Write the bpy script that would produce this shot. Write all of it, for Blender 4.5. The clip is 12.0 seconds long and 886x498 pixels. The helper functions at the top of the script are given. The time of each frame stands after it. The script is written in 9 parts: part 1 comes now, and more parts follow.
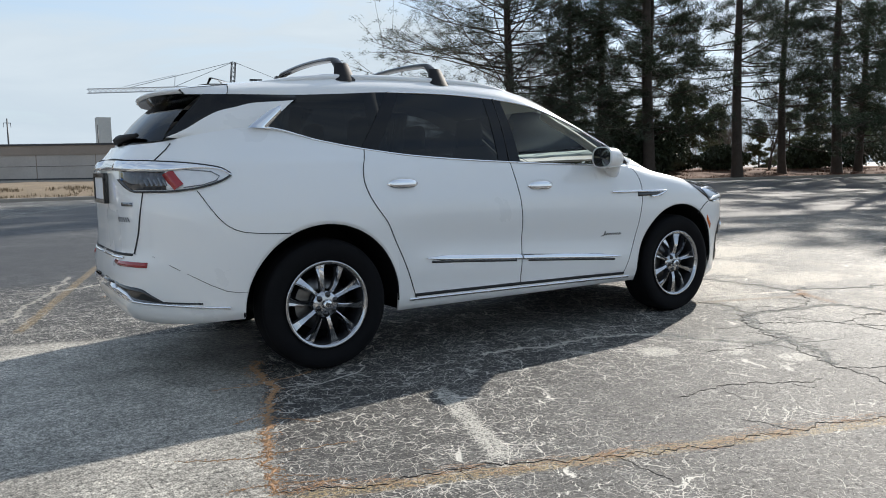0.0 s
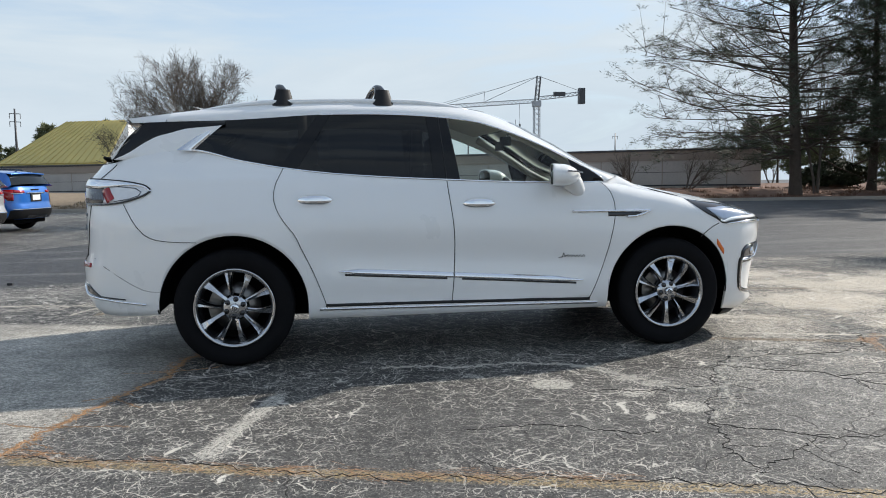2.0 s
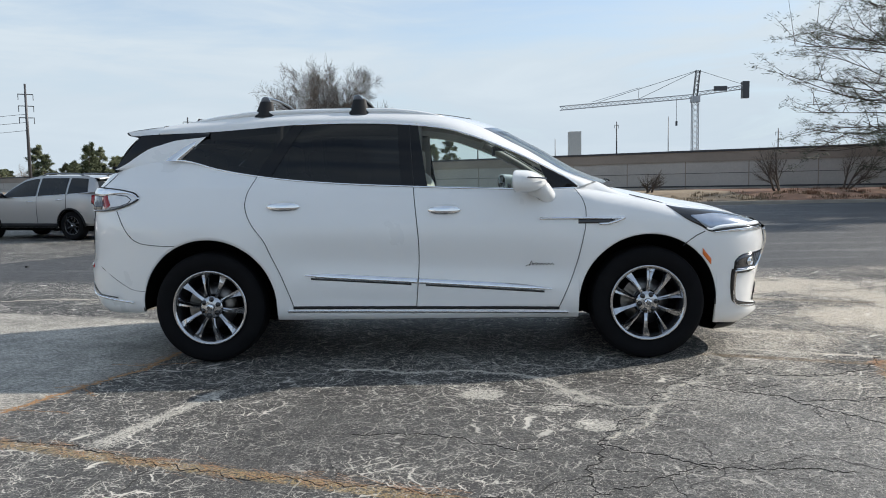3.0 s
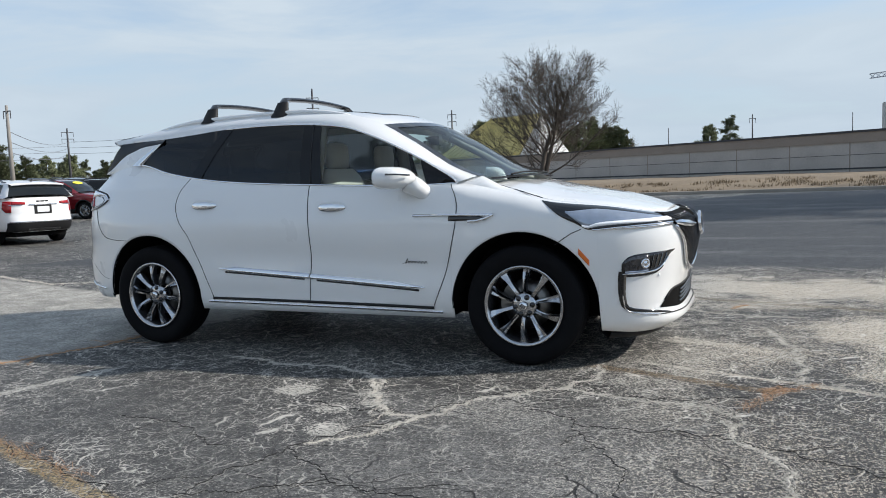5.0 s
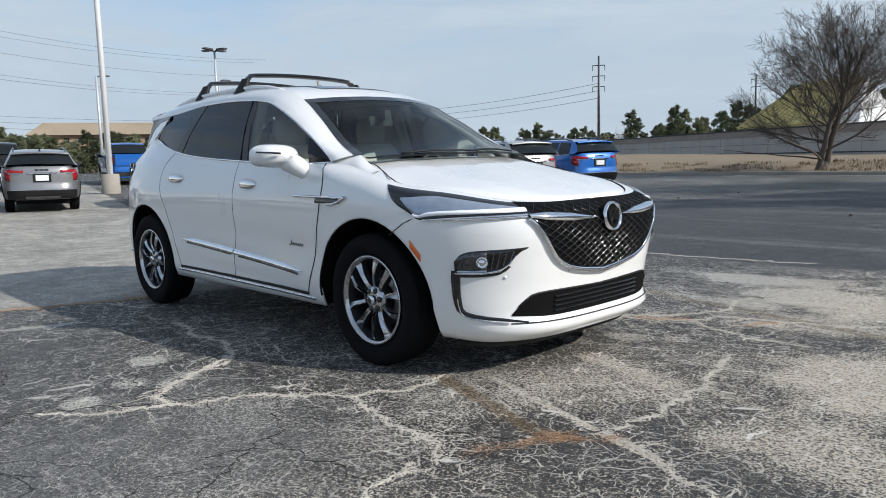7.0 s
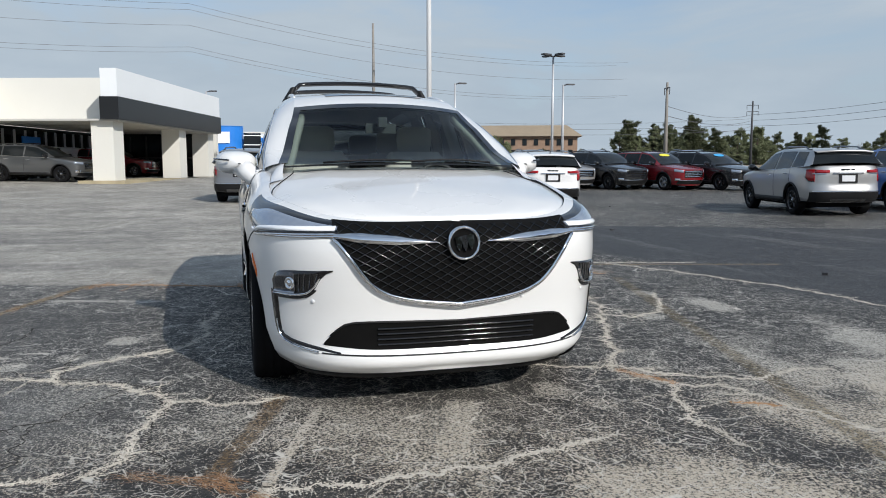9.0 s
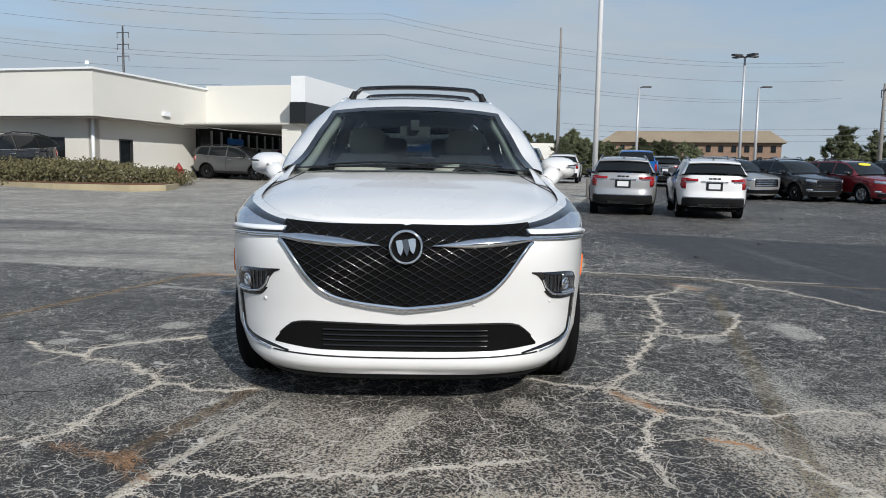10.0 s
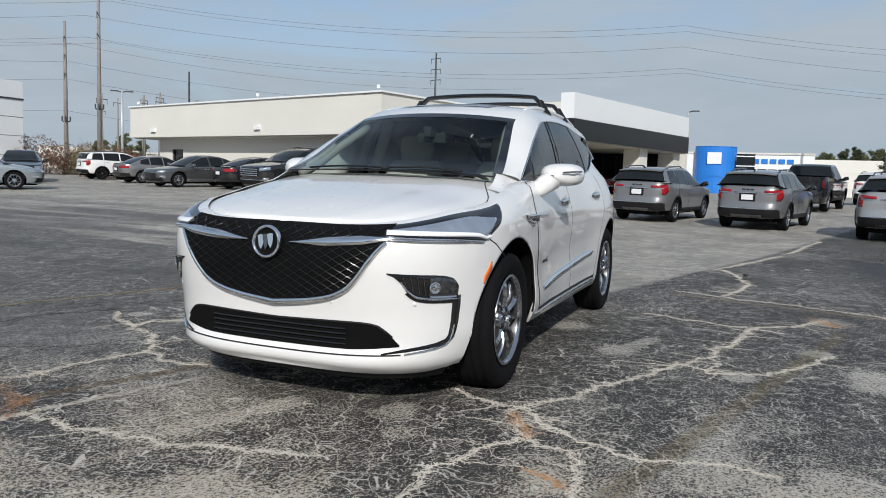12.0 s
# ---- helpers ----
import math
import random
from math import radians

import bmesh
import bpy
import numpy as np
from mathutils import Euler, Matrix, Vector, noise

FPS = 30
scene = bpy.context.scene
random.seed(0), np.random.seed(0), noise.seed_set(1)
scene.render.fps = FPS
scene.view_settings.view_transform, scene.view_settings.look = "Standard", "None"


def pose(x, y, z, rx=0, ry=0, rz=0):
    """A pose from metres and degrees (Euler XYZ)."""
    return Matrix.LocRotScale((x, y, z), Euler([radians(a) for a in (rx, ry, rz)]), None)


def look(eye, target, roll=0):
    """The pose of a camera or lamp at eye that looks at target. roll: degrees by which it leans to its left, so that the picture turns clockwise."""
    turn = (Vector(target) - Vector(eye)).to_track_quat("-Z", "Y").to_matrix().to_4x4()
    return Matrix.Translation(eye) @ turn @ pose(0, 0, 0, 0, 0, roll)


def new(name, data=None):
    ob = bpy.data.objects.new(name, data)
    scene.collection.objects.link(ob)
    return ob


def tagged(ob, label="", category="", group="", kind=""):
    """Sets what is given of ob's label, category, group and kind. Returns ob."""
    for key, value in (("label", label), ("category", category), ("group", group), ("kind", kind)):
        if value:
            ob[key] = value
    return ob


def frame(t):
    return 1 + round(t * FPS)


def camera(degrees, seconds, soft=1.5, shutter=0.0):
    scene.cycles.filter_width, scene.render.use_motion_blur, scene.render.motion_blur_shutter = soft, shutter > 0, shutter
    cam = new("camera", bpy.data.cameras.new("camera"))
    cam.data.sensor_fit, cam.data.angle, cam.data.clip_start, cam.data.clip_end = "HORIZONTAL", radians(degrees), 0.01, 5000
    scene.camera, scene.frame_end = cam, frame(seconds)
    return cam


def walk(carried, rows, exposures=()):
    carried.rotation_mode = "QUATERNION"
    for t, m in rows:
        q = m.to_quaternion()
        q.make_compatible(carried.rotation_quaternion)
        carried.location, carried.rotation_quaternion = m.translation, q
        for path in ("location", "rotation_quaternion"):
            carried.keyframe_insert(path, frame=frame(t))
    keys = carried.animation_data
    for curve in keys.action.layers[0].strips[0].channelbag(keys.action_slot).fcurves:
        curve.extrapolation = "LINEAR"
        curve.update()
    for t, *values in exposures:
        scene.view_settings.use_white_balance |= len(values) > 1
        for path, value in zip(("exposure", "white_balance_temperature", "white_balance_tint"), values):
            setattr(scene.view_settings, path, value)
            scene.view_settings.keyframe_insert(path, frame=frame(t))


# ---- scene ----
cam = camera(61.1, 12.0, 0.95)
PATH = [
    (0, (-3.336, -5.027, 1.186), (-2.26, -3.355, 0.973), -0.9),
    (0.5, (-2.801, -5.31, 1.172), (-1.895, -3.538, 0.974), -1.0),
    (1, (-2.24, -5.621, 1.181), (-1.506, -3.77, 0.992), -0.8),
    (1.5, (-1.637, -5.823, 1.172), (-1.096, -3.906, 0.992), -0.7),
    (2, (-1.015, -6.022, 1.197), (-0.674, -4.058, 1.023), -0.7),
    (2.5, (-0.393, -6.123, 1.202), (-0.257, -4.135, 1.031), -0.7),
    (2.7, (-0.128, -6.153, 1.223), (-0.072, -4.161, 1.054), -0.8),
    (4.3, (2.044, -5.932, 1.229), (1.503, -4.015, 1.058), -2.0),
    (4.5, (2.301, -5.83, 1.209), (1.692, -3.933, 1.034), -2.2),
    (5, (2.943, -5.539, 1.224), (2.163, -3.707, 1.04), -2.3),
    (5.5, (3.533, -5.15, 1.204), (2.58, -3.403, 1.008), -2.2),
    (6, (4.108, -4.721, 1.215), (2.982, -3.082, 1.0), -2.0),
    (6.5, (4.551, -4.217, 1.203), (3.268, -2.7, 0.972), -1.9),
    (7, (4.947, -3.632, 1.203), (3.513, -2.259, 0.964), -1.5),
    (7.5, (5.296, -3.018, 1.22), (3.719, -1.811, 0.98), -1.1),
    (7.7, (5.398, -2.753, 1.234), (3.767, -1.621, 0.995), -0.9),
    (9.3, (6.008, -0.712, 1.218), (4.058, -0.324, 1.002), 0.2),
    (9.5, (6.019, -0.484, 1.217), (4.052, -0.198, 1.002), 0.4),
    (10, (6.055, 0.098, 1.223), (4.066, 0.141, 1.012), 1.0),
    (10.5, (6.1, 0.68, 1.229), (4.121, 0.488, 1.02), 1.3),
    (11, (5.991, 1.216, 1.223), (4.044, 0.81, 1.018), 1.7),
    (11.5, (5.875, 1.76, 1.211), (3.977, 1.163, 1.012), 1.8),
    (12, (5.665, 2.216, 1.195), (3.821, 1.465, 1.009), 1.9),
]
walk(cam, [(t, look(eye, target, roll)) for t, eye, target, roll in PATH],
     [(0, 0.49, 6720, 10), (2.5, 0.50, 6740, 10), (4.5, 0.38, 6540, 10), (6.5, 0.26, 6450, 10), (7.5, 0.16, 6420, 10), (9.5, -0.08, 6430, 10), (12, -0.16, 6480, 10)])

# ---------------------------------------------------------------- light
SUN_DIR = Vector((0.789, 0.320, 0.525)).normalized()
sun_data = bpy.data.lights.new("sun", "SUN")
sun_data.energy, sun_data.angle, sun_data.color = 4.1, radians(0.6), (1.0, 0.96, 0.90)
sun = new("sun", sun_data)
sun.matrix_world = look(SUN_DIR * 60, (0, 0, 0))

world = bpy.data.worlds.new("sky")
scene.world = world
world.use_nodes = True
wn, wl = world.node_tree.nodes, world.node_tree.links
wn.clear()
sky = wn.new("ShaderNodeTexSky")
sky.sky_type, sky.sun_disc = "NISHITA", False
sky.sun_elevation, sky.sun_rotation = math.asin(SUN_DIR.z), math.atan2(SUN_DIR.x, SUN_DIR.y)
sky.air_density, sky.dust_density, sky.ozone_density, sky.altitude = 1.0, 0.45, 2.0, 200
wc = wn.new("ShaderNodeTexCoord")
wmap = wn.new("ShaderNodeMapping")
wmap.inputs["Scale"].default_value = (1.0, 1.6, 6.5)
wmap.inputs["Rotation"].default_value = (0.06, 0.03, 0.5)
wnoise = wn.new("ShaderNodeTexNoise")
wnoise.inputs["Scale"].default_value, wnoise.inputs["Detail"].default_value = 2.2, 9
wnoise.inputs["Roughness"].default_value, wnoise.inputs["Distortion"].default_value = 0.58, 0.5
wramp = wn.new("ShaderNodeValToRGB")
wramp.color_ramp.elements[0].position, wramp.color_ramp.elements[1].position = 0.34, 0.72
wramp.color_ramp.elements[0].color, wramp.color_ramp.elements[1].color = (0.20, 0.20, 0.20, 1), (0.90, 0.90, 0.90, 1)
wmix = wn.new("ShaderNodeMix")
wmix.data_type = "RGBA"
wtint = wn.new("ShaderNodeMix")
wtint.data_type = "RGBA"
wtint.inputs["A"].default_value, wtint.inputs["B"].default_value = (2.6, 3.3, 4.05, 1), (4.35, 4.95, 5.45, 1)
wsep, wlow, wsum = wn.new("ShaderNodeSeparateXYZ"), wn.new("ShaderNodeMapRange"), wn.new("ShaderNodeMath")
wlow.inputs["From Min"].default_value, wlow.inputs["From Max"].default_value = 0.32, 0.02
wlow.inputs["To Min"].default_value, wlow.inputs["To Max"].default_value = 0.0, 0.72
wlow.interpolation_type = "SMOOTHSTEP"
wsum.use_clamp = True
wback, wout = wn.new("ShaderNodeBackground"), wn.new("ShaderNodeOutputWorld")
wback.inputs["Strength"].default_value = 0.128
wl.new(wc.outputs["Generated"], wmap.inputs["Vector"])
wl.new(wmap.outputs["Vector"], wnoise.inputs["Vector"])
wl.new(wnoise.outputs["Fac"], wramp.inputs["Fac"])
wl.new(wc.outputs["Generated"], wsep.inputs[0])
wl.new(wsep.outputs["Z"], wlow.inputs["Value"])
wl.new(wlow.outputs["Result"], wsum.inputs[0])
wl.new(wramp.outputs["Color"], wsum.inputs[1])
wl.new(wsum.outputs[0], wmix.inputs["Factor"])
wl.new(sky.outputs["Color"], wmix.inputs["A"])
wl.new(wnoise.outputs["Fac"], wtint.inputs["Factor"])
wl.new(wtint.outputs["Result"], wmix.inputs["B"])
wl.new(wmix.outputs["Result"], wback.inputs["Color"])
wl.new(wback.outputs["Background"], wout.inputs["Surface"])

# ---------------------------------------------------------------- materials
def material(name, color, rough=0.5, metal=0.0, vary=0.0, grain=0.0, size=0.05, blotch=0.6, coat=0.0, bump=0.0, random=0.0,
             transmission=0.0, emit=None, power=0.0, spec=0.5, rough_vary=0.0):
    """A Principled material in metres: vary (blotches), grain (fine), bump, random shade a piece."""
    m = bpy.data.materials.new(name)
    m.use_nodes = True
    n, l = m.node_tree.nodes, m.node_tree.links
    p = n["Principled BSDF"]
    p.inputs["Base Color"].default_value = (*color, 1)
    p.inputs["Roughness"].default_value, p.inputs["Metallic"].default_value = rough, metal
    p.inputs["Coat Weight"].default_value, p.inputs["Transmission Weight"].default_value = coat, transmission
    p.inputs["Coat Roughness"].default_value = 0.03
    p.inputs["Specular IOR Level"].default_value = spec
    if emit:
        p.inputs["Emission Color"].default_value, p.inputs["Emission Strength"].default_value = (*emit, 1), power
    if not (vary or grain or bump or random or rough_vary):
        return m
    tc = n.new("ShaderNodeTexCoord")
    big, fine = n.new("ShaderNodeTexNoise"), n.new("ShaderNodeTexNoise")
    big.inputs["Scale"].default_value, big.inputs["Detail"].default_value = 1 / blotch, 6
    fine.inputs["Scale"].default_value, fine.inputs["Detail"].default_value = 1 / size, 4
    for t in (big, fine):
        l.new(tc.outputs["Object"], t.inputs["Vector"])
    def term(socket, amount):
        a = n.new("ShaderNodeMath")
        a.operation = "MULTIPLY_ADD"
        a.inputs[1].default_value, a.inputs[2].default_value = 2 * amount, -amount
        l.new(socket, a.inputs[0])
        return a.outputs[0]
    total = None
    for socket, amount in ((big.outputs["Fac"], vary * 1.6), (fine.outputs["Fac"], grain * 1.6)):
        if amount:
            s = term(socket, amount)
            if total is None:
                total = s
            else:
                a = n.new("ShaderNodeMath")
                l.new(total, a.inputs[0]), l.new(s, a.inputs[1])
                total = a.outputs[0]
    if random:
        info = n.new("ShaderNodeObjectInfo")
        s = term(info.outputs["Random"], random)
        if total is None:
            total = s
        else:
            a = n.new("ShaderNodeMath")
            l.new(total, a.inputs[0]), l.new(s, a.inputs[1])
            total = a.outputs[0]
    if total is not None:
        one = n.new("ShaderNodeMath")
        one.inputs[1].default_value = 1.0
        l.new(total, one.inputs[0])
        sc = n.new("ShaderNodeVectorMath")
        sc.operation = "SCALE"
        sc.inputs[0].default_value = color
        l.new(one.outputs[0], sc.inputs["Scale"])
        l.new(sc.outputs[0], p.inputs["Base Color"])
    if rough_vary:
        s = term(big.outputs["Fac"], rough_vary)
        a = n.new("ShaderNodeMath")
        a.inputs[1].default_value, a.use_clamp = rough, True
        l.new(s, a.inputs[0])
        l.new(a.outputs[0], p.inputs["Roughness"])
    if bump:
        b = n.new("ShaderNodeBump")
        b.inputs["Strength"].default_value, b.inputs["Distance"].default_value = 0.6, bump
        l.new(fine.outputs["Fac"], b.inputs["Height"])
        l.new(b.outputs["Normal"], p.inputs["Normal"])
    return m


def glass_material(name, tint, clear=0.8, rough=0.0, ior=1.5):
    """A thin pane: tinted see-through with a mirror-like skin."""
    m = bpy.data.materials.new(name)
    m.use_nodes = True
    n, l = m.node_tree.nodes, m.node_tree.links
    n.clear()
    out, mix = n.new("ShaderNodeOutputMaterial"), n.new("ShaderNodeMixShader")
    see, gloss, fres = n.new("ShaderNodeBsdfTransparent"), n.new("ShaderNodeBsdfGlossy"), n.new("ShaderNodeFresnel")
    see.inputs["Color"].default_value = (*[c * clear for c in tint], 1)
    gloss.inputs["Roughness"].default_value = rough
    fres.inputs["IOR"].default_value = ior
    l.new(fres.outputs["Fac"], mix.inputs["Fac"])
    l.new(see.outputs["BSDF"], mix.inputs[1])
    l.new(gloss.outputs["BSDF"], mix.inputs[2])
    l.new(mix.outputs["Shader"], out.inputs["Surface"])
    return m


M = {
    "pearl": material("pearl_white_paint", (0.81, 0.81, 0.80), 0.28, coat=1.0, vary=0.012, blotch=0.8, rough_vary=0.03),
    "black_gloss": material("black_gloss_plastic", (0.008, 0.008, 0.009), 0.08, coat=0.5, vary=0.1, blotch=0.3),
    "pillar": material("black_pillar_cover", (0.005, 0.005, 0.006), 0.12, spec=0.3, vary=0.1, blotch=0.3),
    "black_matt": material("black_textured_plastic", (0.010, 0.010, 0.011), 0.6, spec=0.3, vary=0.15, grain=0.1, size=0.004, bump=0.0004),
    "seam": material("dark_panel_gap", (0.012, 0.012, 0.013), 0.7),
    "chrome": material("chrome", (0.82, 0.83, 0.85), 0.07, 1.0, rough_vary=0.04, blotch=0.2),
    "dark_chrome": material("dark_chrome", (0.20, 0.205, 0.215), 0.16, 1.0, rough_vary=0.05, blotch=0.1),
    "lattice": material("black_chrome_lattice", (0.085, 0.087, 0.09), 0.14, 1.0, rough_vary=0.05, blotch=0.1),
    "alloy": material("machined_alloy", (0.50, 0.505, 0.52), 0.15, 1.0, vary=0.08, blotch=0.08, rough_vary=0.06),
    "pocket": material("dark_wheel_pocket", (0.045, 0.046, 0.05), 0.35, 0.3, vary=0.1, blotch=0.1),
    "tyre": material("tyre_rubber", (0.007, 0.007, 0.008), 0.85, spec=0.12, vary=0.25, grain=0.12, size=0.006, blotch=0.15, bump=0.0006),
    "disc": material("brake_disc_steel", (0.25, 0.24, 0.23), 0.38, 1.0, vary=0.2, blotch=0.05),
    "under": material("underbody_black", (0.006, 0.006, 0.006), 0.95, spec=0.1, vary=0.3, grain=0.1),
    "glass": glass_material("clear_tinted_glass", (0.90, 0.96, 0.93), 0.95),
    "privacy": glass_material("privacy_glass", (0.17, 0.18, 0.19), 0.4),
    "wind": glass_material("windscreen_glass", (0.82, 0.95, 0.92), 0.80, ior=1.33),
    "lens": glass_material("clear_lamp_lens", (0.97, 0.98, 1.0), 0.95),
    "red_lens": material("red_lamp_lens", (0.30, 0.008, 0.012), 0.08, coat=0.6, vary=0.2, blotch=0.05),
    "amber": material("amber_reflector", (0.75, 0.16, 0.02), 0.15, coat=0.5, vary=0.1, blotch=0.03),
    "tail_clear": material("clear_tail_lens", (0.70, 0.71, 0.73), 0.12, 0.0, coat=0.8, vary=0.12, blotch=0.06),
    "smoked": material("smoked_lamp_interior", (0.05, 0.05, 0.055), 0.12, 0.4, coat=0.8, vary=0.9, blotch=0.025),
    "drl": material("white_light_guide", (0.95, 0.96, 0.98), 0.15, coat=0.5, vary=0.03, blotch=0.05),
    "lamp_white": material("lamp_reflector", (0.34, 0.39, 0.47), 0.15, 0.5, coat=0.8, vary=0.15, blotch=0.06),
    "seat": material("pale_leather", (0.52, 0.49, 0.45), 0.5, vary=0.06, grain=0.05, size=0.01, bump=0.0006),
    "cabin": material("dark_cabin_trim", (0.03, 0.03, 0.032), 0.6, vary=0.15, grain=0.08, size=0.01),
    "cabin_pale": material("pale_cabin_trim", (0.42, 0.40, 0.37), 0.65, vary=0.06),
    "plate": material("blank_plate", (0.75, 0.76, 0.78), 0.35, vary=0.03),
    "white_wall": material("painted_masonry", (0.70, 0.685, 0.63), 0.7, vary=0.05, grain=0.03, size=0.03, blotch=3.0, bump=0.002),
    "white_panel": material("white_metal_panel", (0.80, 0.82, 0.83), 0.35, vary=0.03, blotch=2.0),
    "dark_panel": material("charcoal_metal_panel", (0.018, 0.019, 0.020), 0.3, vary=0.15, blotch=1.5, spec=0.3),
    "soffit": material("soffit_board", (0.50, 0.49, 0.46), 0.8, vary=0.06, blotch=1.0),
    "dark_glass": material("dark_shop_glass", (0.012, 0.015, 0.017), 0.05, spec=0.3, vary=0.3, blotch=1.0),
    "frame_dark": material("dark_window_frame", (0.03, 0.03, 0.032), 0.4, vary=0.1),
    "brick": material("tan_brick", (0.30, 0.20, 0.14), 0.85, vary=0.16, grain=0.16, size=0.3, blotch=3.0),
    "shingle": material("tan_shingle", (0.33, 0.26, 0.18), 0.85, vary=0.12, grain=0.1, size=0.4, blotch=3.0),
    "tan": material("weathered_tan_concrete", (0.46, 0.425, 0.39), 0.85, vary=0.16, grain=0.08, size=0.12, blotch=2.2, bump=0.004),
    "tan_band": material("brown_coping", (0.30, 0.25, 0.21), 0.8, vary=0.14, grain=0.06, size=0.1, blotch=1.8),
    "cap": material("dark_coping_edge", (0.05, 0.05, 0.055), 0.6, vary=0.2),
    "yellow_roof": material("faded_yellow_metal_roof", (0.62, 0.50, 0.18), 0.5, vary=0.10, blotch=1.5),
    "pale_gable": material("corrugated_pale_metal", (0.52, 0.53, 0.52), 0.5, vary=0.06, blotch=1.5),
    "kerb": material("kerb_concrete", (0.30, 0.27, 0.23), 0.85, vary=0.2, grain=0.1, size=0.03, blotch=0.7, bump=0.003),
    "kerb_yellow": material("worn_yellow_kerb", (0.40, 0.34, 0.22), 0.8, vary=0.25, grain=0.1, size=0.05, blotch=0.8),
    "straw": material("pine_straw", (0.145, 0.072, 0.042), 0.95, vary=0.35, grain=0.35, size=0.05, blotch=1.1, bump=0.02),
    "dry_grass": material("dry_grass", (0.21, 0.16, 0.105), 0.95, vary=0.25, grain=0.3, size=0.05, blotch=1.2, bump=0.02),
    "bark": material("pine_bark", (0.075, 0.056, 0.043), 0.95, vary=0.25, grain=0.3, size=0.04, blotch=0.3, bump=0.012),
    "twig": material("grey_twig_bark", (0.10, 0.082, 0.068), 0.9, vary=0.2, grain=0.2, size=0.03, bump=0.004),
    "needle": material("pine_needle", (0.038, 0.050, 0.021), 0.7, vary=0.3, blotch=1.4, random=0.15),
    # far trees: paler than the near ones, distance haze put into their colour
    "far_needle": material("hazed_pine_foliage", (0.115, 0.13, 0.065), 0.85, vary=0.35, blotch=2.5, random=0.25),
    "far_bare": material("hazed_bare_wood", (0.17, 0.135, 0.105), 0.9, vary=0.25, blotch=2.0, random=0.2),
    "hedge": material("hedge_leaf", (0.13, 0.118, 0.055), 0.8, vary=0.35, grain=0.2, size=0.1, blotch=0.5),
    "shrub": material("bare_red_shrub", (0.16, 0.085, 0.06), 0.9, vary=0.3, blotch=0.6),
    "galv": material("galvanised_pole", (0.55, 0.56, 0.57), 0.42, 0.35, vary=0.08, blotch=0.9),
    "white_pole": material("white_painted_pole", (0.74, 0.74, 0.74), 0.4, vary=0.05, blotch=1.0),
    "wood_pole": material("weathered_pole_wood", (0.25, 0.235, 0.215), 0.9, vary=0.2, grain=0.1, size=0.05, blotch=0.8),
    "wire": material("power_wire", (0.10, 0.10, 0.11), 0.6),
    "crane": material("crane_white_steel", (0.42, 0.43, 0.45), 0.5, vary=0.08),
    "dark_steel": material("dark_steel", (0.06, 0.06, 0.065), 0.5, vary=0.1),
    "hydrant": material("red_hydrant_paint", (0.30, 0.035, 0.03), 0.5, vary=0.2, blotch=0.1),
    "sign_blue": material("sign_blue_panel", (0.02, 0.19, 0.62), 0.35, vary=0.04, blotch=1.0),
    "sign_white": material("sign_white", (0.8, 0.81, 0.82), 0.4, vary=0.03),
    "yellow_tag": material("yellow_sticker", (0.72, 0.66, 0.05), 0.5, vary=0.05),
    "blue_tag": material("blue_sticker", (0.05, 0.35, 0.70), 0.5, vary=0.05),
}


def paint(name, color, rough=0.3, metal=0.0):
    return material(name, color, rough, metal, coat=0.9, vary=0.03, blotch=0.7)


PAINT = {
    "silver": paint("silver_paint", (0.42, 0.42, 0.42), 0.32, 0.55),
    "grey": paint("grey_paint", (0.24, 0.24, 0.245), 0.32, 0.55),
    "dark_grey": paint("dark_grey_paint", (0.10, 0.105, 0.11), 0.3, 0.5),
    "white": paint("white_paint", (0.78, 0.78, 0.78), 0.3),
    "blue": paint("blue_paint", (0.015, 0.14, 0.50), 0.28, 0.25),
    "black": paint("black_paint", (0.012, 0.013, 0.015), 0.2),
    "red": paint("red_paint", (0.22, 0.012, 0.018), 0.25, 0.3),
    "pale_blue": paint("pale_blue_paint", (0.36, 0.41, 0.44), 0.3, 0.5),
}

# ---------------------------------------------------------------- mesh helpers
def mesh_from(name, verts, faces, mat, smooth=False):
    me = bpy.data.meshes.new(name)
    me.from_pydata([tuple(v) for v in verts], [], faces)
    if mat is not None:
        me.materials.append(mat)
    me.validate()
    if smooth:
        me.polygons.foreach_set("use_smooth", [True] * len(me.polygons))
    me.update()
    return me


def piece(name, data, parent=None, label="", m=None):
    """A mesh object under a thing or a part."""
    ob = new(name, data)
    if parent is not None:
        ob.parent = parent
    if m is not None:
        ob.matrix_basis = m
    if label:
        ob["label"] = label
    return ob


def thing(name, label, category, m=None, group="", kind="", data=None):
    ob = new(name, data)
    if m is not None:
        ob.matrix_basis = m
    return tagged(ob, label, category, group, kind)


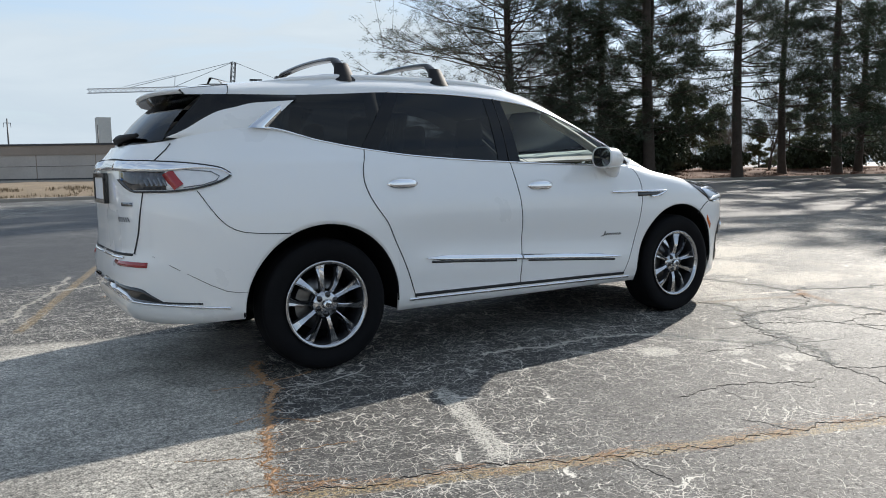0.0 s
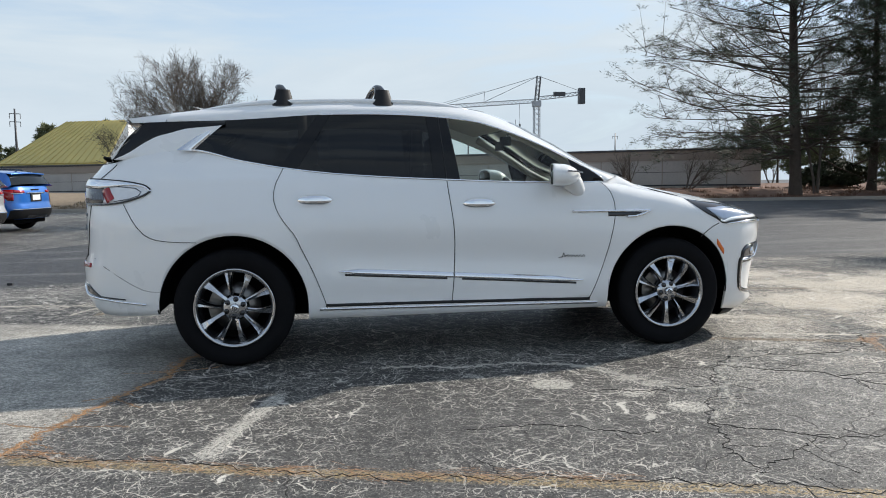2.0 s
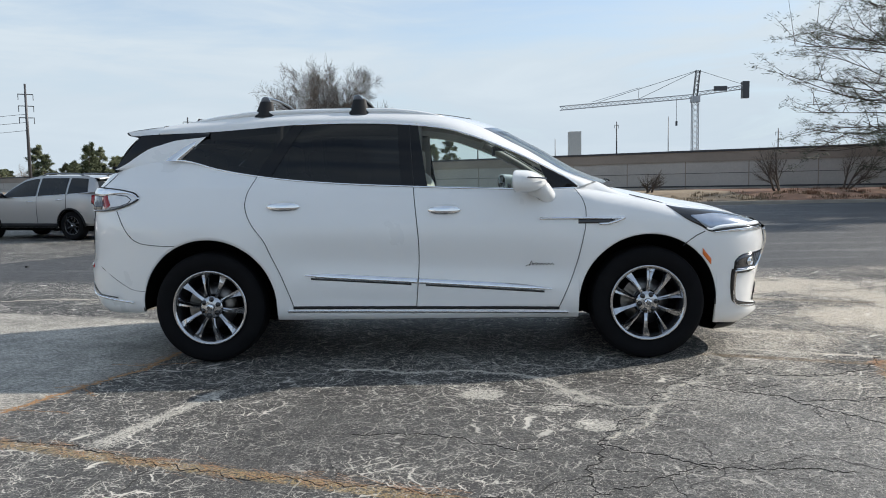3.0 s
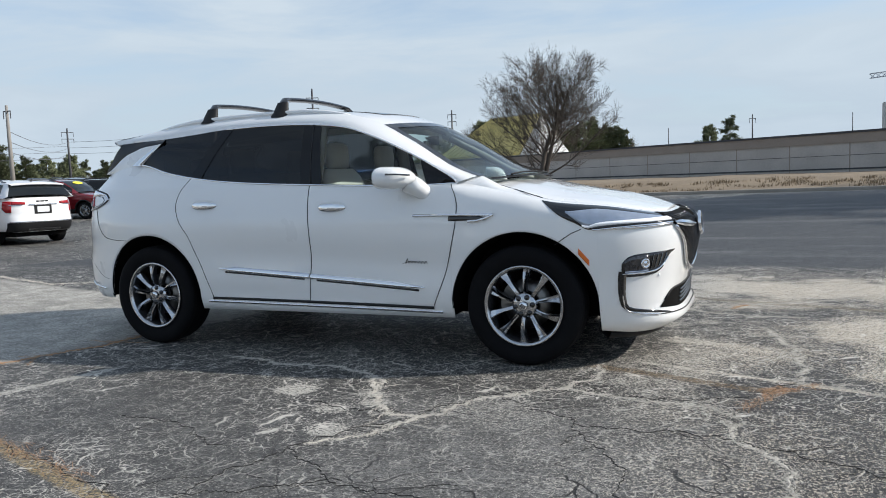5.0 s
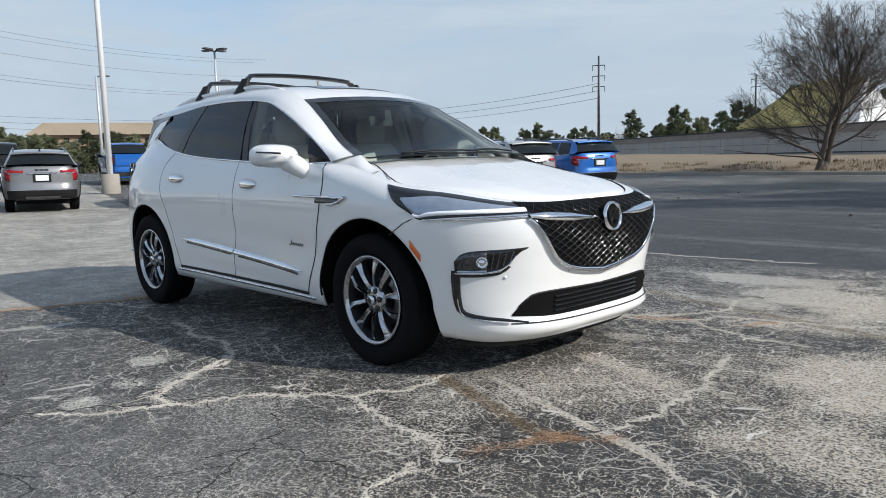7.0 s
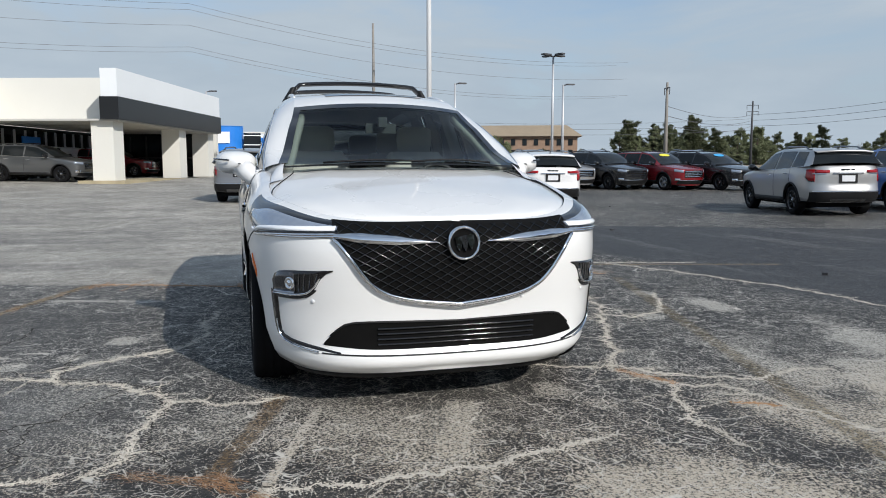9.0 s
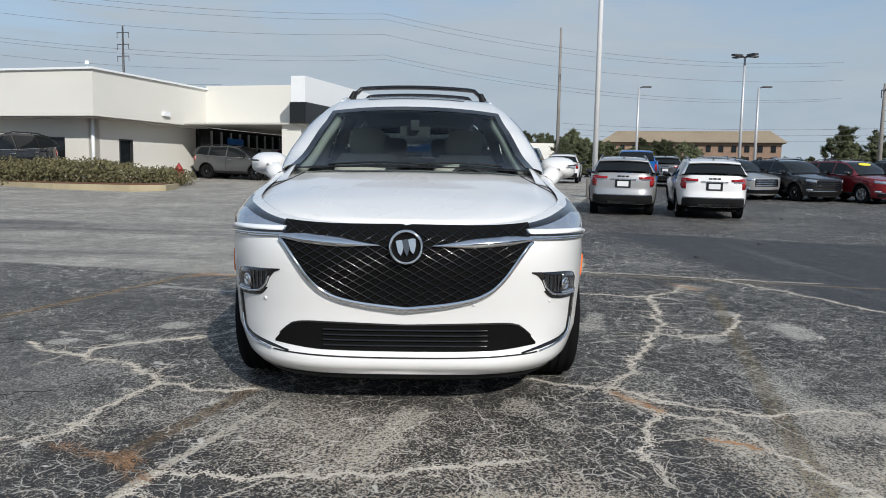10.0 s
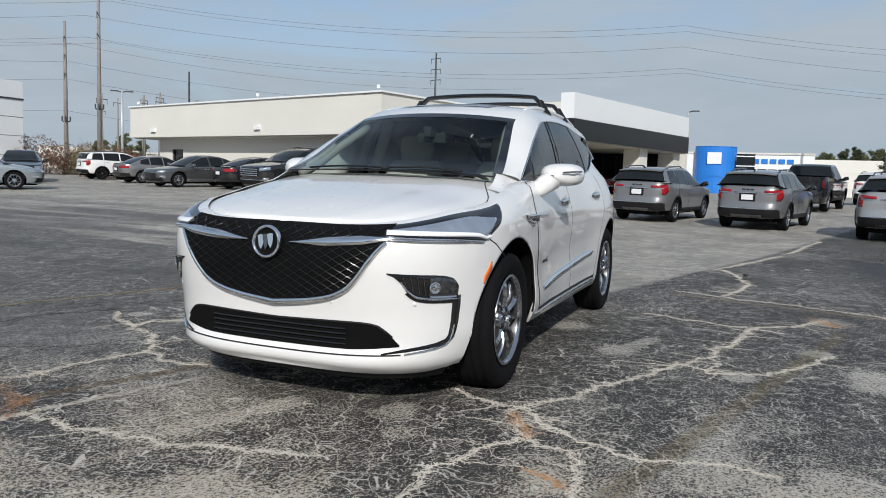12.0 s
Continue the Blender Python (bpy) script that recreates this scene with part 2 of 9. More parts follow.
class Geo:
    """Collects vertices and faces for one mesh."""

    def __init__(self):
        self.v, self.f = [], []

    def box(self, x0, x1, y0, y1, z0, z1, m=None):
        b = len(self.v)
        pts = [(x, y, z) for z in (z0, z1) for y in (y0, y1) for x in (x0, x1)]
        self.v += [tuple(m @ Vector(p)) if m else p for p in pts]
        self.f += [tuple(b + i for i in q) for q in ((0, 2, 3, 1), (4, 5, 7, 6), (0, 1, 5, 4), (2, 6, 7, 3), (0, 4, 6, 2), (1, 3, 7, 5))]
        return self

    def slab(self, pts, z0, z1):
        """A prism over a polygon given anticlockwise."""
        b, n = len(self.v), len(pts)
        self.v += [(p[0], p[1], z0) for p in pts] + [(p[0], p[1], z1) for p in pts]
        self.f += [tuple(b + i for i in range(n - 1, -1, -1)), tuple(b + n + i for i in range(n))]
        self.f += [(b + i, b + (i + 1) % n, b + n + (i + 1) % n, b + n + i) for i in range(n)]
        return self

    def grid(self, rows, close_u=False, flip=False):
        """A sheet over rows of points of equal length."""
        b, n = len(self.v), len(rows[0])
        for r in rows:
            self.v += [tuple(p) for p in r]
        for i in range(len(rows) - 1):
            for j in range(n if close_u else n - 1):
                k = (j + 1) % n
                q = (b + i * n + j, b + i * n + k, b + (i + 1) * n + k, b + (i + 1) * n + j)
                self.f.append(q[::-1] if flip else q)
        return self

    def tube(self, pts, radii, sides=6, caps=True):
        pts = [Vector(p) for p in pts]
        if not hasattr(radii, "__len__"):
            radii = [radii] * len(pts)
        rows, side = [], None
        for i, p in enumerate(pts):
            d = (pts[min(i + 1, len(pts) - 1)] - pts[max(i - 1, 0)]).normalized()
            if side is None:
                side = d.orthogonal().normalized()
            side = (side - d * side.dot(d))
            side = side.normalized() if side.length > 1e-6 else d.orthogonal().normalized()
            up = d.cross(side)
            rows.append([p + radii[i] * (math.cos(a) * side + math.sin(a) * up) for a in (2 * math.pi * k / sides for k in range(sides))])
        b = len(self.v)
        self.grid(rows, close_u=True)
        if caps:
            n = sides
            self.f += [tuple(b + i for i in range(n - 1, -1, -1)), tuple(b + (len(rows) - 1) * n + i for i in range(n))]
        return self

    def lathe(self, profile, sides=48, axis="y"):
        """profile: (radius, along) pairs turned about the axis."""
        rows = []
        for r, h in profile:
            row = []
            for k in range(sides):
                a = 2 * math.pi * k / sides
                c, s = r * math.cos(a), r * math.sin(a)
                row.append((c, h, s) if axis == "y" else (c, s, h))
            rows.append(row)
        return self.grid(rows, close_u=True, flip=(axis == "y"))

    def mesh(self, name, mat, smooth=False):
        return mesh_from(name, self.v, self.f, mat, smooth)


def curve(pairs):
    """A smooth function through (x, value) pairs (monotone cubic)."""
    xs, ys = np.array([p[0] for p in pairs], float), np.array([p[1] for p in pairs], float)
    h, d = np.diff(xs), np.diff(ys) / np.diff(xs)
    m = np.zeros(len(xs))
    m[0], m[-1] = d[0], d[-1]
    for i in range(1, len(xs) - 1):
        if d[i - 1] * d[i] > 0:
            w1, w2 = 2 * h[i] + h[i - 1], h[i] + 2 * h[i - 1]
            m[i] = (w1 + w2) / (w1 / d[i - 1] + w2 / d[i])

    def f(x):
        if x <= xs[0]:
            return float(ys[0])
        if x >= xs[-1]:
            return float(ys[-1])
        i = int(np.searchsorted(xs, x) - 1)
        t = (x - xs[i]) / h[i]
        return float((2 * t**3 - 3 * t**2 + 1) * ys[i] + (t**3 - 2 * t**2 + t) * h[i] * m[i] + (-2 * t**3 + 3 * t**2) * ys[i + 1] + (t**3 - t**2) * h[i] * m[i + 1])
    return f


def ease(a, b, x):
    t = min(1.0, max(0.0, (x - a) / (b - a)))
    return t * t * (3 - 2 * t)


def span(a, b, n):
    return [a + (b - a) * i / (n - 1) for i in range(n)]


def rise(x, y):
    """The lot's height: level round the car, climbing gently to the showroom and to the planted edge."""
    s = -0.95 * x - 0.3 * y
    return 0.62 * min(1.0, max(0.0, (s - 8) / 27)) + 0.15 * ease(6, 28, y)

# ---------------------------------------------------------------- ground
def axis_steps():
    a = list(np.arange(-12, 12.1, 1.0))
    far = [14, 17, 20, 24, 28, 32, 36, 42, 50, 60, 80, 110, 160, 260, 500, 1000, 2200]
    return [-v for v in reversed(far)] + a + far


gx = axis_steps()
ground_mesh = Geo().grid([[(x, y, rise(x, y)) for y in gx] for x in gx], flip=True).mesh("ground", None, True)
gm = bpy.data.materials.new("cracked_asphalt")
ground_mesh.materials.append(gm)
ground = tagged(new("ground", ground_mesh), "weathered dark asphalt car park with pale cracks and a concrete apron", "ground", kind="structure")
gm.use_nodes = True
gn, gl = gm.node_tree.nodes, gm.node_tree.links
gp = gn["Principled BSDF"]


def gmath(op, a, b=None, c=None, clamp=False):
    n = gn.new("ShaderNodeMath")
    n.operation, n.use_clamp = op, clamp
    for i, v in enumerate((a, b, c)):
        if v is None:
            continue
        if isinstance(v, (int, float)):
            n.inputs[i].default_value = v
        else:
            gl.new(v, n.inputs[i])
    return n.outputs[0]


def gsmooth(v, a, b):
    n = gn.new("ShaderNodeMapRange")
    n.interpolation_type, n.clamp = "SMOOTHSTEP", True
    n.inputs["From Min"].default_value, n.inputs["From Max"].default_value = a, b
    gl.new(v, n.inputs["Value"])
    return n.outputs["Result"]


def gnoise(scale, detail=5.0, rough=0.55, vec=None, dist=0.0):
    n = gn.new("ShaderNodeTexNoise")
    n.inputs["Scale"].default_value, n.inputs["Detail"].default_value = scale, detail
    n.inputs["Roughness"].default_value, n.inputs["Distortion"].default_value = rough, dist
    gl.new(vec or gpos, n.inputs["Vector"])
    return n.outputs["Fac"]


def gvoronoi(scale, vec=None, feature="DISTANCE_TO_EDGE", rand=1.0):
    n = gn.new("ShaderNodeTexVoronoi")
    n.feature = feature
    n.inputs["Scale"].default_value, n.inputs["Randomness"].default_value = scale, rand
    gl.new(vec or gpos, n.inputs["Vector"])
    return n.outputs["Distance"]


def gmix(f, a, b):
    n = gn.new("ShaderNodeMix")
    n.data_type = "RGBA"
    for v, s in ((f, "Factor"), (a, "A"), (b, "B")):
        if isinstance(v, (int, float)):
            n.inputs[s].default_value = v
        elif isinstance(v, tuple):
            n.inputs[s].default_value = (*v, 1)
        else:
            gl.new(v, n.inputs[s])
    return n.outputs["Result"]


gtc = gn.new("ShaderNodeTexCoord")
gpos = gtc.outputs["Object"]
gsep = gn.new("ShaderNodeSeparateXYZ")
gl.new(gpos, gsep.inputs[0])
GX, GY = gsep.outputs["X"], gsep.outputs["Y"]
# wandering coordinates, so that cracks are not straight
def gwarp(vec, scale, amount, detail=3):
    n = gn.new("ShaderNodeTexNoise")
    n.inputs["Scale"].default_value, n.inputs["Detail"].default_value = scale, detail
    gl.new(gpos, n.inputs["Vector"])
    c = gn.new("ShaderNodeVectorMath")
    c.operation = "SUBTRACT"
    c.inputs[1].default_value = (0.5, 0.5, 0.5)
    gl.new(n.outputs["Color"], c.inputs[0])
    m = gn.new("ShaderNodeVectorMath")
    m.operation = "MULTIPLY_ADD"
    m.inputs[1].default_value = (amount, amount, 0)
    gl.new(c.outputs[0], m.inputs[0]), gl.new(vec, m.inputs[2])
    return m.outputs[0]


gbent = gwarp(gwarp(gpos, 2.2, 0.42), 13.0, 0.085, 4)
mid = gnoise(0.75, 7, 0.62)
fine, grit = gnoise(24, 4, 0.75), gnoise(75, 3, 0.8)
wob = gmath("MULTIPLY_ADD", gnoise(0.9, 5), 0.9, -0.45)

# pale apron behind the car
edge_x = gmath("ADD", gmath("ADD", GX, gmath("MULTIPLY", GY, -0.30)), gmath("MULTIPLY", wob, 0.28))
edge_y = gmath("ADD", gmath("ADD", GY, gmath("MULTIPLY", GX, 0.27)), gmath("MULTIPLY", wob, 0.14))
apron = gmath("MULTIPLY", gsmooth(edge_x, -1.62, -1.74), gsmooth(edge_y, 0.16, 0.04))
streak_map = gn.new("ShaderNodeMapping")
streak_map.inputs["Scale"].default_value, streak_map.inputs["Rotation"].default_value = (1.0, 0.16, 1.0), (0, 0, 0.35)
gl.new(gpos, streak_map.inputs["Vector"])
streak = gsmooth(gnoise(0.55, 6, 0.6, streak_map.outputs[0]), 0.44, 0.60)
streak_zone = gmath("MULTIPLY", gsmooth(GY, -1.6, -3.2), gmath("MULTIPLY", gsmooth(GX, -12.5, -9.0), gsmooth(GX, -2.6, -4.6)))

# fresh black sealer on the far half of the lot, with smeared tyre tracks
seal_edge = gmath("SUBTRACT", gmath("ADD", GY, gmath("MULTIPLY", wob, 0.9)), gmath("MULTIPLY", GX, 0.06))
seal = gmath("MULTIPLY", gsmooth(seal_edge, 3.85, 4.5), gsmooth(gmath("ADD", gmath("ADD", GY, gmath("MULTIPLY", GX, -1.92)), gmath("MULTIPLY", wob, 0.8)), 21.9, 21.4))
smear_map = gn.new("ShaderNodeMapping")
smear_map.inputs["Scale"].default_value, smear_map.inputs["Rotation"].default_value = (0.13, 1.0, 1.0), (0, 0, 0.10)
gl.new(gpos, smear_map.inputs["Vector"])
smear = gsmooth(gnoise(1.1, 7, 0.68, smear_map.outputs[0]), 0.50, 0.68)
not_seal = gmath("SUBTRACT", 1.0, gmath("MULTIPLY", seal, 0.88))
not_apron = gmath("SUBTRACT", 1.0, apron)

# asphalt: dark binder, greyer beside the car with its sunward sheen put into the colour
asphalt = gmix(gsmooth(mid, 0.40, 0.66), (0.023, 0.022, 0.021), (0.044, 0.043, 0.040))
pale = gmath("MULTIPLY", gsmooth(gmath("ADD", GX, gmath("MULTIPLY", wob, 1.4)), -0.6, 2.2), gsmooth(gmath("ADD", GY, gmath("MULTIPLY", wob, 0.8)), -1.3, -2.2))
near = gmath("MAXIMUM", pale, gmath("MULTIPLY", gsmooth(gmath("ADD", GY, gmath("MULTIPLY", wob, 0.9)), -1.2, -2.4), 0.45))
near = gmath("MULTIPLY", near, gsmooth(gmath("ADD", GX, gmath("MULTIPLY", GY, 0.35)), 2.6, 1.2))
asphalt = gmix(gmath("MULTIPLY", near, 0.72), asphalt, (0.138, 0.135, 0.128))
asphalt = gmix(gmath("MULTIPLY", seal, 0.9), asphalt, gmix(smear, (0.040, 0.042, 0.046), (0.105, 0.106, 0.106)))
concrete = gmix(gsmooth(mid, 0.35, 0.70), (0.265, 0.25, 0.22), (0.41, 0.385, 0.34))
concrete = gmix(gmath("MULTIPLY", gmath("MULTIPLY", streak, streak_zone), 0.8), concrete, (0.075, 0.075, 0.076))
base = gmix(apron, asphalt, concrete)


# coarse grain: light and dark aggregate over everything
def gscale(col, f):
    n = gn.new("ShaderNodeVectorMath")
    n.operation = "SCALE"
    gl.new(col, n.inputs[0]), gl.new(f, n.inputs["Scale"])
    return n.outputs[0]


g1 = gmath("MULTIPLY_ADD", gsmooth(gnoise(38, 2, 0.6), 0.36, 0.64), 0.70, 0.65)
g2 = gmath("MULTIPLY_ADD", gsmooth(gnoise(120, 2, 0.6), 0.40, 0.60), 0.90, 0.55)
g3 = gmath("MULTIPLY_ADD", gsmooth(gnoise(4.5, 6, 0.72), 0.30, 0.70), 0.60, 0.70)
base = gscale(base, gmath("MULTIPLY", gmath("MULTIPLY", g1, g2), g3))

# where pale grit lies: worn patches, washed sand, dried spots, old scraped bands
veil = gmath("MULTIPLY", gsmooth(gnoise(0.55, 7, 0.7), 0.42, 0.68), gmath("MULTIPLY_ADD", gsmooth(GX, 0.5, 2.5), 0.25, 0.42))
grit_at = gmath("MULTIPLY", veil, gmath("SUBTRACT", 1.0, gmath("MULTIPLY", pale, 0.5)))


def lay(f):
    global grit_at
    grit_at = gmath("MAXIMUM", grit_at, f)


def gdist(x, y, sx=1.0, sy=1.0):
    return gmath("SQRT", gmath("ADD", gmath("POWER", gmath("MULTIPLY", gmath("ADD", GX, -x), 1 / sx), 2.0), gmath("POWER", gmath("MULTIPLY", gmath("ADD", GY, -y), 1 / sy), 2.0)))


def soft_spot(x, y, r, gain):
    """A dried pale spot with a ragged rim."""
    d = gmath("ADD", gdist(x, y, 1.25 * r, r), gmath("MULTIPLY_ADD", gnoise(9, 4, 0.7), 0.9, -0.45))
    lay(gmath("MULTIPLY", gsmooth(d, 1.05, 0.45), gain))


def sand_wash(x, y, sx, sy, gain):
    """Sand washed into a shallow dip, ragged and streaked."""
    d = gmath("ADD", gdist(x, y, sx, sy), gmath("MULTIPLY_ADD", gnoise(1.7, 7, 0.72), 2.2, -1.1))
    lay(gmath("MULTIPLY", gsmooth(d, 1.05, 0.30), gain))


def band(x0, y0, x1, y1, wide, gain):
    """A straight scraped band of pale grit."""
    f = along_line(x0, y0, x1, y1, wide, 0.05)
    lay(gmath("MULTIPLY", f, gain))


def along_line(x0, y0, x1, y1, wide, sway):
    k = math.hypot(x1 - x0, y1 - y0)
    ux, uy = (x1 - x0) / k, (y1 - y0) / k
    along = gmath("ADD", gmath("MULTIPLY", gmath("ADD", GX, -x0), ux), gmath("MULTIPLY", gmath("ADD", GY, -y0), uy))
    across = gmath("ADD", gmath("MULTIPLY", gmath("ADD", GX, -x0), -uy), gmath("MULTIPLY", gmath("ADD", GY, -y0), ux))
    across = gmath("ABSOLUTE", gmath("ADD", across, gmath("MULTIPLY", wob, sway)))
    across = gmath("ADD", across, gmath("MULTIPLY_ADD", gnoise(7, 5, 0.7), wide * 1.1, -wide * 0.55))
    return gmath("MULTIPLY", gsmooth(across, wide, wide * 0.45), gmath("MULTIPLY", gsmooth(along, 0.0, 0.15), gsmooth(along, k, k - 0.15)))


for sx, sy, sr, sgain in ((0.36, -1.82, 0.15, 0.92), (0.86, -1.78, 0.10, 0.85), (0.77, -2.08, 0.12, 0.75), (0.93, -2.40, 0.13, 0.85), (0.97, -1.93, 0.10, 0.8), (-0.05, -1.55, 0.07, 0.7), (2.25, 0.60, 0.16, 0.75), (2.55, 0.75, 0.12, 0.6), (0.22, 1.38, 0.20, 0.8), (-0.54, 0.85, 0.24, 0.8), (2.0, 0.35, 0.10, 0.6), (2.75, 1.50, 0.13, 0.8), (-1.95, 2.95, 0.28, 0.6)):
    soft_spot(sx, sy, sr, sgain)
sand_wash(3.4, 2.7, 2.6, 0.95, 0.95)
sand_wash(5.2, 1.6, 2.2, 1.3, 0.9)
sand_wash(3.9, 0.55, 1.1, 0.9, 0.95)
sand_wash(3.0, 1.7, 0.9, 0.5, 0.7)
sand_wash(3.9, -0.5, 0.8, 0.6, 0.75)
sand_wash(1.7, -1.9, 0.7, 0.45, 0.4)
sand_wash(2.2, 3.3, 1.6, 0.5, 0.9)
sand_wash(3.0, -2.3, 1.3, 0.8, 0.35)
sand_wash(6.0, -2.0, 3.0, 2.0, 0.5)
sand_wash(2.75, 2.45, 0.75, 0.28, 1.0)
sand_wash(2.2, 2.15, 0.9, 0.35, 0.75)
sand_wash(0.3, 3.0, 0.55, 0.22, 0.95)
soft_spot(2.82, 1.53, 0.14, 0.9)
soft_spot(-0.42, 2.74, 0.17, 0.9)
soft_spot(0.60, 2.22, 0.15, 0.85)
band(2.22, 0.10, 3.14, -0.24, 0.13, 0.85)
band(2.10, -0.63, 3.60, -1.12, 0.038, 0.95)
band(-1.55, -2.75, -1.20, -1.62, 0.075, 0.85)
band(-0.45, 1.62, 0.20, 1.40, 0.10, 0.7)
band(2.62, 0.05, 3.72, -0.27, 0.05, 0.6)
grit_at = gmath("MULTIPLY", grit_at, gmath("MULTIPLY", not_apron, gmath("SUBTRACT", 1.0, gmath("MULTIPLY", seal, 0.72))))

# grit breaks up into flecks where it is thin and closes where it is thick
flecks = gmath("MULTIPLY_ADD", gnoise(64, 4, 0.82), 1.9, -0.45)
coarse = gnoise(24, 3, 0.7)
level = gmath("ADD", gmath("MULTIPLY", flecks, 0.75), gmath("MULTIPLY", coarse, 0.25))
cover = gmath("ADD", level, gmath("MULTIPLY", grit_at, 0.23))
grit_f = gsmooth(cover, 0.625, 0.67)
grit_f = gmath("MULTIPLY", grit_f, gmath("MULTIPLY", gmath("MULTIPLY_ADD", apron, -0.8, 1.0), not_seal))
sandy = gmix(gsmooth(GX, 1.8, 3.2), (0.50, 0.475, 0.42), (0.57, 0.50, 0.40))
base = gmix(gmath("MULTIPLY", grit_f, 0.92), base, sandy)
pits = gmath("MULTIPLY", gsmooth(gnoise(46, 3, 0.75), 0.43, 0.37), 0.65)
base = gmix(pits, base, (0.014, 0.014, 0.014))

# crazing: short broken hairlines in two sizes, and a wider wandering net
net_zone = gmath("MULTIPLY", gsmooth(gnoise(0.5, 5, 0.6), 0.30, 0.50), gmath("SUBTRACT", 1.0, gmath("MULTIPLY", pale, 0.55)))
gfine = gwarp(gwarp(gpos, 7.0, 0.08), 36.0, 0.016, 3)


def crack_lines(scale, wide, vec, share, grain):
    line = gsmooth(gvoronoi(scale, vec), wide, wide * 0.45)
    return gmath("MULTIPLY", line, gsmooth(gnoise(grain, 4, 0.7), share, share + 0.05))


hair = gmath("MAXIMUM", crack_lines(10.5, 0.020, gfine, 0.44, 5.5), gmath("MULTIPLY", crack_lines(23.0, 0.032, gfine, 0.49, 11.0), 0.85))
net = gmath("MAXIMUM", crack_lines(7.0, 0.018, gbent, 0.50, 5.0), crack_lines(2.4, 0.009, gbent, 0.49, 2.2))
cracks = gmath("MAXIMUM", gmath("MULTIPLY", hair, 0.9), net)
cracks = gmath("MULTIPLY", gmath("MULTIPLY", cracks, net_zone), gmath("MULTIPLY", gmath("MULTIPLY_ADD", apron, -0.92, 1.0), not_seal))
base = gmix(cracks, base, (0.64, 0.605, 0.54))
# dark crack lines; the shade within the cracks goes into the colour
dark_net = gmath("MULTIPLY", gmath("MULTIPLY", gsmooth(gvoronoi(1.5, gbent), 0.010, 0.004), gsmooth(gnoise(0.9, 3), 0.50, 0.58)), pale)
base = gmix(dark_net, base, (0.022, 0.021, 0.020))


# worn ochre bay lines
def bay_line(x0, y0, x1, y1, wide, gain, col=(0.36, 0.25, 0.115)):
    global base
    f = gmath("MULTIPLY", along_line(x0, y0, x1, y1, wide, 0.05), gmath("MULTIPLY", gsmooth(level, 0.44, 0.58), gain))
    base = gmix(f, base, col)


bay_line(-2.45, -2.50, 3.4, -4.30, 0.060, 0.85, (0.38, 0.275, 0.13))
bay_line(-3.05, 1.35, -1.85, 5.6, 0.06, 0.8)
bay_line(1.85, -0.80, 3.05, -1.19, 0.065, 0.75, (0.22, 0.135, 0.055))
bay_line(-1.5, 3.03, 4.4, 1.33, 0.075, 0.7, (0.20, 0.145, 0.06))
gl.new(base, gp.inputs["Base Color"])
gp.inputs["Specular IOR Level"].default_value = 0.38
rough = gmath("ADD", gmath("MULTIPLY", fine, 0.30), 0.50)
gl.new(rough, gp.inputs["Roughness"])
gbump = gn.new("ShaderNodeBump")
gbump.inputs["Strength"].default_value, gbump.inputs["Distance"].default_value = 0.75, 0.007
height = gmath("ADD", gmath("MULTIPLY", grit, 0.7), gmath("ADD", gmath("MULTIPLY", fine, 0.9), gmath("SUBTRACT", gmath("MULTIPLY", gmath("MAXIMUM", cracks, dark_net), -0.8), pits)))
gl.new(height, gbump.inputs["Height"])
gl.new(gbump.outputs["Normal"], gp.inputs["Normal"])


def wander(points, rng, sway=0.022, step=0.018):
    """A wandering line through points on the ground, with its side directions."""
    pts = [Vector((x, y, 0)) for x, y in points]
    line = []
    for a, b in zip(pts[:-1], pts[1:]):
        n = max(4, int((b - a).length / step))
        line += [a.lerp(b, i / n) for i in range(n)]
    line.append(pts[-1])
    off, out = 0.0, []
    for i, p in enumerate(line):
        d = (line[min(i + 1, len(line) - 1)] - line[max(i - 1, 0)]).normalized()
        s = Vector((-d.y, d.x, 0))
        off = off * 0.88 + rng.uniform(-sway, sway)
        out.append((p + s * off, s))
    return out


def strip(g, line, wide, rng, up):
    """A ragged strip along a wandering line."""
    rows, n = [], len(line)
    for i, (q, s) in enumerate(line):
        w = wide * rng.uniform(0.15, 1.3) * min(1.0, 0.2 + i / 6, 0.2 + (n - 1 - i) / 6)
        z = rise(q.x, q.y)
        rows.append([q - s * w * 0.5 + Vector((0, 0, z + 0.0005)), q + s * rng.uniform(-0.2, 0.2) * w + Vector((0, 0, z + up)), q + s * w * 0.5 + Vector((0, 0, z + 0.0005))])
    g.grid(rows, flip=True)


def crumbs(g, line, count, spread, size, rng):
    """Loose angular grit scattered along a line, thickest on it."""
    for _ in range(count):
        q, s = line[rng.randrange(len(line))]
        c = q + s * rng.gauss(0, spread) + Vector((s.y, -s.x, 0)) * rng.uniform(-0.02, 0.02)
        z, r, a, b = rise(c.x, c.y), size * rng.uniform(0.4, 1.4), rng.uniform(0, 6.283), len(g.v)
        k = rng.choice((3, 4, 5))
        g.v += [(c.x + r * rng.uniform(0.5, 1.2) * math.cos(a + 6.283 * j / k), c.y + r * rng.uniform(0.5, 1.2) * math.sin(a + 6.283 * j / k), z + 0.001) for j in range(k)] + [(c.x, c.y, z + r * 0.5 + 0.001)]
        g.f += [(b + j, b + (j + 1) % k, b + k) for j in range(k)]


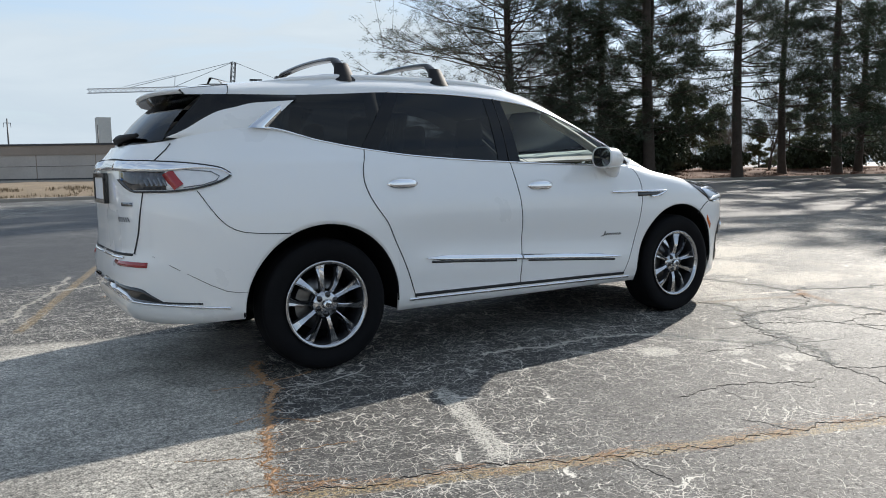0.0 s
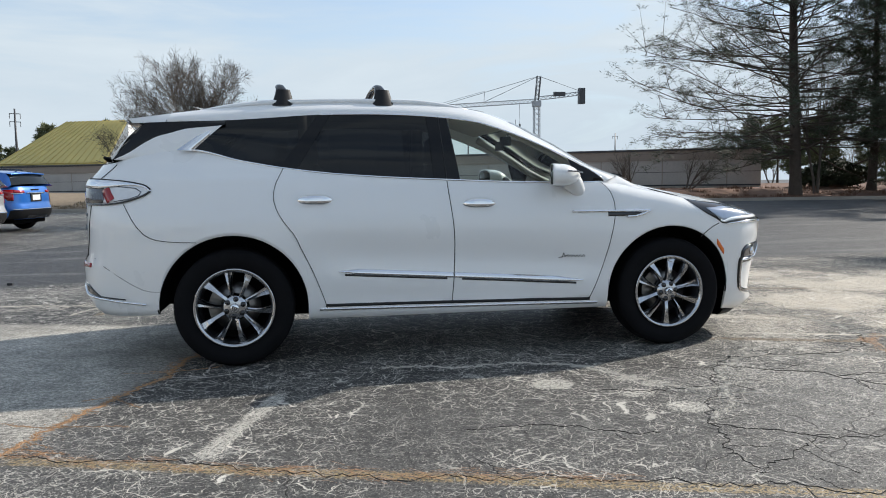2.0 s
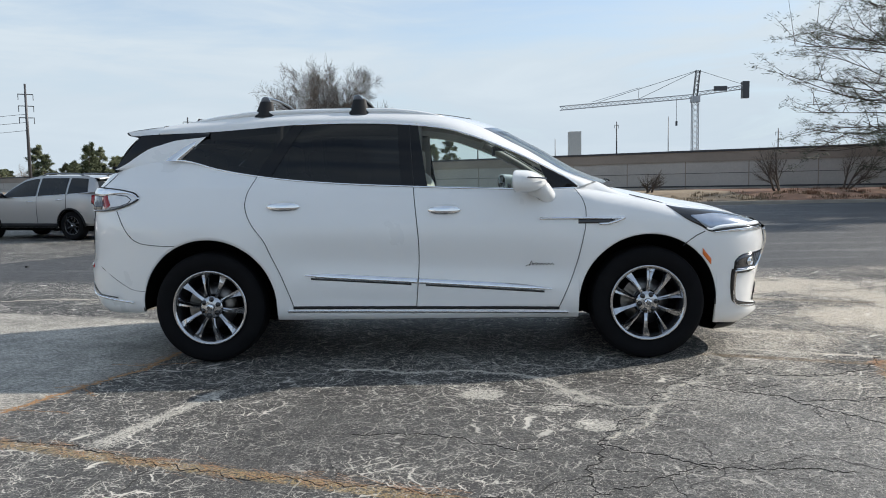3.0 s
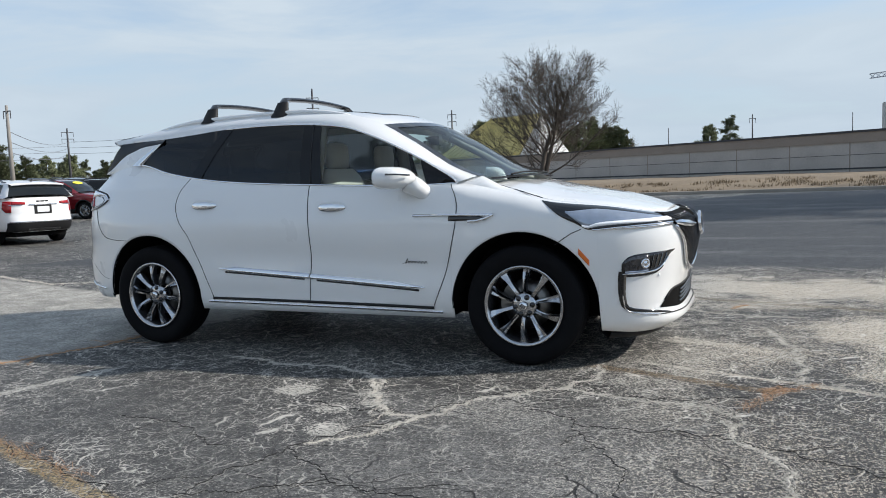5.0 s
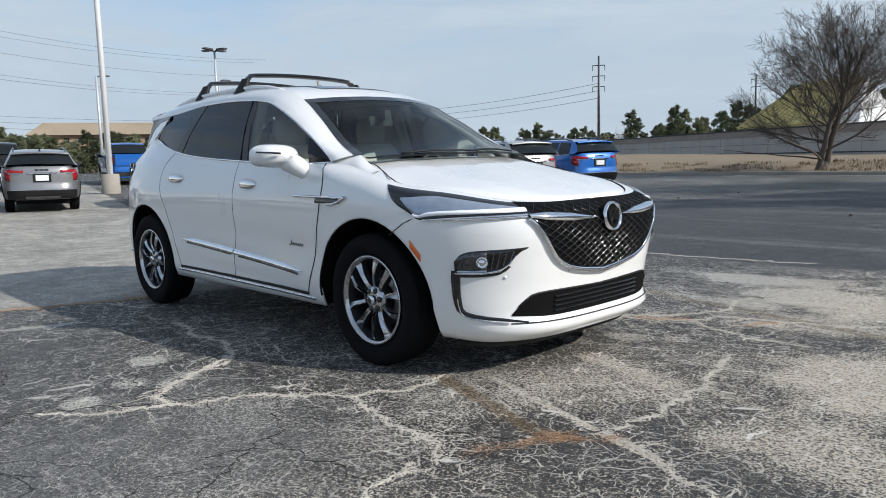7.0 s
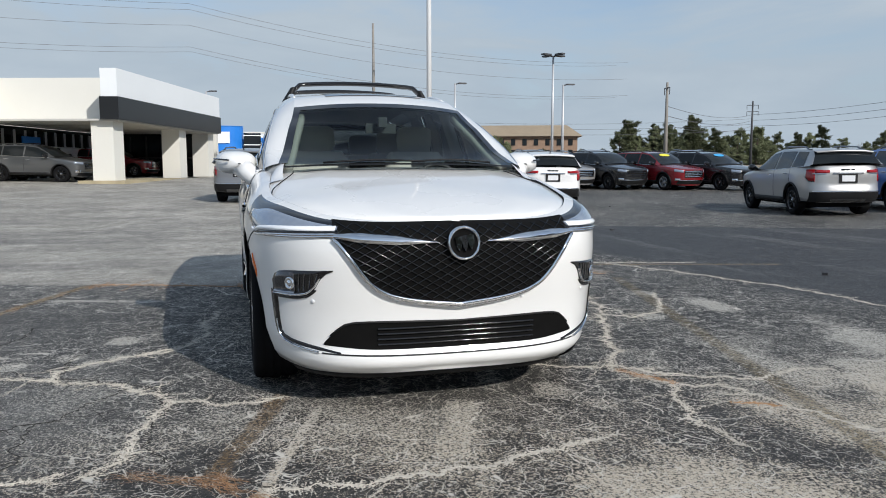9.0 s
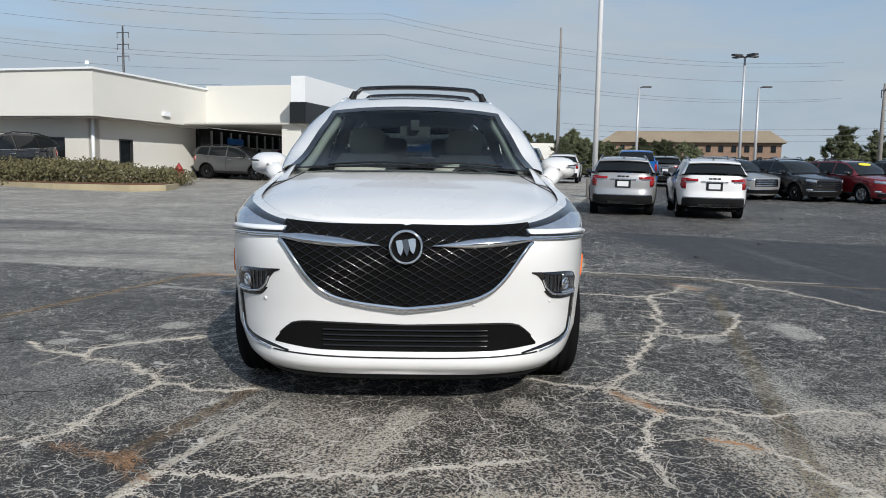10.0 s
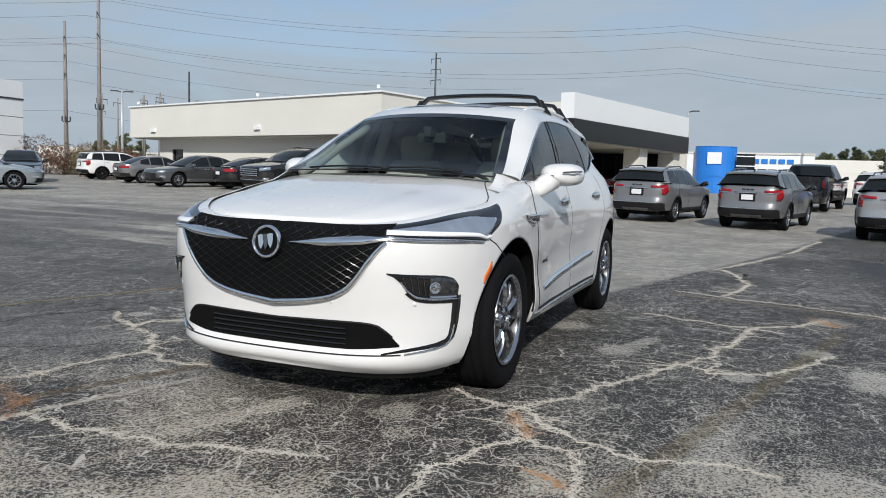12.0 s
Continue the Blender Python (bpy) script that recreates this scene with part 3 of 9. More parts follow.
fill = material("pale_crack_grit", (0.48, 0.445, 0.385), 0.9, vary=0.2, grain=0.3, size=0.015, blotch=0.25, bump=0.003)
rust = material("ochre_crack_grit", (0.38, 0.22, 0.115), 0.9, vary=0.3, grain=0.3, size=0.02, blotch=0.2, bump=0.003)
gap = material("open_crack", (0.022, 0.021, 0.019), 0.95, vary=0.3, blotch=0.2)
needle_straw = material("dry_pine_needles", (0.40, 0.225, 0.115), 0.8, vary=0.35, blotch=0.06)
crack_count = 0


def crack(mat, wide, *points, spread=1.0, limbs=1.0):
    """A long crack filled with grit, with side cracks that branch from it and loose crumbs along it."""
    global crack_count
    crack_count += 1
    rng = random.Random(100 + crack_count)
    g, line = Geo(), wander(points, rng)
    strip(g, line, wide * (0.80 if mat is not gap else 0.3), rng, 0.003)
    length = 0.018 * len(line)
    if mat is not gap:
        crumbs(g, line, int(760 * length * spread), wide * 0.55 * spread, 0.0052, rng)
        crumbs(g, line, int(160 * length * spread), wide * 1.9 * spread, 0.0042, rng)
    for _ in range(int(length * 4.5 * limbs)):
        q, s = line[rng.randrange(len(line))]
        d = (s * rng.choice((-1, 1)) + Vector((s.y, -s.x, 0)) * rng.uniform(-0.9, 0.9)).normalized()
        reach = rng.uniform(0.07, 0.34)
        side = wander([(q.x, q.y), (q.x + d.x * reach * 0.5, q.y + d.y * reach * 0.5), (q.x + d.x * reach + rng.gauss(0, 0.04), q.y + d.y * reach + rng.gauss(0, 0.04))], rng, 0.012)
        strip(g, side, wide * 0.20, rng, 0.002)
        if mat is not gap:
            crumbs(g, side, int(260 * reach), wide * 0.25, 0.004, rng)
    tagged(piece("crack", g.mesh("crack", mat), ground), kind="stuff")


# round the nose and along the near side
crack(fill, 0.030, (0.63, -1.42), (0.85, -1.66), (0.97, -1.93), (1.33, -2.09), (1.48, -1.80), (1.76, -1.46), (1.90, -1.42), (2.03, -0.98), (1.97, -0.84))
crack(fill, 0.028, (1.33, -2.09), (1.15, -2.45), (0.96, -2.61))
crack(fill, 0.034, (3.17, -0.97), (3.14, -0.63), (3.18, -0.28), (3.12, 0.10), (3.03, 0.38), (2.98, 0.60))
crack(fill, 0.030, (1.90, -1.42), (2.30, -1.50), (2.55, -1.54), (2.85, -1.62))
crack(fill, 0.026, (2.76, -1.75), (2.87, -2.07), (2.98, -2.28), (2.98, -2.70))
crack(fill, 0.020, (3.17, -0.97), (3.52, -1.10), (4.10, -1.30), limbs=2.0)
crack(fill, 0.024, (-0.60, -1.20), (0.20, -1.30), (0.67, -1.42), (0.76, -1.66), limbs=0.6)
crack(rust, 0.030, (-1.83, -0.51), (-2.03, -1.23), (-2.25, -1.89), (-2.42, -2.45), limbs=1.5)
# beyond the nose, to the sealed ground
crack(fill, 0.027, (0.16, 1.99), (0.44, 1.83), (1.11, 1.51), (1.60, 1.33), (1.92, 1.14), (2.33, 1.28), (2.46, 1.55))
crack(fill, 0.028, (1.75, 0.71), (1.93, 1.14))
crack(fill, 0.023, (2.36, 1.29), (2.60, 1.18), (2.88, 1.07), (3.25, 1.05))
crack(fill, 0.020, (2.46, 1.55), (3.15, 1.75), (3.80, 2.20))
crack(fill, 0.018, (1.88, 1.19), (2.15, 1.35), (2.36, 1.79), (2.30, 2.40))
crack(fill, 0.030, (-2.04, 2.94), (-1.30, 2.40), (-0.60, 2.15), (0.16, 1.99), limbs=1.6)
crack(fill, 0.028, (-6.0, 1.90), (-4.4, 2.25), (-3.1, 2.0), limbs=1.6)
crack(fill, 0.034, (-6.0, 1.8), (-9.0, 2.7), (-13.0, 3.7), limbs=0.4)
crack(fill, 0.030, (-2.6, 3.5), (-0.5, 4.3), (2.0, 4.6), limbs=0.5)
crack(fill, 0.018, (0.38, 1.81), (0.60, 2.06), (0.46, 2.36), (0.08, 2.64), (-0.40, 2.79), limbs=1.4)
crack(fill, 0.020, (-3.27, 1.48), (-2.66, 3.37), (-2.29, 4.59), limbs=0.6)
crack(fill, 0.016, (-1.52, 1.34), (-1.15, 2.54), limbs=0.6)
crack(rust, 0.035, (1.99, 1.15), (2.20, 1.22), (2.34, 1.30), spread=0.7, limbs=0.5)
crack(rust, 0.040, (2.72, 1.42), (2.86, 1.60), spread=0.7, limbs=0.0)
crack(rust, 0.060, (-2.05, 2.85), (-1.75, 3.05), spread=0.8, limbs=0.5)
# open cracks in the greyer ground; shade inside them put in as dark strips
crack(gap, 0.028, (-2.42, -2.46), (-1.98, -2.58), (-1.06, -2.92), (-0.58, -3.07), (0.24, -3.28), (1.40, -3.62), limbs=0.5)
crack(gap, 0.026, (1.74, -1.42), (1.54, -1.60), (1.25, -2.08), (0.89, -2.67), (0.79, -3.00), (0.77, -3.31))
crack(gap, 0.020, (0.89, -2.69), (1.13, -2.82), (1.36, -2.97), (1.90, -3.05))
crack(gap, 0.022, (3.14, -0.96), (2.75, -1.41), (2.20, -1.46), (1.74, -1.42))
crack(gap, 0.018, (1.25, -2.08), (0.95, -2.10), (0.60, -2.02), limbs=0.5)
crack(gap, 0.018, (0.60, -2.75), (0.20, -2.60), (-0.30, -2.52), limbs=0.5)
crack(gap, 0.022, (1.54, -1.60), (2.10, -2.00), (2.45, -2.50), (2.60, -3.30))
crack(gap, 0.022, (2.10, -2.00), (2.70, -1.95), (3.60, -2.40), limbs=1.5)
crack(gap, 0.018, (0.77, -3.31), (1.20, -3.10), (1.36, -2.97), limbs=0.5)


def straw_drift(points, count, spread, seed):
    """Dry pine needles gathered along a crack."""
    rng = random.Random(seed)
    g, line = Geo(), wander(points, rng)
    for _ in range(count):
        q, s = line[rng.randrange(len(line))]
        t = Vector((s.y, -s.x, 0))
        c = q + s * rng.gauss(0, spread)
        d = (t * rng.choice((-1, 1)) + s * rng.gauss(0, 0.45)).normalized()
        half, w, z = rng.uniform(0.03, 0.085), Vector((-d.y, d.x, 0)) * 0.0010, rng.uniform(0.003, 0.012)
        b = len(g.v)
        g.v += [tuple(c - d * half - w + Vector((0, 0, 0.002))), tuple(c - d * half + w + Vector((0, 0, 0.002))), tuple(c + w + Vector((0, 0, z))), tuple(c - w + Vector((0, 0, z))), tuple(c + d * half + Vector((0, 0, 0.002)))]
        g.f += [(b, b + 1, b + 2, b + 3), (b + 3, b + 2, b + 4)]
    thing("pine_straw", "orange dry pine needles caught in a crack of the asphalt", "pine straw", kind="stuff", data=g.mesh("pine_straw", needle_straw))


straw_drift([(2.87, -1.50), (2.98, -1.23), (3.10, -1.08), (3.19, -0.95)], 110, 0.018, 1)
straw_drift([(3.00, -1.18), (3.06, -1.10)], 45, 0.022, 2)
straw_drift([(1.99, 1.16), (2.33, 1.29)], 60, 0.022, 3)
straw_drift([(-2.20, 2.80), (-1.75, 3.05)], 90, 0.05, 4)
straw_drift([(-2.42, -2.46), (-1.06, -2.92), (0.24, -3.28)], 260, 0.030, 5)


rngp = random.Random(5)
for i in range(14):
    x, y = rngp.uniform(-14, 1), rngp.uniform(2, 18)
    g = Geo().box(-0.03, 0.03, -0.02, 0.02, 0.0, 0.03, pose(x, y, rise(x, y), 0, 0, rngp.uniform(0, 180)))
    thing("debris", "small dark scrap lying on the asphalt", "debris", group="scraps on the asphalt", data=g.mesh("debris", M["cabin"]))

# ---------------------------------------------------------------- planted edge, kerb and long wall
def ky(x):
    """The kerb's line along the far side of the lot."""
    return 28.5 - 0.11 * max(0.0, x - 18)


def bank(x, y):
    """The planted strip's height beyond the kerb."""
    d = y - ky(x)
    return rise(x, ky(x)) + 0.13 + 0.42 * ease(0.4, 6.0, d) + (0.08 * noise.noise(Vector((x * 0.35, y * 0.5, 0))) + 0.03 * noise.noise(Vector((x * 1.7, y * 1.9, 3)))) * ease(0.2, 1.5, d)


kerb_rows = []
for x in span(-46, 90, 69):
    z, k = rise(x, ky(x)), ky(x)
    kerb_rows.append([(x, k - 0.02, z - 0.05), (x, k, z + 0.13), (x, k + 0.03, z + 0.15), (x, k + 0.16, z + 0.15), (x, k + 0.18, z)])
tagged(new("kerb", Geo().grid(kerb_rows).mesh("kerb", M["kerb"])), "weathered concrete kerb along the planted edge", "kerb", kind="structure")
depths = [0.15, 0.4, 0.7, 1, 1.5, 2, 3, 4.5, 6, 8, 12, 20, 36, 60]
xs = span(-46, 20, 90)
tagged(new("verge", Geo().grid([[(x, ky(x) + d, bank(x, ky(x) + d)) for d in depths[:-1]] for x in xs], flip=True).mesh("verge", M["dry_grass"], True)), "dry tan grass verge behind the kerb", "verge", kind="structure")
xs = span(13, 90, 80)
tagged(new("pine_bed", Geo().grid([[(x, ky(x) + d, bank(x, ky(x) + d) + 0.05 * ease(13, 16, x) - 0.02) for d in depths] for x in xs], flip=True).mesh("pine_bed", M["straw"], True)), "bed of red-brown pine straw under the pines", "planting bed", kind="structure")


def tufts(name, label, mat, count, xr, dr, tall, seed, kind_name):
    """Dry blades in one sheet of stuff."""
    rng = random.Random(seed)
    g = Geo()
    for _ in range(count):
        x, d = rng.uniform(*xr), rng.uniform(*dr) ** 1.0
        y = ky(x) + d
        if noise.noise(Vector((x * 0.6, y * 0.6, 7))) < -0.05:
            continue
        z = bank(x, y)
        for _ in range(9):
            a, h = rng.uniform(0, 6.3), rng.uniform(0.5, 1.0) * tall
            bx, by = x + rng.gauss(0, 0.12), y + rng.gauss(0, 0.12)
            lean = rng.uniform(0.1, 0.6) * h
            b = len(g.v)
            g.v += [(bx - 0.018 * math.sin(a), by + 0.018 * math.cos(a), z - 0.02), (bx + 0.018 * math.sin(a), by - 0.018 * math.cos(a), z - 0.02), (bx + lean * math.cos(a), by + lean * math.sin(a), z + h)]
            g.f.append((b, b + 1, b + 2))
    return tagged(new(name, g.mesh(name, mat)), label, kind_name, kind="stuff")


tufts("grass_tufts", "tufts of dry tan grass on the verge", M["dry_grass"], 1500, (-30, 20), (0.4, 4.5), 0.16, 3, "grass")
tufts("straw_litter", "pine straw and dead stalks on the bed", M["straw"], 1500, (16, 62), (0.3, 6), 0.22, 4, "straw")

# the wall runs aslant, nearer at its right end
WALL_A, WALL_B = Vector((-62, 92, 0)), Vector((27, 37.5, 0))
def wall_strip(name, mat, z0, z1, out, label, parent=None):
    d = (WALL_B - WALL_A).normalized()
    nrm = Vector((d.y, -d.x, 0))
    g = Geo()
    n = 24
    a, b = WALL_A + nrm * out, WALL_B + nrm * out
    g.grid([[a.lerp(b, i / n) - nrm * (0.5 + out) + Vector((0, 0, z0)), a.lerp(b, i / n) + Vector((0, 0, z0)), a.lerp(b, i / n) + Vector((0, 0, z1)), a.lerp(b, i / n) - nrm * (0.5 + out) + Vector((0, 0, z1))] for i in range(n + 1)])
    return piece(name, g.mesh(name, mat), parent, label)


wall = tagged(wall_strip("wall_north", M["tan"], -0.2, 3.10, 0.0, "long low weathered tan concrete wall with dark cap"), category="wall", kind="structure")
wall_strip("band", M["tan_band"], 2.52, 3.15, 0.06, "brown upper band", wall)
wall_strip("cap", M["cap"], 3.15, 3.28, 0.12, "dark cap", wall)
wall_strip("joint", M["cap"], 1.74, 1.77, 0.012, "dark joint", wall)
wall_strip("base_line", M["cap"], 0.84, 0.94, 0.03, "dark line near the foot", wall)
wd = (WALL_B - WALL_A)
for k in range(26):
    p = WALL_A + wd * ((k + 0.5) / 26)
    ang = math.degrees(math.atan2(wd.y, wd.x))
    piece("panel_joint", Geo().box(-0.03, 0.03, -0.015, 0.0, 0.0, 2.52, pose(p.x, p.y, 0, 0, 0, ang)).mesh("panel_joint", M["tan_band"]), wall)

# ---------------------------------------------------------------- showroom
E1, E2 = Vector((0.283, 0.959, 0)), Vector((-0.959, 0.283, 0))     # along the front, and away from it
BC = Vector((-24.6, -13.3, 0))                                     # the nearest corner of the parapet


def at_b(a, b, z=0.0):
    """a metres along the front (right is +), b metres deep, from the corner."""
    p = BC + E1 * a + E2 * b
    return (p.x, p.y, z)


def block(a0, a1, b0, b1, z0, z1, g=None):
    g = g or Geo()
    return g.slab([at_b(a0, b0)[:2], at_b(a1, b0)[:2], at_b(a1, b1)[:2], at_b(a0, b1)[:2]], z0, z1)


Z0 = 0.45
show = thing("showroom", "long white flat-roofed showroom with overhanging parapet and a drive-through canopy", "building", kind="structure")
# parapet ring over a recessed wall
piece("parapet", block(-21.5, 0, 0, 8.6, 3.12, 4.95).mesh("parapet", M["white_wall"]), show, "smooth white parapet band")
piece("coping", block(-21.6, 0.1, -0.1, 8.7, 4.95, 5.03).mesh("coping", M["white_panel"]), show, "pale metal coping")
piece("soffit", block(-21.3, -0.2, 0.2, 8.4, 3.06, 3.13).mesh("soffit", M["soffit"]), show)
walls = [(-20.0, -18.6), (-17.4, -4.0), (-2.4, -0.9)]
g = Geo()
for a0, a1 in walls:
    block(a0, a1, 1.1, 1.4, Z0 - 0.3, 3.1, g)
block(-18.6, -17.4, 1.1, 1.4, 2.45, 3.1, g), block(-4.0, -2.4, 1.1, 1.4, 2.30, 3.1, g), block(-4.0, -2.4, 1.1, 1.4, Z0 - 0.3, 0.75, g)
piece("front_wall", g.mesh("front_wall", M["white_wall"]), show, "white painted masonry wall in the parapet's shade")
for a0, a1, z0, z1, b in ((-18.6, -17.4, Z0, 2.45, 1.25), (-4.0, -2.4, 0.75, 2.30, 1.25)):
    w = piece("window", block(a0 + 0.06, a1 - 0.06, b, b + 0.05, z0, z1).mesh("window", M["dark_glass"]), show, "dark window in a slim frame")
    fr = Geo()
    block(a0, a0 + 0.06, b - 0.08, b + 0.08, z0, z1, fr), block(a1 - 0.06, a1, b - 0.08, b + 0.08, z0, z1, fr), block(a0, a1, b - 0.08, b + 0.08, z1 - 0.06, z1, fr)
    piece("window_frame", fr.mesh("window_frame", M["frame_dark"]), w)
# side wall by the drive
g = Geo()
block(-1.2, -0.9, 1.1, 2.6, Z0 - 0.3, 3.1, g), block(-1.2, -0.9, 3.5, 8.4, Z0 - 0.3, 3.1, g), block(-1.2, -0.9, 2.6, 3.5, 2.3, 3.1, g), block(-1.2, -0.9, 2.6, 3.5, Z0 - 0.3, 0.95, g)
piece("side_wall", g.mesh("side_wall", M["white_wall"]), show, "white painted masonry wall")
w = piece("window", block(-1.05, -1.0, 2.65, 3.45, 0.95, 2.3).mesh("window", M["dark_glass"]), show, "dark window in a slim frame")
fr = Geo()
block(-1.12, -0.88, 2.6, 2.66, 0.95, 2.3, fr), block(-1.12, -0.88, 3.44, 3.5, 0.95, 2.3, fr), block(-1.12, -0.88, 2.6, 3.5, 2.24, 2.3, fr)
piece("window_frame", fr.mesh("window_frame", M["frame_dark"]), w)
for a, b, a1, b1 in ((-9.0, -0.14, -8.55, 0.0), (0.0, 4.4, 0.14, 4.85), (-19.0, -0.14, -18.55, 0.0)):
    piece("wall_light", block(a, a1, b, b1, 3.42, 3.62).mesh("wall_light", M["white_panel"]), show, "small white wall-pack light")
for a, b in ((-0.5, 0.3), (-9.2, 0.3), (-21.0, 0.3)):
    g = Geo()
    px = at_b(a, b, 5.03)
    g.tube([px, (px[0], px[1], 5.25)], 0.04, 6)
    g.box(-0.16, 0.16, -0.07, 0.07, 0.0, 0.13, pose(px[0], px[1], 5.2, 0, 12, 30))
    piece("security_camera", g.mesh("security_camera", M["white_panel"]), show, "white security camera")
piece("downpipe", Geo().tube([at_b(-0.9, 1.0, 0.3), at_b(-0.9, 1.0, 3.1)], 0.07, 8).mesh("downpipe", M["white_panel"], True), show)
piece("roof_vent", block(-1.8, -1.4, 5.5, 7.6, 5.03, 5.12).mesh("roof_vent", M["frame_dark"]), show)
# rear body of the building, closing it
piece("back_wall", block(-21, 5.5, 22, 22.3, 0, 4.9).mesh("back_wall", M["white_wall"]), show)
# link parapet and drive-through canopy
piece("link_parapet", block(0, 5.4, 8.0, 9.0, 3.35, 5.15).mesh("link_parapet", M["white_wall"]), show, "smooth white parapet band")
CA, CB = 7.0, 6.2
piece("canopy_fascia", block(5.65, 6.35, 6.0, 20.0, 4.15, 5.32).mesh("canopy_fascia", M["white_panel"]), show, "white metal canopy fascia")
piece("canopy_fascia", block(5.6, 6.4, 5.95, 20.05, 3.2, 4.15).mesh("canopy_fascia", M["dark_panel"]), show, "charcoal metal canopy band")
piece("canopy_end", block(0.0, 5.65, 8.3, 8.7, 3.3, 5.1).mesh("canopy_end", M["white_wall"]), show)
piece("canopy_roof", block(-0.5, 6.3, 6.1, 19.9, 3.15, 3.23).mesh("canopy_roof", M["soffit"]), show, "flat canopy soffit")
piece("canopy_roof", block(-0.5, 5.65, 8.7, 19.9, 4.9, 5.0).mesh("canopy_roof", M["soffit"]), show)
for b in (6.35, 14.2, 18.9):
    piece("column", block(5.0, 5.95, b, b + 1.0, 0.3, 3.2).mesh("column", M["white_wall"]), show, "broad white square column")
# glazed shop front behind the canopy
shop = piece("shop_front", block(-0.9, -0.75, 8.4, 21.0, Z0, 3.16).mesh("shop_front", M["dark_glass"]), show, "dark glazed shop front with slim mullions")
for i in range(13):
    b = 9.5 + 0.95 * i
    piece("mullion", block(-0.76, -0.66, b, b + 0.07, Z0, 3.0).mesh("mullion", M["galv"]), shop)
for z in (1.35, 2.2):
    piece("transom", block(-0.76, -0.67, 9.5, 21.0, z, z + 0.07).mesh("transom", M["galv"]), shop)
shop2 = piece("shop_front", block(-0.9, 5.4, 19.6, 19.75, Z0, 3.16).mesh("shop_front", M["dark_glass"]), show, "dark glazed shop front with slim mullions")
for i in range(8):
    a = -0.9 + 0.95 * i
    piece("mullion", block(a, a + 0.07, 19.5, 19.6, Z0, 3.0).mesh("mullion", M["frame_dark"]), shop2)
piece("transom", block(-0.9, 5.4, 19.5, 19.6, 1.7, 1.77).mesh("transom", M["frame_dark"]), shop2)
piece("display_panel", block(-0.66, -0.6, 11.0, 12.6, 1.5, 2.7).mesh("display_panel", M["sign_blue"]), shop, "blue panel")
piece("display_panel", block(-0.66, -0.6, 14.6, 17.2, 1.55, 2.2).mesh("display_panel", M["sign_white"]), shop, "pale panel")
tagged(new("drive_island", block(4.5, 6.5, 6.0, 20.5, 0.3, 0.62).mesh("drive_island", M["kerb_yellow"])), "concrete island under the canopy columns", "kerb", kind="structure")

# ---------------------------------------------------------------- hedge island and hydrant
ISLE = [(-21.9, -16.6), (-19.7, -12.6), (-19.2, -9.8), (-20.0, -8.9), (-21.5, -9.0), (-27.2, -10.6), (-28.2, -12.0), (-24.0, -16.2)]
tagged(new("island_kerb", Geo().slab(ISLE, 0.1, 0.52).mesh("island_kerb", M["kerb_yellow"])), "worn yellow kerb round the hedge island", "kerb", kind="structure")
inner = [(-23.3 + (x + 23.3) * 0.94, -12.7 + (y + 12.7) * 0.93) for x, y in ISLE]
tagged(new("island_soil", Geo().slab(inner, 0.3, 0.56).mesh("island_soil", M["straw"])), "bare soil inside the hedge island", "planting bed", kind="structure")


def leafy(name, label, centres, mat, count, leaf, seed, category, kind=""):
    """A clipped or wild bush: many small leaves over lumps, denser on the skin."""
    rng = random.Random(seed)
    g = Geo()
    for _ in range(count):
        cx, cy, cz, rx, ry, rz = centres[rng.randrange(len(centres))]
        d = Vector((rng.gauss(0, 1), rng.gauss(0, 1), rng.gauss(0.3, 1))).normalized() * (rng.random() ** 0.25)
        p = Vector((cx + rx * d.x, cy + ry * d.y, max(cz - rz * 0.9, cz + rz * d.z)))
        p += 0.10 * Vector((noise.noise(p * 2.1), noise.noise(p * 2.1 + Vector((5, 0, 0))), noise.noise(p * 2.1 + Vector((0, 9, 0)))))
        n = Vector((rng.gauss(0, 1), rng.gauss(0, 1), rng.gauss(0.4, 1))).normalized()
        t = n.orthogonal().normalized() * leaf * rng.uniform(0.6, 1.3)
        b2 = n.cross(t) * 0.55
        b = len(g.v)
        g.v += [p - t, p + b2, p + t, p - b2]
        g.f.append((b, b + 1, b + 2, b + 3))
    me = g.mesh(name, mat)
    return tagged(new(name, me), label, category, kind=kind)


hed = []
for i in range(26):
    t = i / 25
    x = -21.3 + (-20.2 + 21.3) * min(1, t * 1.4) - 5.2 * max(0.0, t - 0.72) * 2.2
    y = -15.8 + (15.8 - 9.9) * min(1, t * 1.25) - 0.8 * max(0, t - 0.8)
    hed.append((x - 0.5 - 0.9 * (i % 2), y, 0.80 - 0.16 * ease(0.55, 0.85, t), 0.95, 0.75, 0.50 + 0.08 * (i % 3) - 0.14 * ease(0.55, 0.85, t)))
leafy("hedge", "low clipped olive-green hedge on a kerbed island", hed, M["hedge"], 16000, 0.055, 8, "hedge", "stuff")


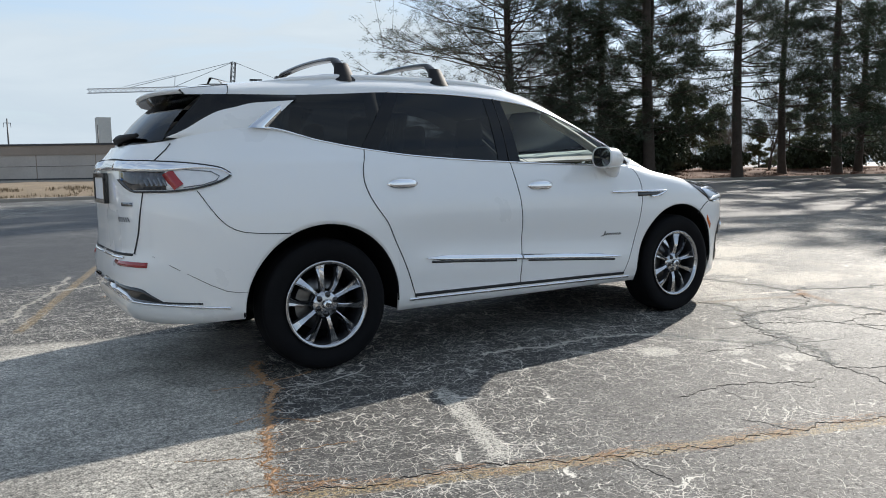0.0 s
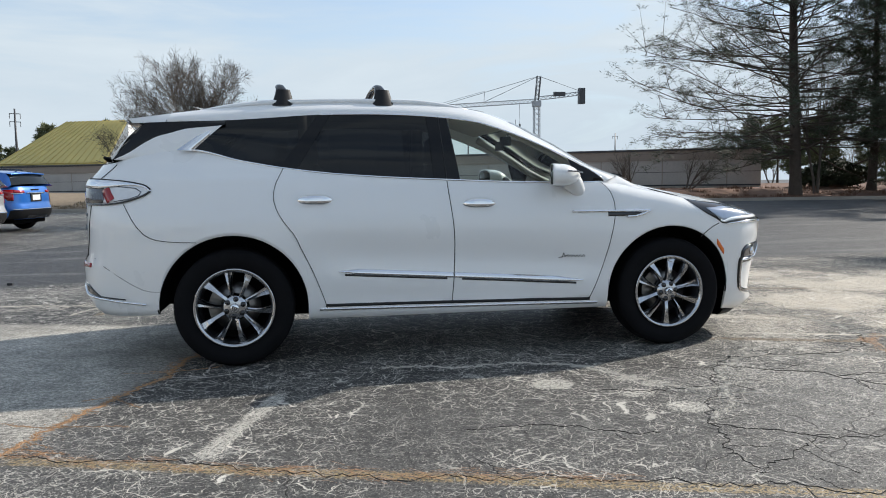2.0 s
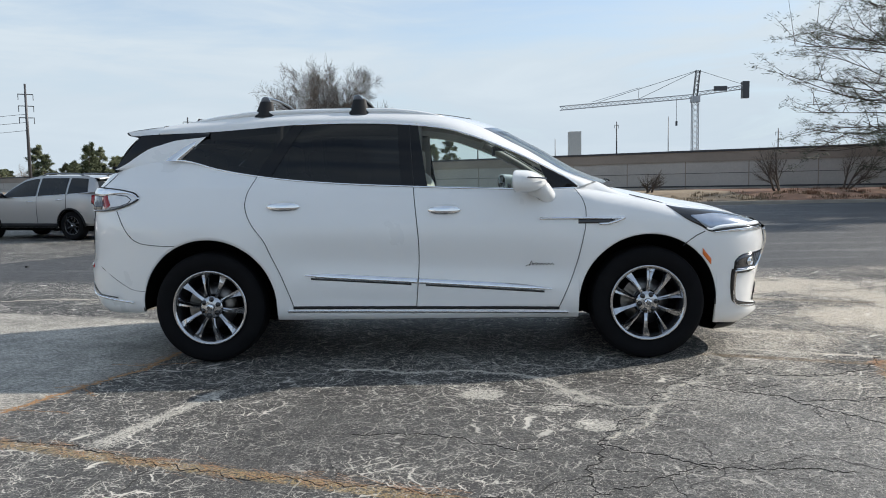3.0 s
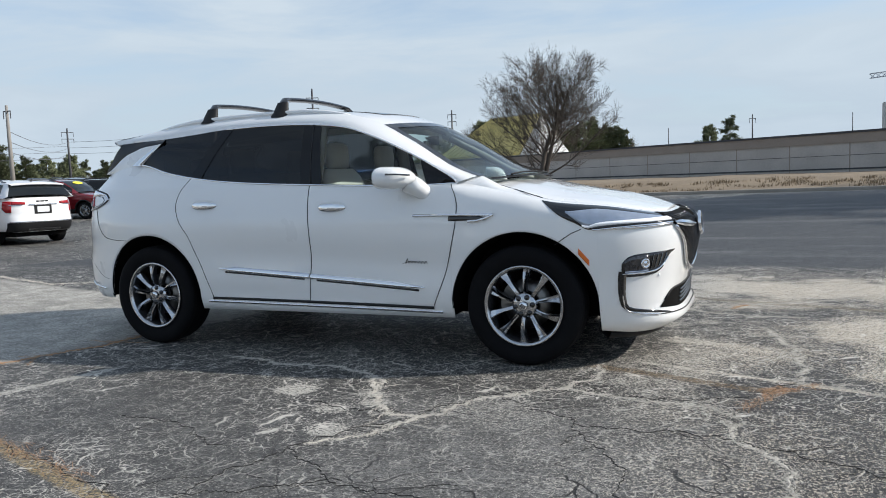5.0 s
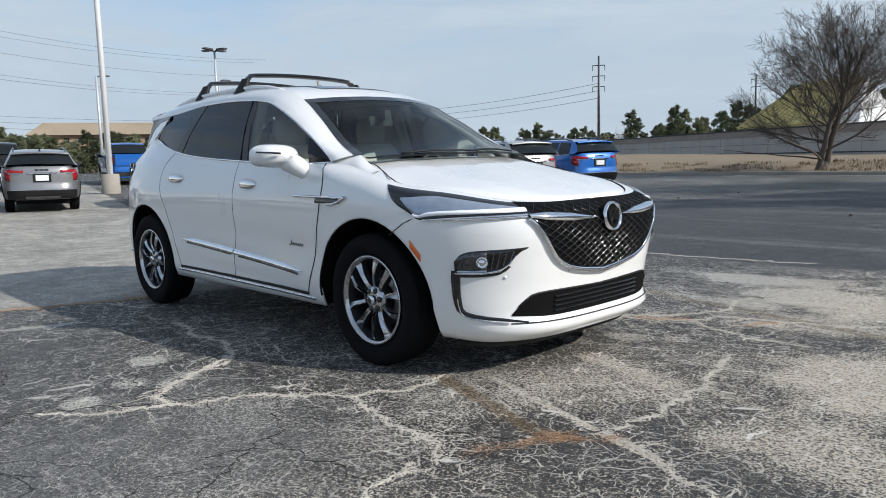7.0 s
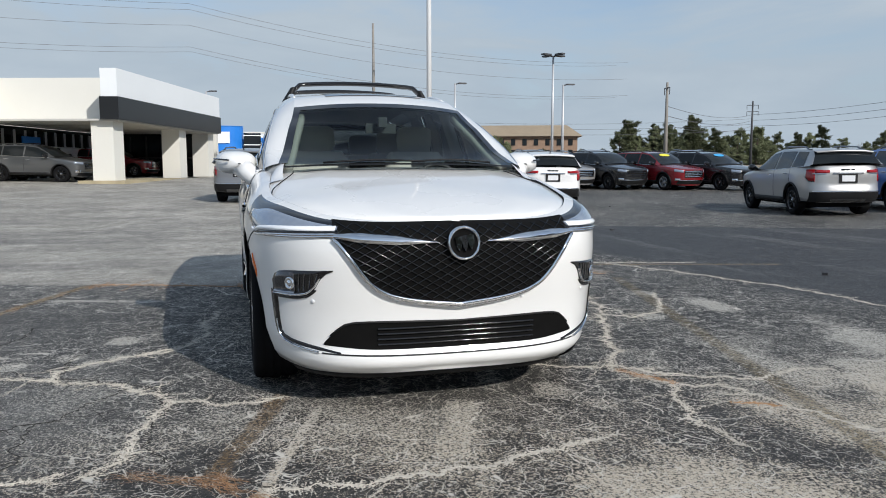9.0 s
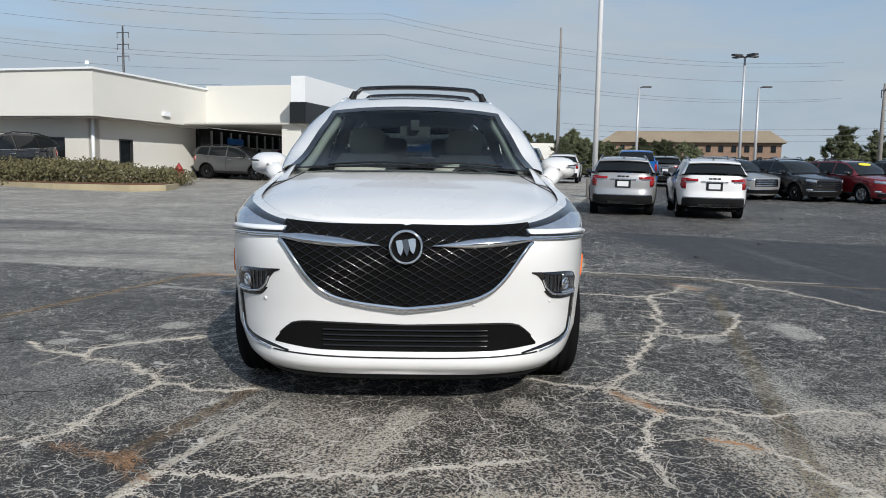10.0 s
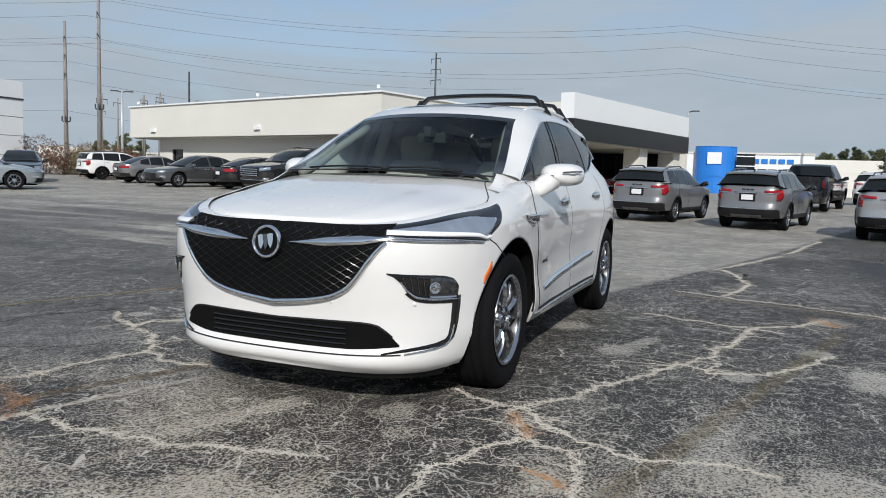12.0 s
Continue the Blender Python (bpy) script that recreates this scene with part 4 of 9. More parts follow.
def hydrant(x, y, z):
    t = thing("hydrant", "dull red cast-iron fire hydrant behind the hedge", "hydrant", pose(x, y, z))
    piece("barrel", Geo().lathe([(0.0, 0.0), (0.17, 0.0), (0.17, 0.05), (0.11, 0.06), (0.11, 0.50), (0.15, 0.51), (0.15, 0.56), (0.12, 0.62), (0.07, 0.70), (0.03, 0.73), (0.03, 0.78), (0.0, 0.78)], 20, "z").mesh("barrel", M["hydrant"], True), t)
    for a in (0, 90, 180):
        piece("outlet", Geo().tube([(0.08, 0, 0.42), (0.19, 0, 0.42)], [0.06, 0.065], 10).mesh("outlet", M["hydrant"], True), t, "", pose(0, 0, 0, 0, 0, a))


hydrant(-24.0, -9.75, 0.52)

# ---------------------------------------------------------------- building at the far left, only its end is seen
left = thing("white_pavilion", "white canopy building with broad column and deep fascia", "building", kind="structure")
PL = pose(-16.3, -42.0, 0.45, 0, 0, 0)
piece("fascia", Geo().box(-13.4, -0.4, -5, 0, 5.0, 6.1, PL).mesh("fascia", M["white_panel"]), left, "white fascia")
piece("fascia_line", Geo().box(-13.43, -0.37, -5.03, 0.03, 4.92, 5.02, PL).mesh("fascia_line", M["frame_dark"]), left)
piece("column", Geo().box(-13.38, -11.7, -4.98, -0.02, -0.3, 4.93, PL).mesh("column", M["white_panel"]), left, "white panel-clad column")
for z in (1.35, 2.6, 3.8):
    piece("column_joint", Geo().box(-13.39, -11.69, -4.99, -0.01, z, z + 0.03, PL).mesh("column_joint", M["frame_dark"]), left)
piece("lower_wall", Geo().box(-11.7, -0.6, -4.5, -0.6, -0.3, 2.6, PL).mesh("lower_wall", M["white_panel"]), left)
piece("upper_glass", Geo().box(-11.7, -0.6, -4.5, -1.2, 2.6, 4.92, PL).mesh("upper_glass", M["dark_glass"]), left)

# ---------------------------------------------------------------- the dealer across the road
dl = thing("far_dealership", "low white dealership with a rounded blue entrance tower", "building", kind="structure")
PD = pose(-80, 0.4, 0.6, 0, 0, 0)
piece("hall", Geo().box(-14, 0, -10, 7.5, 0, 4.2, PD).mesh("hall", M["white_panel"]), dl, "white hall")
piece("hall_cap", Geo().box(-14, 0.1, -10.1, 7.6, 4.2, 4.4, PD).mesh("hall_cap", M["white_wall"]), dl)
piece("gable", Geo().box(-14, -3, 7.5, 15, 0, 3.9, PD).mesh("gable", M["white_wall"]), dl, "pale side wing")
for k in range(8):
    y = -9.3 + 0.95 * k if k < 3 else 1.2 + 1.0 * (k - 3)
    w = piece("window", Geo().box(0.0, 0.06, y, y + 0.85, 1.2, 2.7, PD).mesh("window", M["dark_glass"]), dl)
    piece("window_frame", Geo().box(0.0, 0.09, y - 0.05, y + 0.9, 1.95, 2.0, PD).mesh("window_frame", M["white_panel"]), w)
tower = Geo()
tower.grid([[(1.5 * math.cos(a) + 0.2, -2.0 + 2.1 * math.sin(a), z) for a in span(-1.6, 1.6, 17)] for z in (0, 4.9)])
tower.slab([(1.5 * math.cos(a) + 0.2, -2.0 + 2.1 * math.sin(a)) for a in span(-1.6, 1.6, 17)], 4.85, 4.95)
piece("entrance_tower", tower.mesh("entrance_tower", M["sign_blue"], False), dl, "rounded blue entrance tower", PD)
piece("emblem", Geo().box(1.74, 1.80, -2.75, -1.35, 3.1, 4.3, PD).mesh("emblem", M["sign_white"]), dl, "white square emblem")
glz = piece("tower_glazing", Geo().box(0.9, 1.2, 0.1, 1.9, 0.2, 4.2, PD).mesh("tower_glazing", M["dark_glass"]), dl)
for k in range(4):
    piece("tower_frame", Geo().box(1.2, 1.26, 0.1, 1.9, 0.9 + k, 1.0 + k, PD).mesh("tower_frame", M["sign_white"]), glz)
for k in range(5):
    y = 1.7 + 0.82 * k
    piece("sign_block", Geo().box(0.0, 0.12, y, y + 0.62, 3.3, 3.75, PD).mesh("sign_block", M["sign_blue"]), dl, "blue sign block")
piece("canopy_sign", Geo().box(0.0, 0.2, -10.8, -10.1, 2.2, 3.4, PD).mesh("canopy_sign", M["sign_blue"]), dl)

# ---------------------------------------------------------------- brick block, warehouse, chimney
br = thing("brick_building", "large three-storey tan brick building with hipped shingle roof", "building", kind="structure")
PB = pose(-91.1, 34.0, 0.4, 0, 0, 250)
piece("wall", Geo().box(-10.2, 10.2, -6, 6, 0, 4.7, PB).mesh("wall", M["brick"]), br, "tan brick wall")
rf = Geo()
rf.v = [tuple(PB @ Vector(p)) for p in ((-10.8, -6.6, 4.6), (10.8, -6.6, 4.6), (10.8, 6.6, 4.6), (-10.8, 6.6, 4.6), (-9.2, -2, 6.2), (9.2, -2, 6.2), (9.2, 2, 6.2), (-9.2, 2, 6.2))]
rf.f = [(0, 1, 5, 4), (1, 2, 6, 5), (2, 3, 7, 6), (3, 0, 4, 7), (4, 5, 6, 7), (3, 2, 1, 0)]
piece("roof", rf.mesh("roof", M["shingle"]), br, "tan hipped shingle roof")
for i in range(14):
    for z in (0.7, 2.1, 3.45):
        x = -9.6 + 1.45 * i
        for yy in (-6.05, 5.97):
            piece("window", Geo().box(x, x + 0.55, yy, yy + 0.08, z, z + 0.8, PB).mesh("window", M["dark_glass"]), br)
wh = thing("yellow_roofed_shed", "shed with faded ribbed yellow roof and pale corrugated gable", "building", kind="structure")
PW = pose(-24.5, 74, 0, 0, 0, -20)
rf = Geo()
rf.v = [tuple(PW @ Vector(p)) for p in ((-6.5, -2, 3.6), (5.2, -2, 3.6), (5.2, 2, 7.9), (-1.5, 2, 7.9), (-6.5, 6, 3.6), (5.2, 6, 3.6), (-6.5, -2, 3.45), (5.2, -2, 3.45), (5.2, 2, 7.75), (-1.5, 2, 7.75))]
rf.f = [(0, 1, 2, 3), (0, 3, 4), (3, 2, 5, 4), (6, 9, 8, 7)]
piece("roof", rf.mesh("roof", M["yellow_roof"]), wh, "faded yellow metal roof")
for i in range(16):
    t = i / 15
    a, b = Vector((-6.5 + 11.7 * t, -2, 3.63)), Vector((min(5.2, -1.5 + 6.7 * t), 2, 7.93))
    piece("roof_rib", Geo().tube([PW @ a, PW @ b], 0.06, 4).mesh("roof_rib", M["yellow_roof"]), wh)
piece("gable", Geo().box(5.2, 7.0, -1.0, 5, 0.0, 3.4, PW).mesh("gable", M["pale_gable"]), wh, "pale corrugated wall")
gb = Geo()
gb.v = [tuple(PW @ Vector(p)) for p in ((5.25, -2, 3.4), (7.0, -1, 3.4), (5.25, 2, 7.8), (7.0, 5, 3.4), (5.25, 6, 3.4))]
gb.f = [(0, 1, 2), (1, 3, 2), (3, 4, 2)]
piece("gable_roof", gb.mesh("gable_roof", M["pale_gable"]), wh, "pale hipped metal end")
piece("wall", Geo().box(-6.2, 5.2, -1.6, 5.6, 0, 3.5, PW).mesh("wall", M["pale_gable"]), wh)
thing("chimney_block", "plain grey tower block on the horizon", "building", kind="structure", data=Geo().box(49.3, 54.8, 350, 356, 0, 25.5).mesh("chimney_block", M["soffit"]))
for i, (az, d, z0, w) in enumerate(((88.5, 150, 4.4, 3), (84.3, 160, 5.2, 2.2), (79.8, 120, 4.6, 1.6), (68.5, 140, 5.3, 3))):
    c, s = math.cos(radians(az)), math.sin(radians(az))
    thing("roof_unit", "small grey rooftop plant box", "roof unit", pose(d * c, d * s, 0, 0, 0, az), kind="structure", data=Geo().box(-1, 1, -w / 2, w / 2, 0, z0).mesh("roof_unit", M["soffit"]))

# ---------------------------------------------------------------- poles, wires, crane
def lamp_post(x, y, h, heads, label, r=0.09, mat="galv", turn=0):
    z = rise(x, y)
    t = thing("lamp_post", label, "lamp post", pose(x, y, z, 0, 0, turn))
    piece("pole", Geo().tube([(0, 0, 0), (0, 0, h * 0.5), (0, 0, h)], [r * 1.25, r * 1.05, r * 0.8], 12).mesh("pole", M[mat], True), t)
    piece("pole_base", Geo().lathe([(0.0, 0.7), (0.3, 0.7), (0.32, 0.0)], 16, "z").mesh("pole_base", M["kerb"], True), t, "concrete base")
    for a in heads:
        g = Geo().tube([(0, 0, h - 0.05), (0.30, 0, h + 0.02)], 0.04, 6)
        g.box(0.25, 0.80, -0.14, 0.14, h - 0.01, h + 0.07)
        piece("lamp_head", g.mesh("lamp_head", M["dark_steel"]), t, "flat dark lamp head", pose(0, 0, 0, 0, 0, a))
    return t


lamp_post(-22.6, 6.45, 16.0, (90, 270), "tall white painted light pole behind the parked cars", 0.085, "white_pole")
lamp_post(-34.0, 16.7, 6.9, (20, 110, 200, 290), "galvanised light pole with four flat heads", 0.07)
lamp_post(-41.5, 20.8, 6.0, (90,), "galvanised light pole with two flat heads", 0.08)
lamp_post(-44.3, 14.0, 6.2, (90,), "galvanised light pole with one head", 0.08)
lamp_post(-38.0, -42.0, 6.3, (135, 315), "galvanised light pole with two flat heads", 0.09)
lamp_post(-54.0, -2.6, 6.2, (90,), "slim light pole by the far dealership", 0.08)


def utility_pole(x, y, h, label, arms=(), r=0.16, mat="wood_pole", turn=0.0, cluster=False):
    z = rise(x, y)
    t = thing("utility_pole", label, "utility pole", pose(x, y, z, 0, 0, turn))
    piece("pole", Geo().tube([(0, 0, -0.2), (0, 0, h * 0.6), (0, 0, h)], [r * 1.3, r * 0.95, r * 0.65], 9).mesh("pole", M[mat], True), t)
    for zz, w in arms:
        arm = piece("crossarm", Geo().box(-w, w, -0.03, 0.03, zz - 0.035, zz + 0.035).mesh("crossarm", M["dark_steel"]), t)
        for s in (-1, 1):
            piece("insulator", Geo().tube([(s * w * 0.95, 0, zz - 0.5), (s * w * 0.95, 0, zz)], 0.03, 6).mesh("insulator", M["dark_steel"]), arm)
    if cluster:
        for a in (0, 120, 240):
            piece("equipment", Geo().tube([(0.1, 0, h * 0.34), (0.38, 0, h * 0.34 + 0.1), (0.38, 0, h * 0.34 + 0.5)], 0.07, 6).mesh("equipment", M["dark_steel"]), t, "", pose(0, 0, 0, 0, 0, a))
    return t


utility_pole(-66, 12.4, 14.0, "weathered wooden utility pole", ((9.6, 0.5),), 0.15)
utility_pole(-43.3, 29.9, 6.6, "wooden pole with a small bracket", ((6.2, 0.35),), 0.13)
utility_pole(-37.5, 58.3, 10.2, "slim transmission pole with short arms", ((9.3, 0.6), (8.3, 0.6), (7.3, 0.6)), 0.13, "dark_steel", 30)
utility_pole(-44.8, -51.5, 16.6, "tall grey steel transmission pole with crossarms", ((15.6, 1.5), (13.8, 1.6), (12.0, 1.6)), 0.17, "wood_pole", 42, True)
utility_pole(-44.6, -55.3, 13.4, "tall grey steel pole with side insulators", ((12.0, 0.7), (10.4, 0.7), (8.8, 0.7)), 0.17, "wood_pole", 42, True)
utility_pole(-62, -56.5, 11.5, "slim transmission pole with short arms", ((10.4, 0.7), (9.4, 0.7), (8.4, 0.7)), 0.14, "dark_steel", 40)
utility_pole(-62, -63.0, 9.0, "weathered wooden utility pole", ((8.4, 0.6),), 0.16)
utility_pole(-60, -58.8, 9.0, "weathered wooden utility pole", ((8.4, 0.6),), 0.16)
utility_pole(-72, -80, 8.6, "weathered wooden utility pole", ((8.2, 0.6),), 0.16)
utility_pole(-30, 76, 9.0, "slim transmission pole with short arms", ((8.5, 0.5), (7.7, 0.5)), 0.12, "dark_steel", 20)
utility_pole(-67.6, -29.1, 13.6, "slim transmission pole behind the showroom", ((13.0, 0.7), (11.9, 0.7), (10.8, 0.7)), 0.12, "dark_steel", 70)
utility_pole(-75, 62, 8.5, "wooden pole with angled arms", ((8.0, 0.7), (7.2, 0.7)), 0.14, "dark_steel", 60)
utility_pole(25.0, 118, 11, "slim pole behind the wall", ((10.4, 0.4),), 0.12, "dark_steel", 20)
utility_pole(2.0, 95, 7.5, "slim pole behind the wall", ((7.0, 0.4),), 0.10, "dark_steel", 20)
utility_pole(51, 118, 9.4, "slim pole behind the wall", ((8.8, 0.6),), 0.12, "dark_steel", 20)
for i, (x, y, h) in enumerate(((15.5, 122, 8.6), (36, 128, 12.5), (-9, 105, 7.0))):
    utility_pole(x, y, h, "thin mast on the skyline", (), 0.08, "dark_steel")


def wire(a, b, sag, r=0.016):
    a, b = Vector(a), Vector(b)
    pts = []
    for i in range(17):
        t = i / 16
        p = a.lerp(b, t)
        p.z -= sag * 4 * t * (1 - t)
        pts.append(p)
    return thing("power_wire", "thin dark overhead wire between poles", "wire", group="overhead wires", data=Geo().tube(pts, r, 4, False).mesh("power_wire", M["wire"]))


for dz, off in ((15.9, -1.3), (14.1, 1.4), (12.3, -1.4), (15.9, 1.3), (12.3, 1.4)):
    wire((-44.8 + off, -51.5, dz), (-64 + off, -4, dz - 1.0), 1.6)
    wire((-64 + off, -4, dz - 1.0), (-72 + off, 42, dz - 3.2), 1.5)
    wire((-44.8 + off, -51.5, dz), (-22 + off, -96, dz + 1), 1.4)
for z, off in ((12.2, -0.6), (10.6, -0.7), (9.0, -0.7), (6.2, 0.2)):
    wire((-44.6 + off, -55.3, z), (-75 + off, -22, z - 0.8), 1.3)
    wire((-44.6 + off, -55.3, z), (-15, -88, z + 0.5), 1.0)
for z in (5.6, 4.9, 4.2):
    wire((-75, 62, z + 2.0), (-43.3, 29.9, z), 0.6, 0.022)
    wire((-75, 62, z + 2.0), (-37.5, 58.3, z + 2.4), 0.5, 0.022)
    wire((-75, 62, z + 1.5), (-95, 18, z + 2.0), 0.7, 0.022)


def crane():
    t = thing("tower_crane", "white lattice tower crane standing far behind the wall", "crane", pose(80.3, 260, 0, 0, 0, -2))
    def lattice(p, q, w, n, r):
        p, q = Vector(p), Vector(q)
        d = (q - p).normalized()
        s = d.cross(Vector((0, 1, 0)) if abs(d.y) < 0.9 else Vector((1, 0, 0))).normalized() * w / 2
        u = d.cross(s).normalized() * w / 2
        g = Geo()
        corners = [s + u, s - u, -s - u, -s + u]
        for c in corners:
            g.tube([p + c, q + c], r, 4)
        for i in range(n):
            a, b = p.lerp(q, i / n), p.lerp(q, (i + 1) / n)
            for k in range(4):
                g.tube([a + corners[k], b + corners[(k + 1) % 4]], r * 0.75, 3, False)
        return g
    piece("mast", lattice((0, 0, 0), (0, 0, 30.5), 2.0, 16, 0.16).mesh("mast", M["crane"]), t)
    piece("peak", lattice((0, 0, 30.5), (0.9, 0, 39.5), 1.3, 6, 0.14).mesh("peak", M["dark_steel"]), t)
    piece("jib", lattice((-1, 0, 30.6), (-47, -6, 27.0), 1.3, 30, 0.13).mesh("jib", M["crane"]), t)
    piece("counter_jib", lattice((1, 0, 31.5), (18.5, 2, 33.8), 1.2, 10, 0.14).mesh("counter_jib", M["crane"]), t)
    piece("counterweight", Geo().box(16.4, 18.6, 0.8, 3.0, 29.8, 35.5).mesh("counterweight", M["dark_steel"]), t)
    piece("cab", Geo().box(-1.4, 1.4, -1.4, 1.4, 28.6, 30.6).mesh("cab", M["crane"]), t)
    piece("name_panel", Geo().box(6, 10.5, -1.1, -0.9, 32.2, 33.8).mesh("name_panel", M["dark_steel"]), t)
    for q in ((-20, -2.5, 29.8), (-34, -4.3, 28.9), (17, 2, 34.5)):
        piece("tie", Geo().tube([(0.9, 0, 39.5), q], 0.09, 3).mesh("tie", M["dark_steel"]), t)
    piece("a_frame", Geo().tube([(-20, -2.5, 29.4), (-19.6, -2.5, 33.8)], 0.12, 4).tube([(-20, -2.5, 33.6), (-36, -4.6, 29.0)], 0.09, 3).mesh("a_frame", M["crane"]), t)
    piece("hook", Geo().tube([(-6.5, -0.8, 30), (-6.5, -0.8, 22)], 0.08, 3).box(-6.8, -6.2, -1.1, -0.5, 20.6, 22.2).mesh("hook", M["dark_steel"]), t)


crane()

# ---------------------------------------------------------------- trees
def bare_tree_mesh(seed, height, spread, levels=5, trunk=0.22, stems=3, fan=0.3):
    """Wood of a leafless tree, forking from low down into a broad fan."""
    rng = random.Random(seed)
    g = Geo()

    def grow(p, d, length, r, level):
        pts, radii = [p], [r]
        n = 4 if level < 3 else 3
        for i in range(n):
            d = (d + Vector((rng.gauss(0, 0.09), rng.gauss(0, 0.09), rng.gauss(0.03, 0.06)))).normalized()
            p = p + d * length / n
            pts.append(p)
            radii.append(r * (1 - 0.45 * (i + 1) / n))
        g.tube(pts, radii, 6 if level < 2 else (4 if level < 3 else 3), False)
        if level >= levels:
            return
        kids = (5 if level == 0 else 4) if level < 3 else 4
        for k in range(kids):
            t = 0.35 + 0.65 * (k + rng.random() * 0.6) / kids
            i = min(len(pts) - 2, int(t * n))
            base = pts[i].lerp(pts[i + 1], t * n - i)
            az, tilt = rng.uniform(0, 6.283), rng.uniform(0.35, 0.85) * (1.0 if level else 0.8)
            side = d.orthogonal().normalized()
            side.rotate(Matrix.Rotation(az, 3, d))
            nd = (d * math.cos(tilt) + side * math.sin(tilt) * spread + Vector((0, 0, 0.07))).normalized()
            grow(base, nd, length * rng.uniform(0.55, 0.75), radii[i] * rng.uniform(0.42, 0.6), level + 1)
        nd = (d + Vector((rng.gauss(0, 0.15), rng.gauss(0, 0.15), 0.1))).normalized()
        grow(p, nd, length * 0.72, radii[-1] * 0.9, level + 1)

    for s in range(stems):
        a = 2 * math.pi * s / stems + 0.4
        grow(Vector((0.12 * math.cos(a), 0.12 * math.sin(a), -0.1)), Vector((fan * (0.35 + 0.65 * (s % 2)) * math.cos(a), fan * (0.35 + 0.65 * (s % 2)) * math.sin(a), 1)).normalized(), height * 0.33, trunk * rng.uniform(0.7, 1.0), 0)
    return g


def round_tree_mesh(seed, height):
    """Leafless tree: two leaders, ascending limbs and twigs that fill a rounded crown."""
    rng = random.Random(seed)
    g = Geo()
    mid, rx, rz = Vector((0, 0, 0.57 * height)), 0.60 * height, 0.44 * height

    def inside(p):
        q = p - mid
        return (q.x ** 2 + q.y ** 2) / rx ** 2 + q.z ** 2 / rz ** 2 < 1.0

    def stroke(p, d, length, r, n, lift, wander, sides, free=False):
        pts, radii = [p], [r]
        for i in range(n):
            d = (d + Vector((rng.gauss(0, wander), rng.gauss(0, wander), rng.gauss(lift, wander * 0.6)))).normalized()
            q = pts[-1] + d * length / n
            if not free and not inside(q):
                break
            pts.append(q)
            radii.append(max(0.0035, r * (1 - 0.72 * (i + 1) / n)))
        if len(pts) > 1:
            g.tube(pts, radii, sides, False)
        return pts, radii

    def branch(pts, radii, level):
        if len(pts) < 2:
            return
        total = sum((b - a).length for a, b in zip(pts[:-1], pts[1:]))
        kids = (0, 10, 8, 5)[level]
        for k in range(kids):
            f = (0.18 + 0.80 * (k + rng.random() * 0.8) / kids) * (len(pts) - 1)
            i = min(len(pts) - 2, int(f))
            p, d = pts[i].lerp(pts[i + 1], f - i), (pts[i + 1] - pts[i]).normalized()
            s = d.orthogonal().normalized()
            s.rotate(Matrix.Rotation(rng.uniform(0, 6.283), 3, d))
            a = rng.uniform(0.45, 0.85)
            nd = d * math.cos(a) + s * math.sin(a)
            ln = total * rng.uniform(0.35, 0.60) * (1.0 - 0.4 * f / len(pts))
            q, rr = stroke(p, nd, max(ln, 0.35), max(0.0055, radii[i] * 0.5), 5 if level < 2 else 3, 0.05, 0.10, 4 if level < 2 else 3, level == 3)
            if level < 3:
                branch(q, rr, level + 1)

    for s in (-1, 1):
        base = Vector((0.10 * s, 0.03 * s, -0.3))
        lead, lr = stroke(base, Vector((0.10 * s, 0.05 * s, 1)), height * 0.74, 0.15, 16, 0.02, 0.06, 8, True)
        n = 17
        for k in range(n):
            t = (k + rng.random()) / n
            f = (0.12 + 0.72 * t) * 16
            i = int(f)
            p = lead[i].lerp(lead[i + 1], f - i)
            az = rng.uniform(0, 6.283)
            tilt = 1.28 - 0.80 * t + rng.gauss(0, 0.14)
            d = Vector((math.cos(az) * math.sin(tilt), math.sin(az) * math.sin(tilt), math.cos(tilt)))
            q, rr = stroke(p, d, height * (0.62 - 0.22 * t), lr[i] * rng.uniform(0.30, 0.48), 9, 0.022, 0.08, 5, k < 5)
            branch(q, rr, 1)
        branch(lead[9:], lr[9:], 1)
    return g


tree = thing("bare_tree", "leafless grey round-crowned tree with twin trunks on the verge", "tree", pose(-6.9, 30.0, bank(-6.9, 30.0), 0, 0, 40))
piece("trunk", Geo().tube([(0, 0, -0.3), (0, 0.02, 0.1), (0.02, 0, 0.35)], [0.36, 0.26, 0.18], 10).mesh("trunk", M["twig"], True), tree)
piece("crown", round_tree_mesh(24, 6.9).mesh("crown", M["twig"], True), tree, "rounded fan of fine bare twigs")


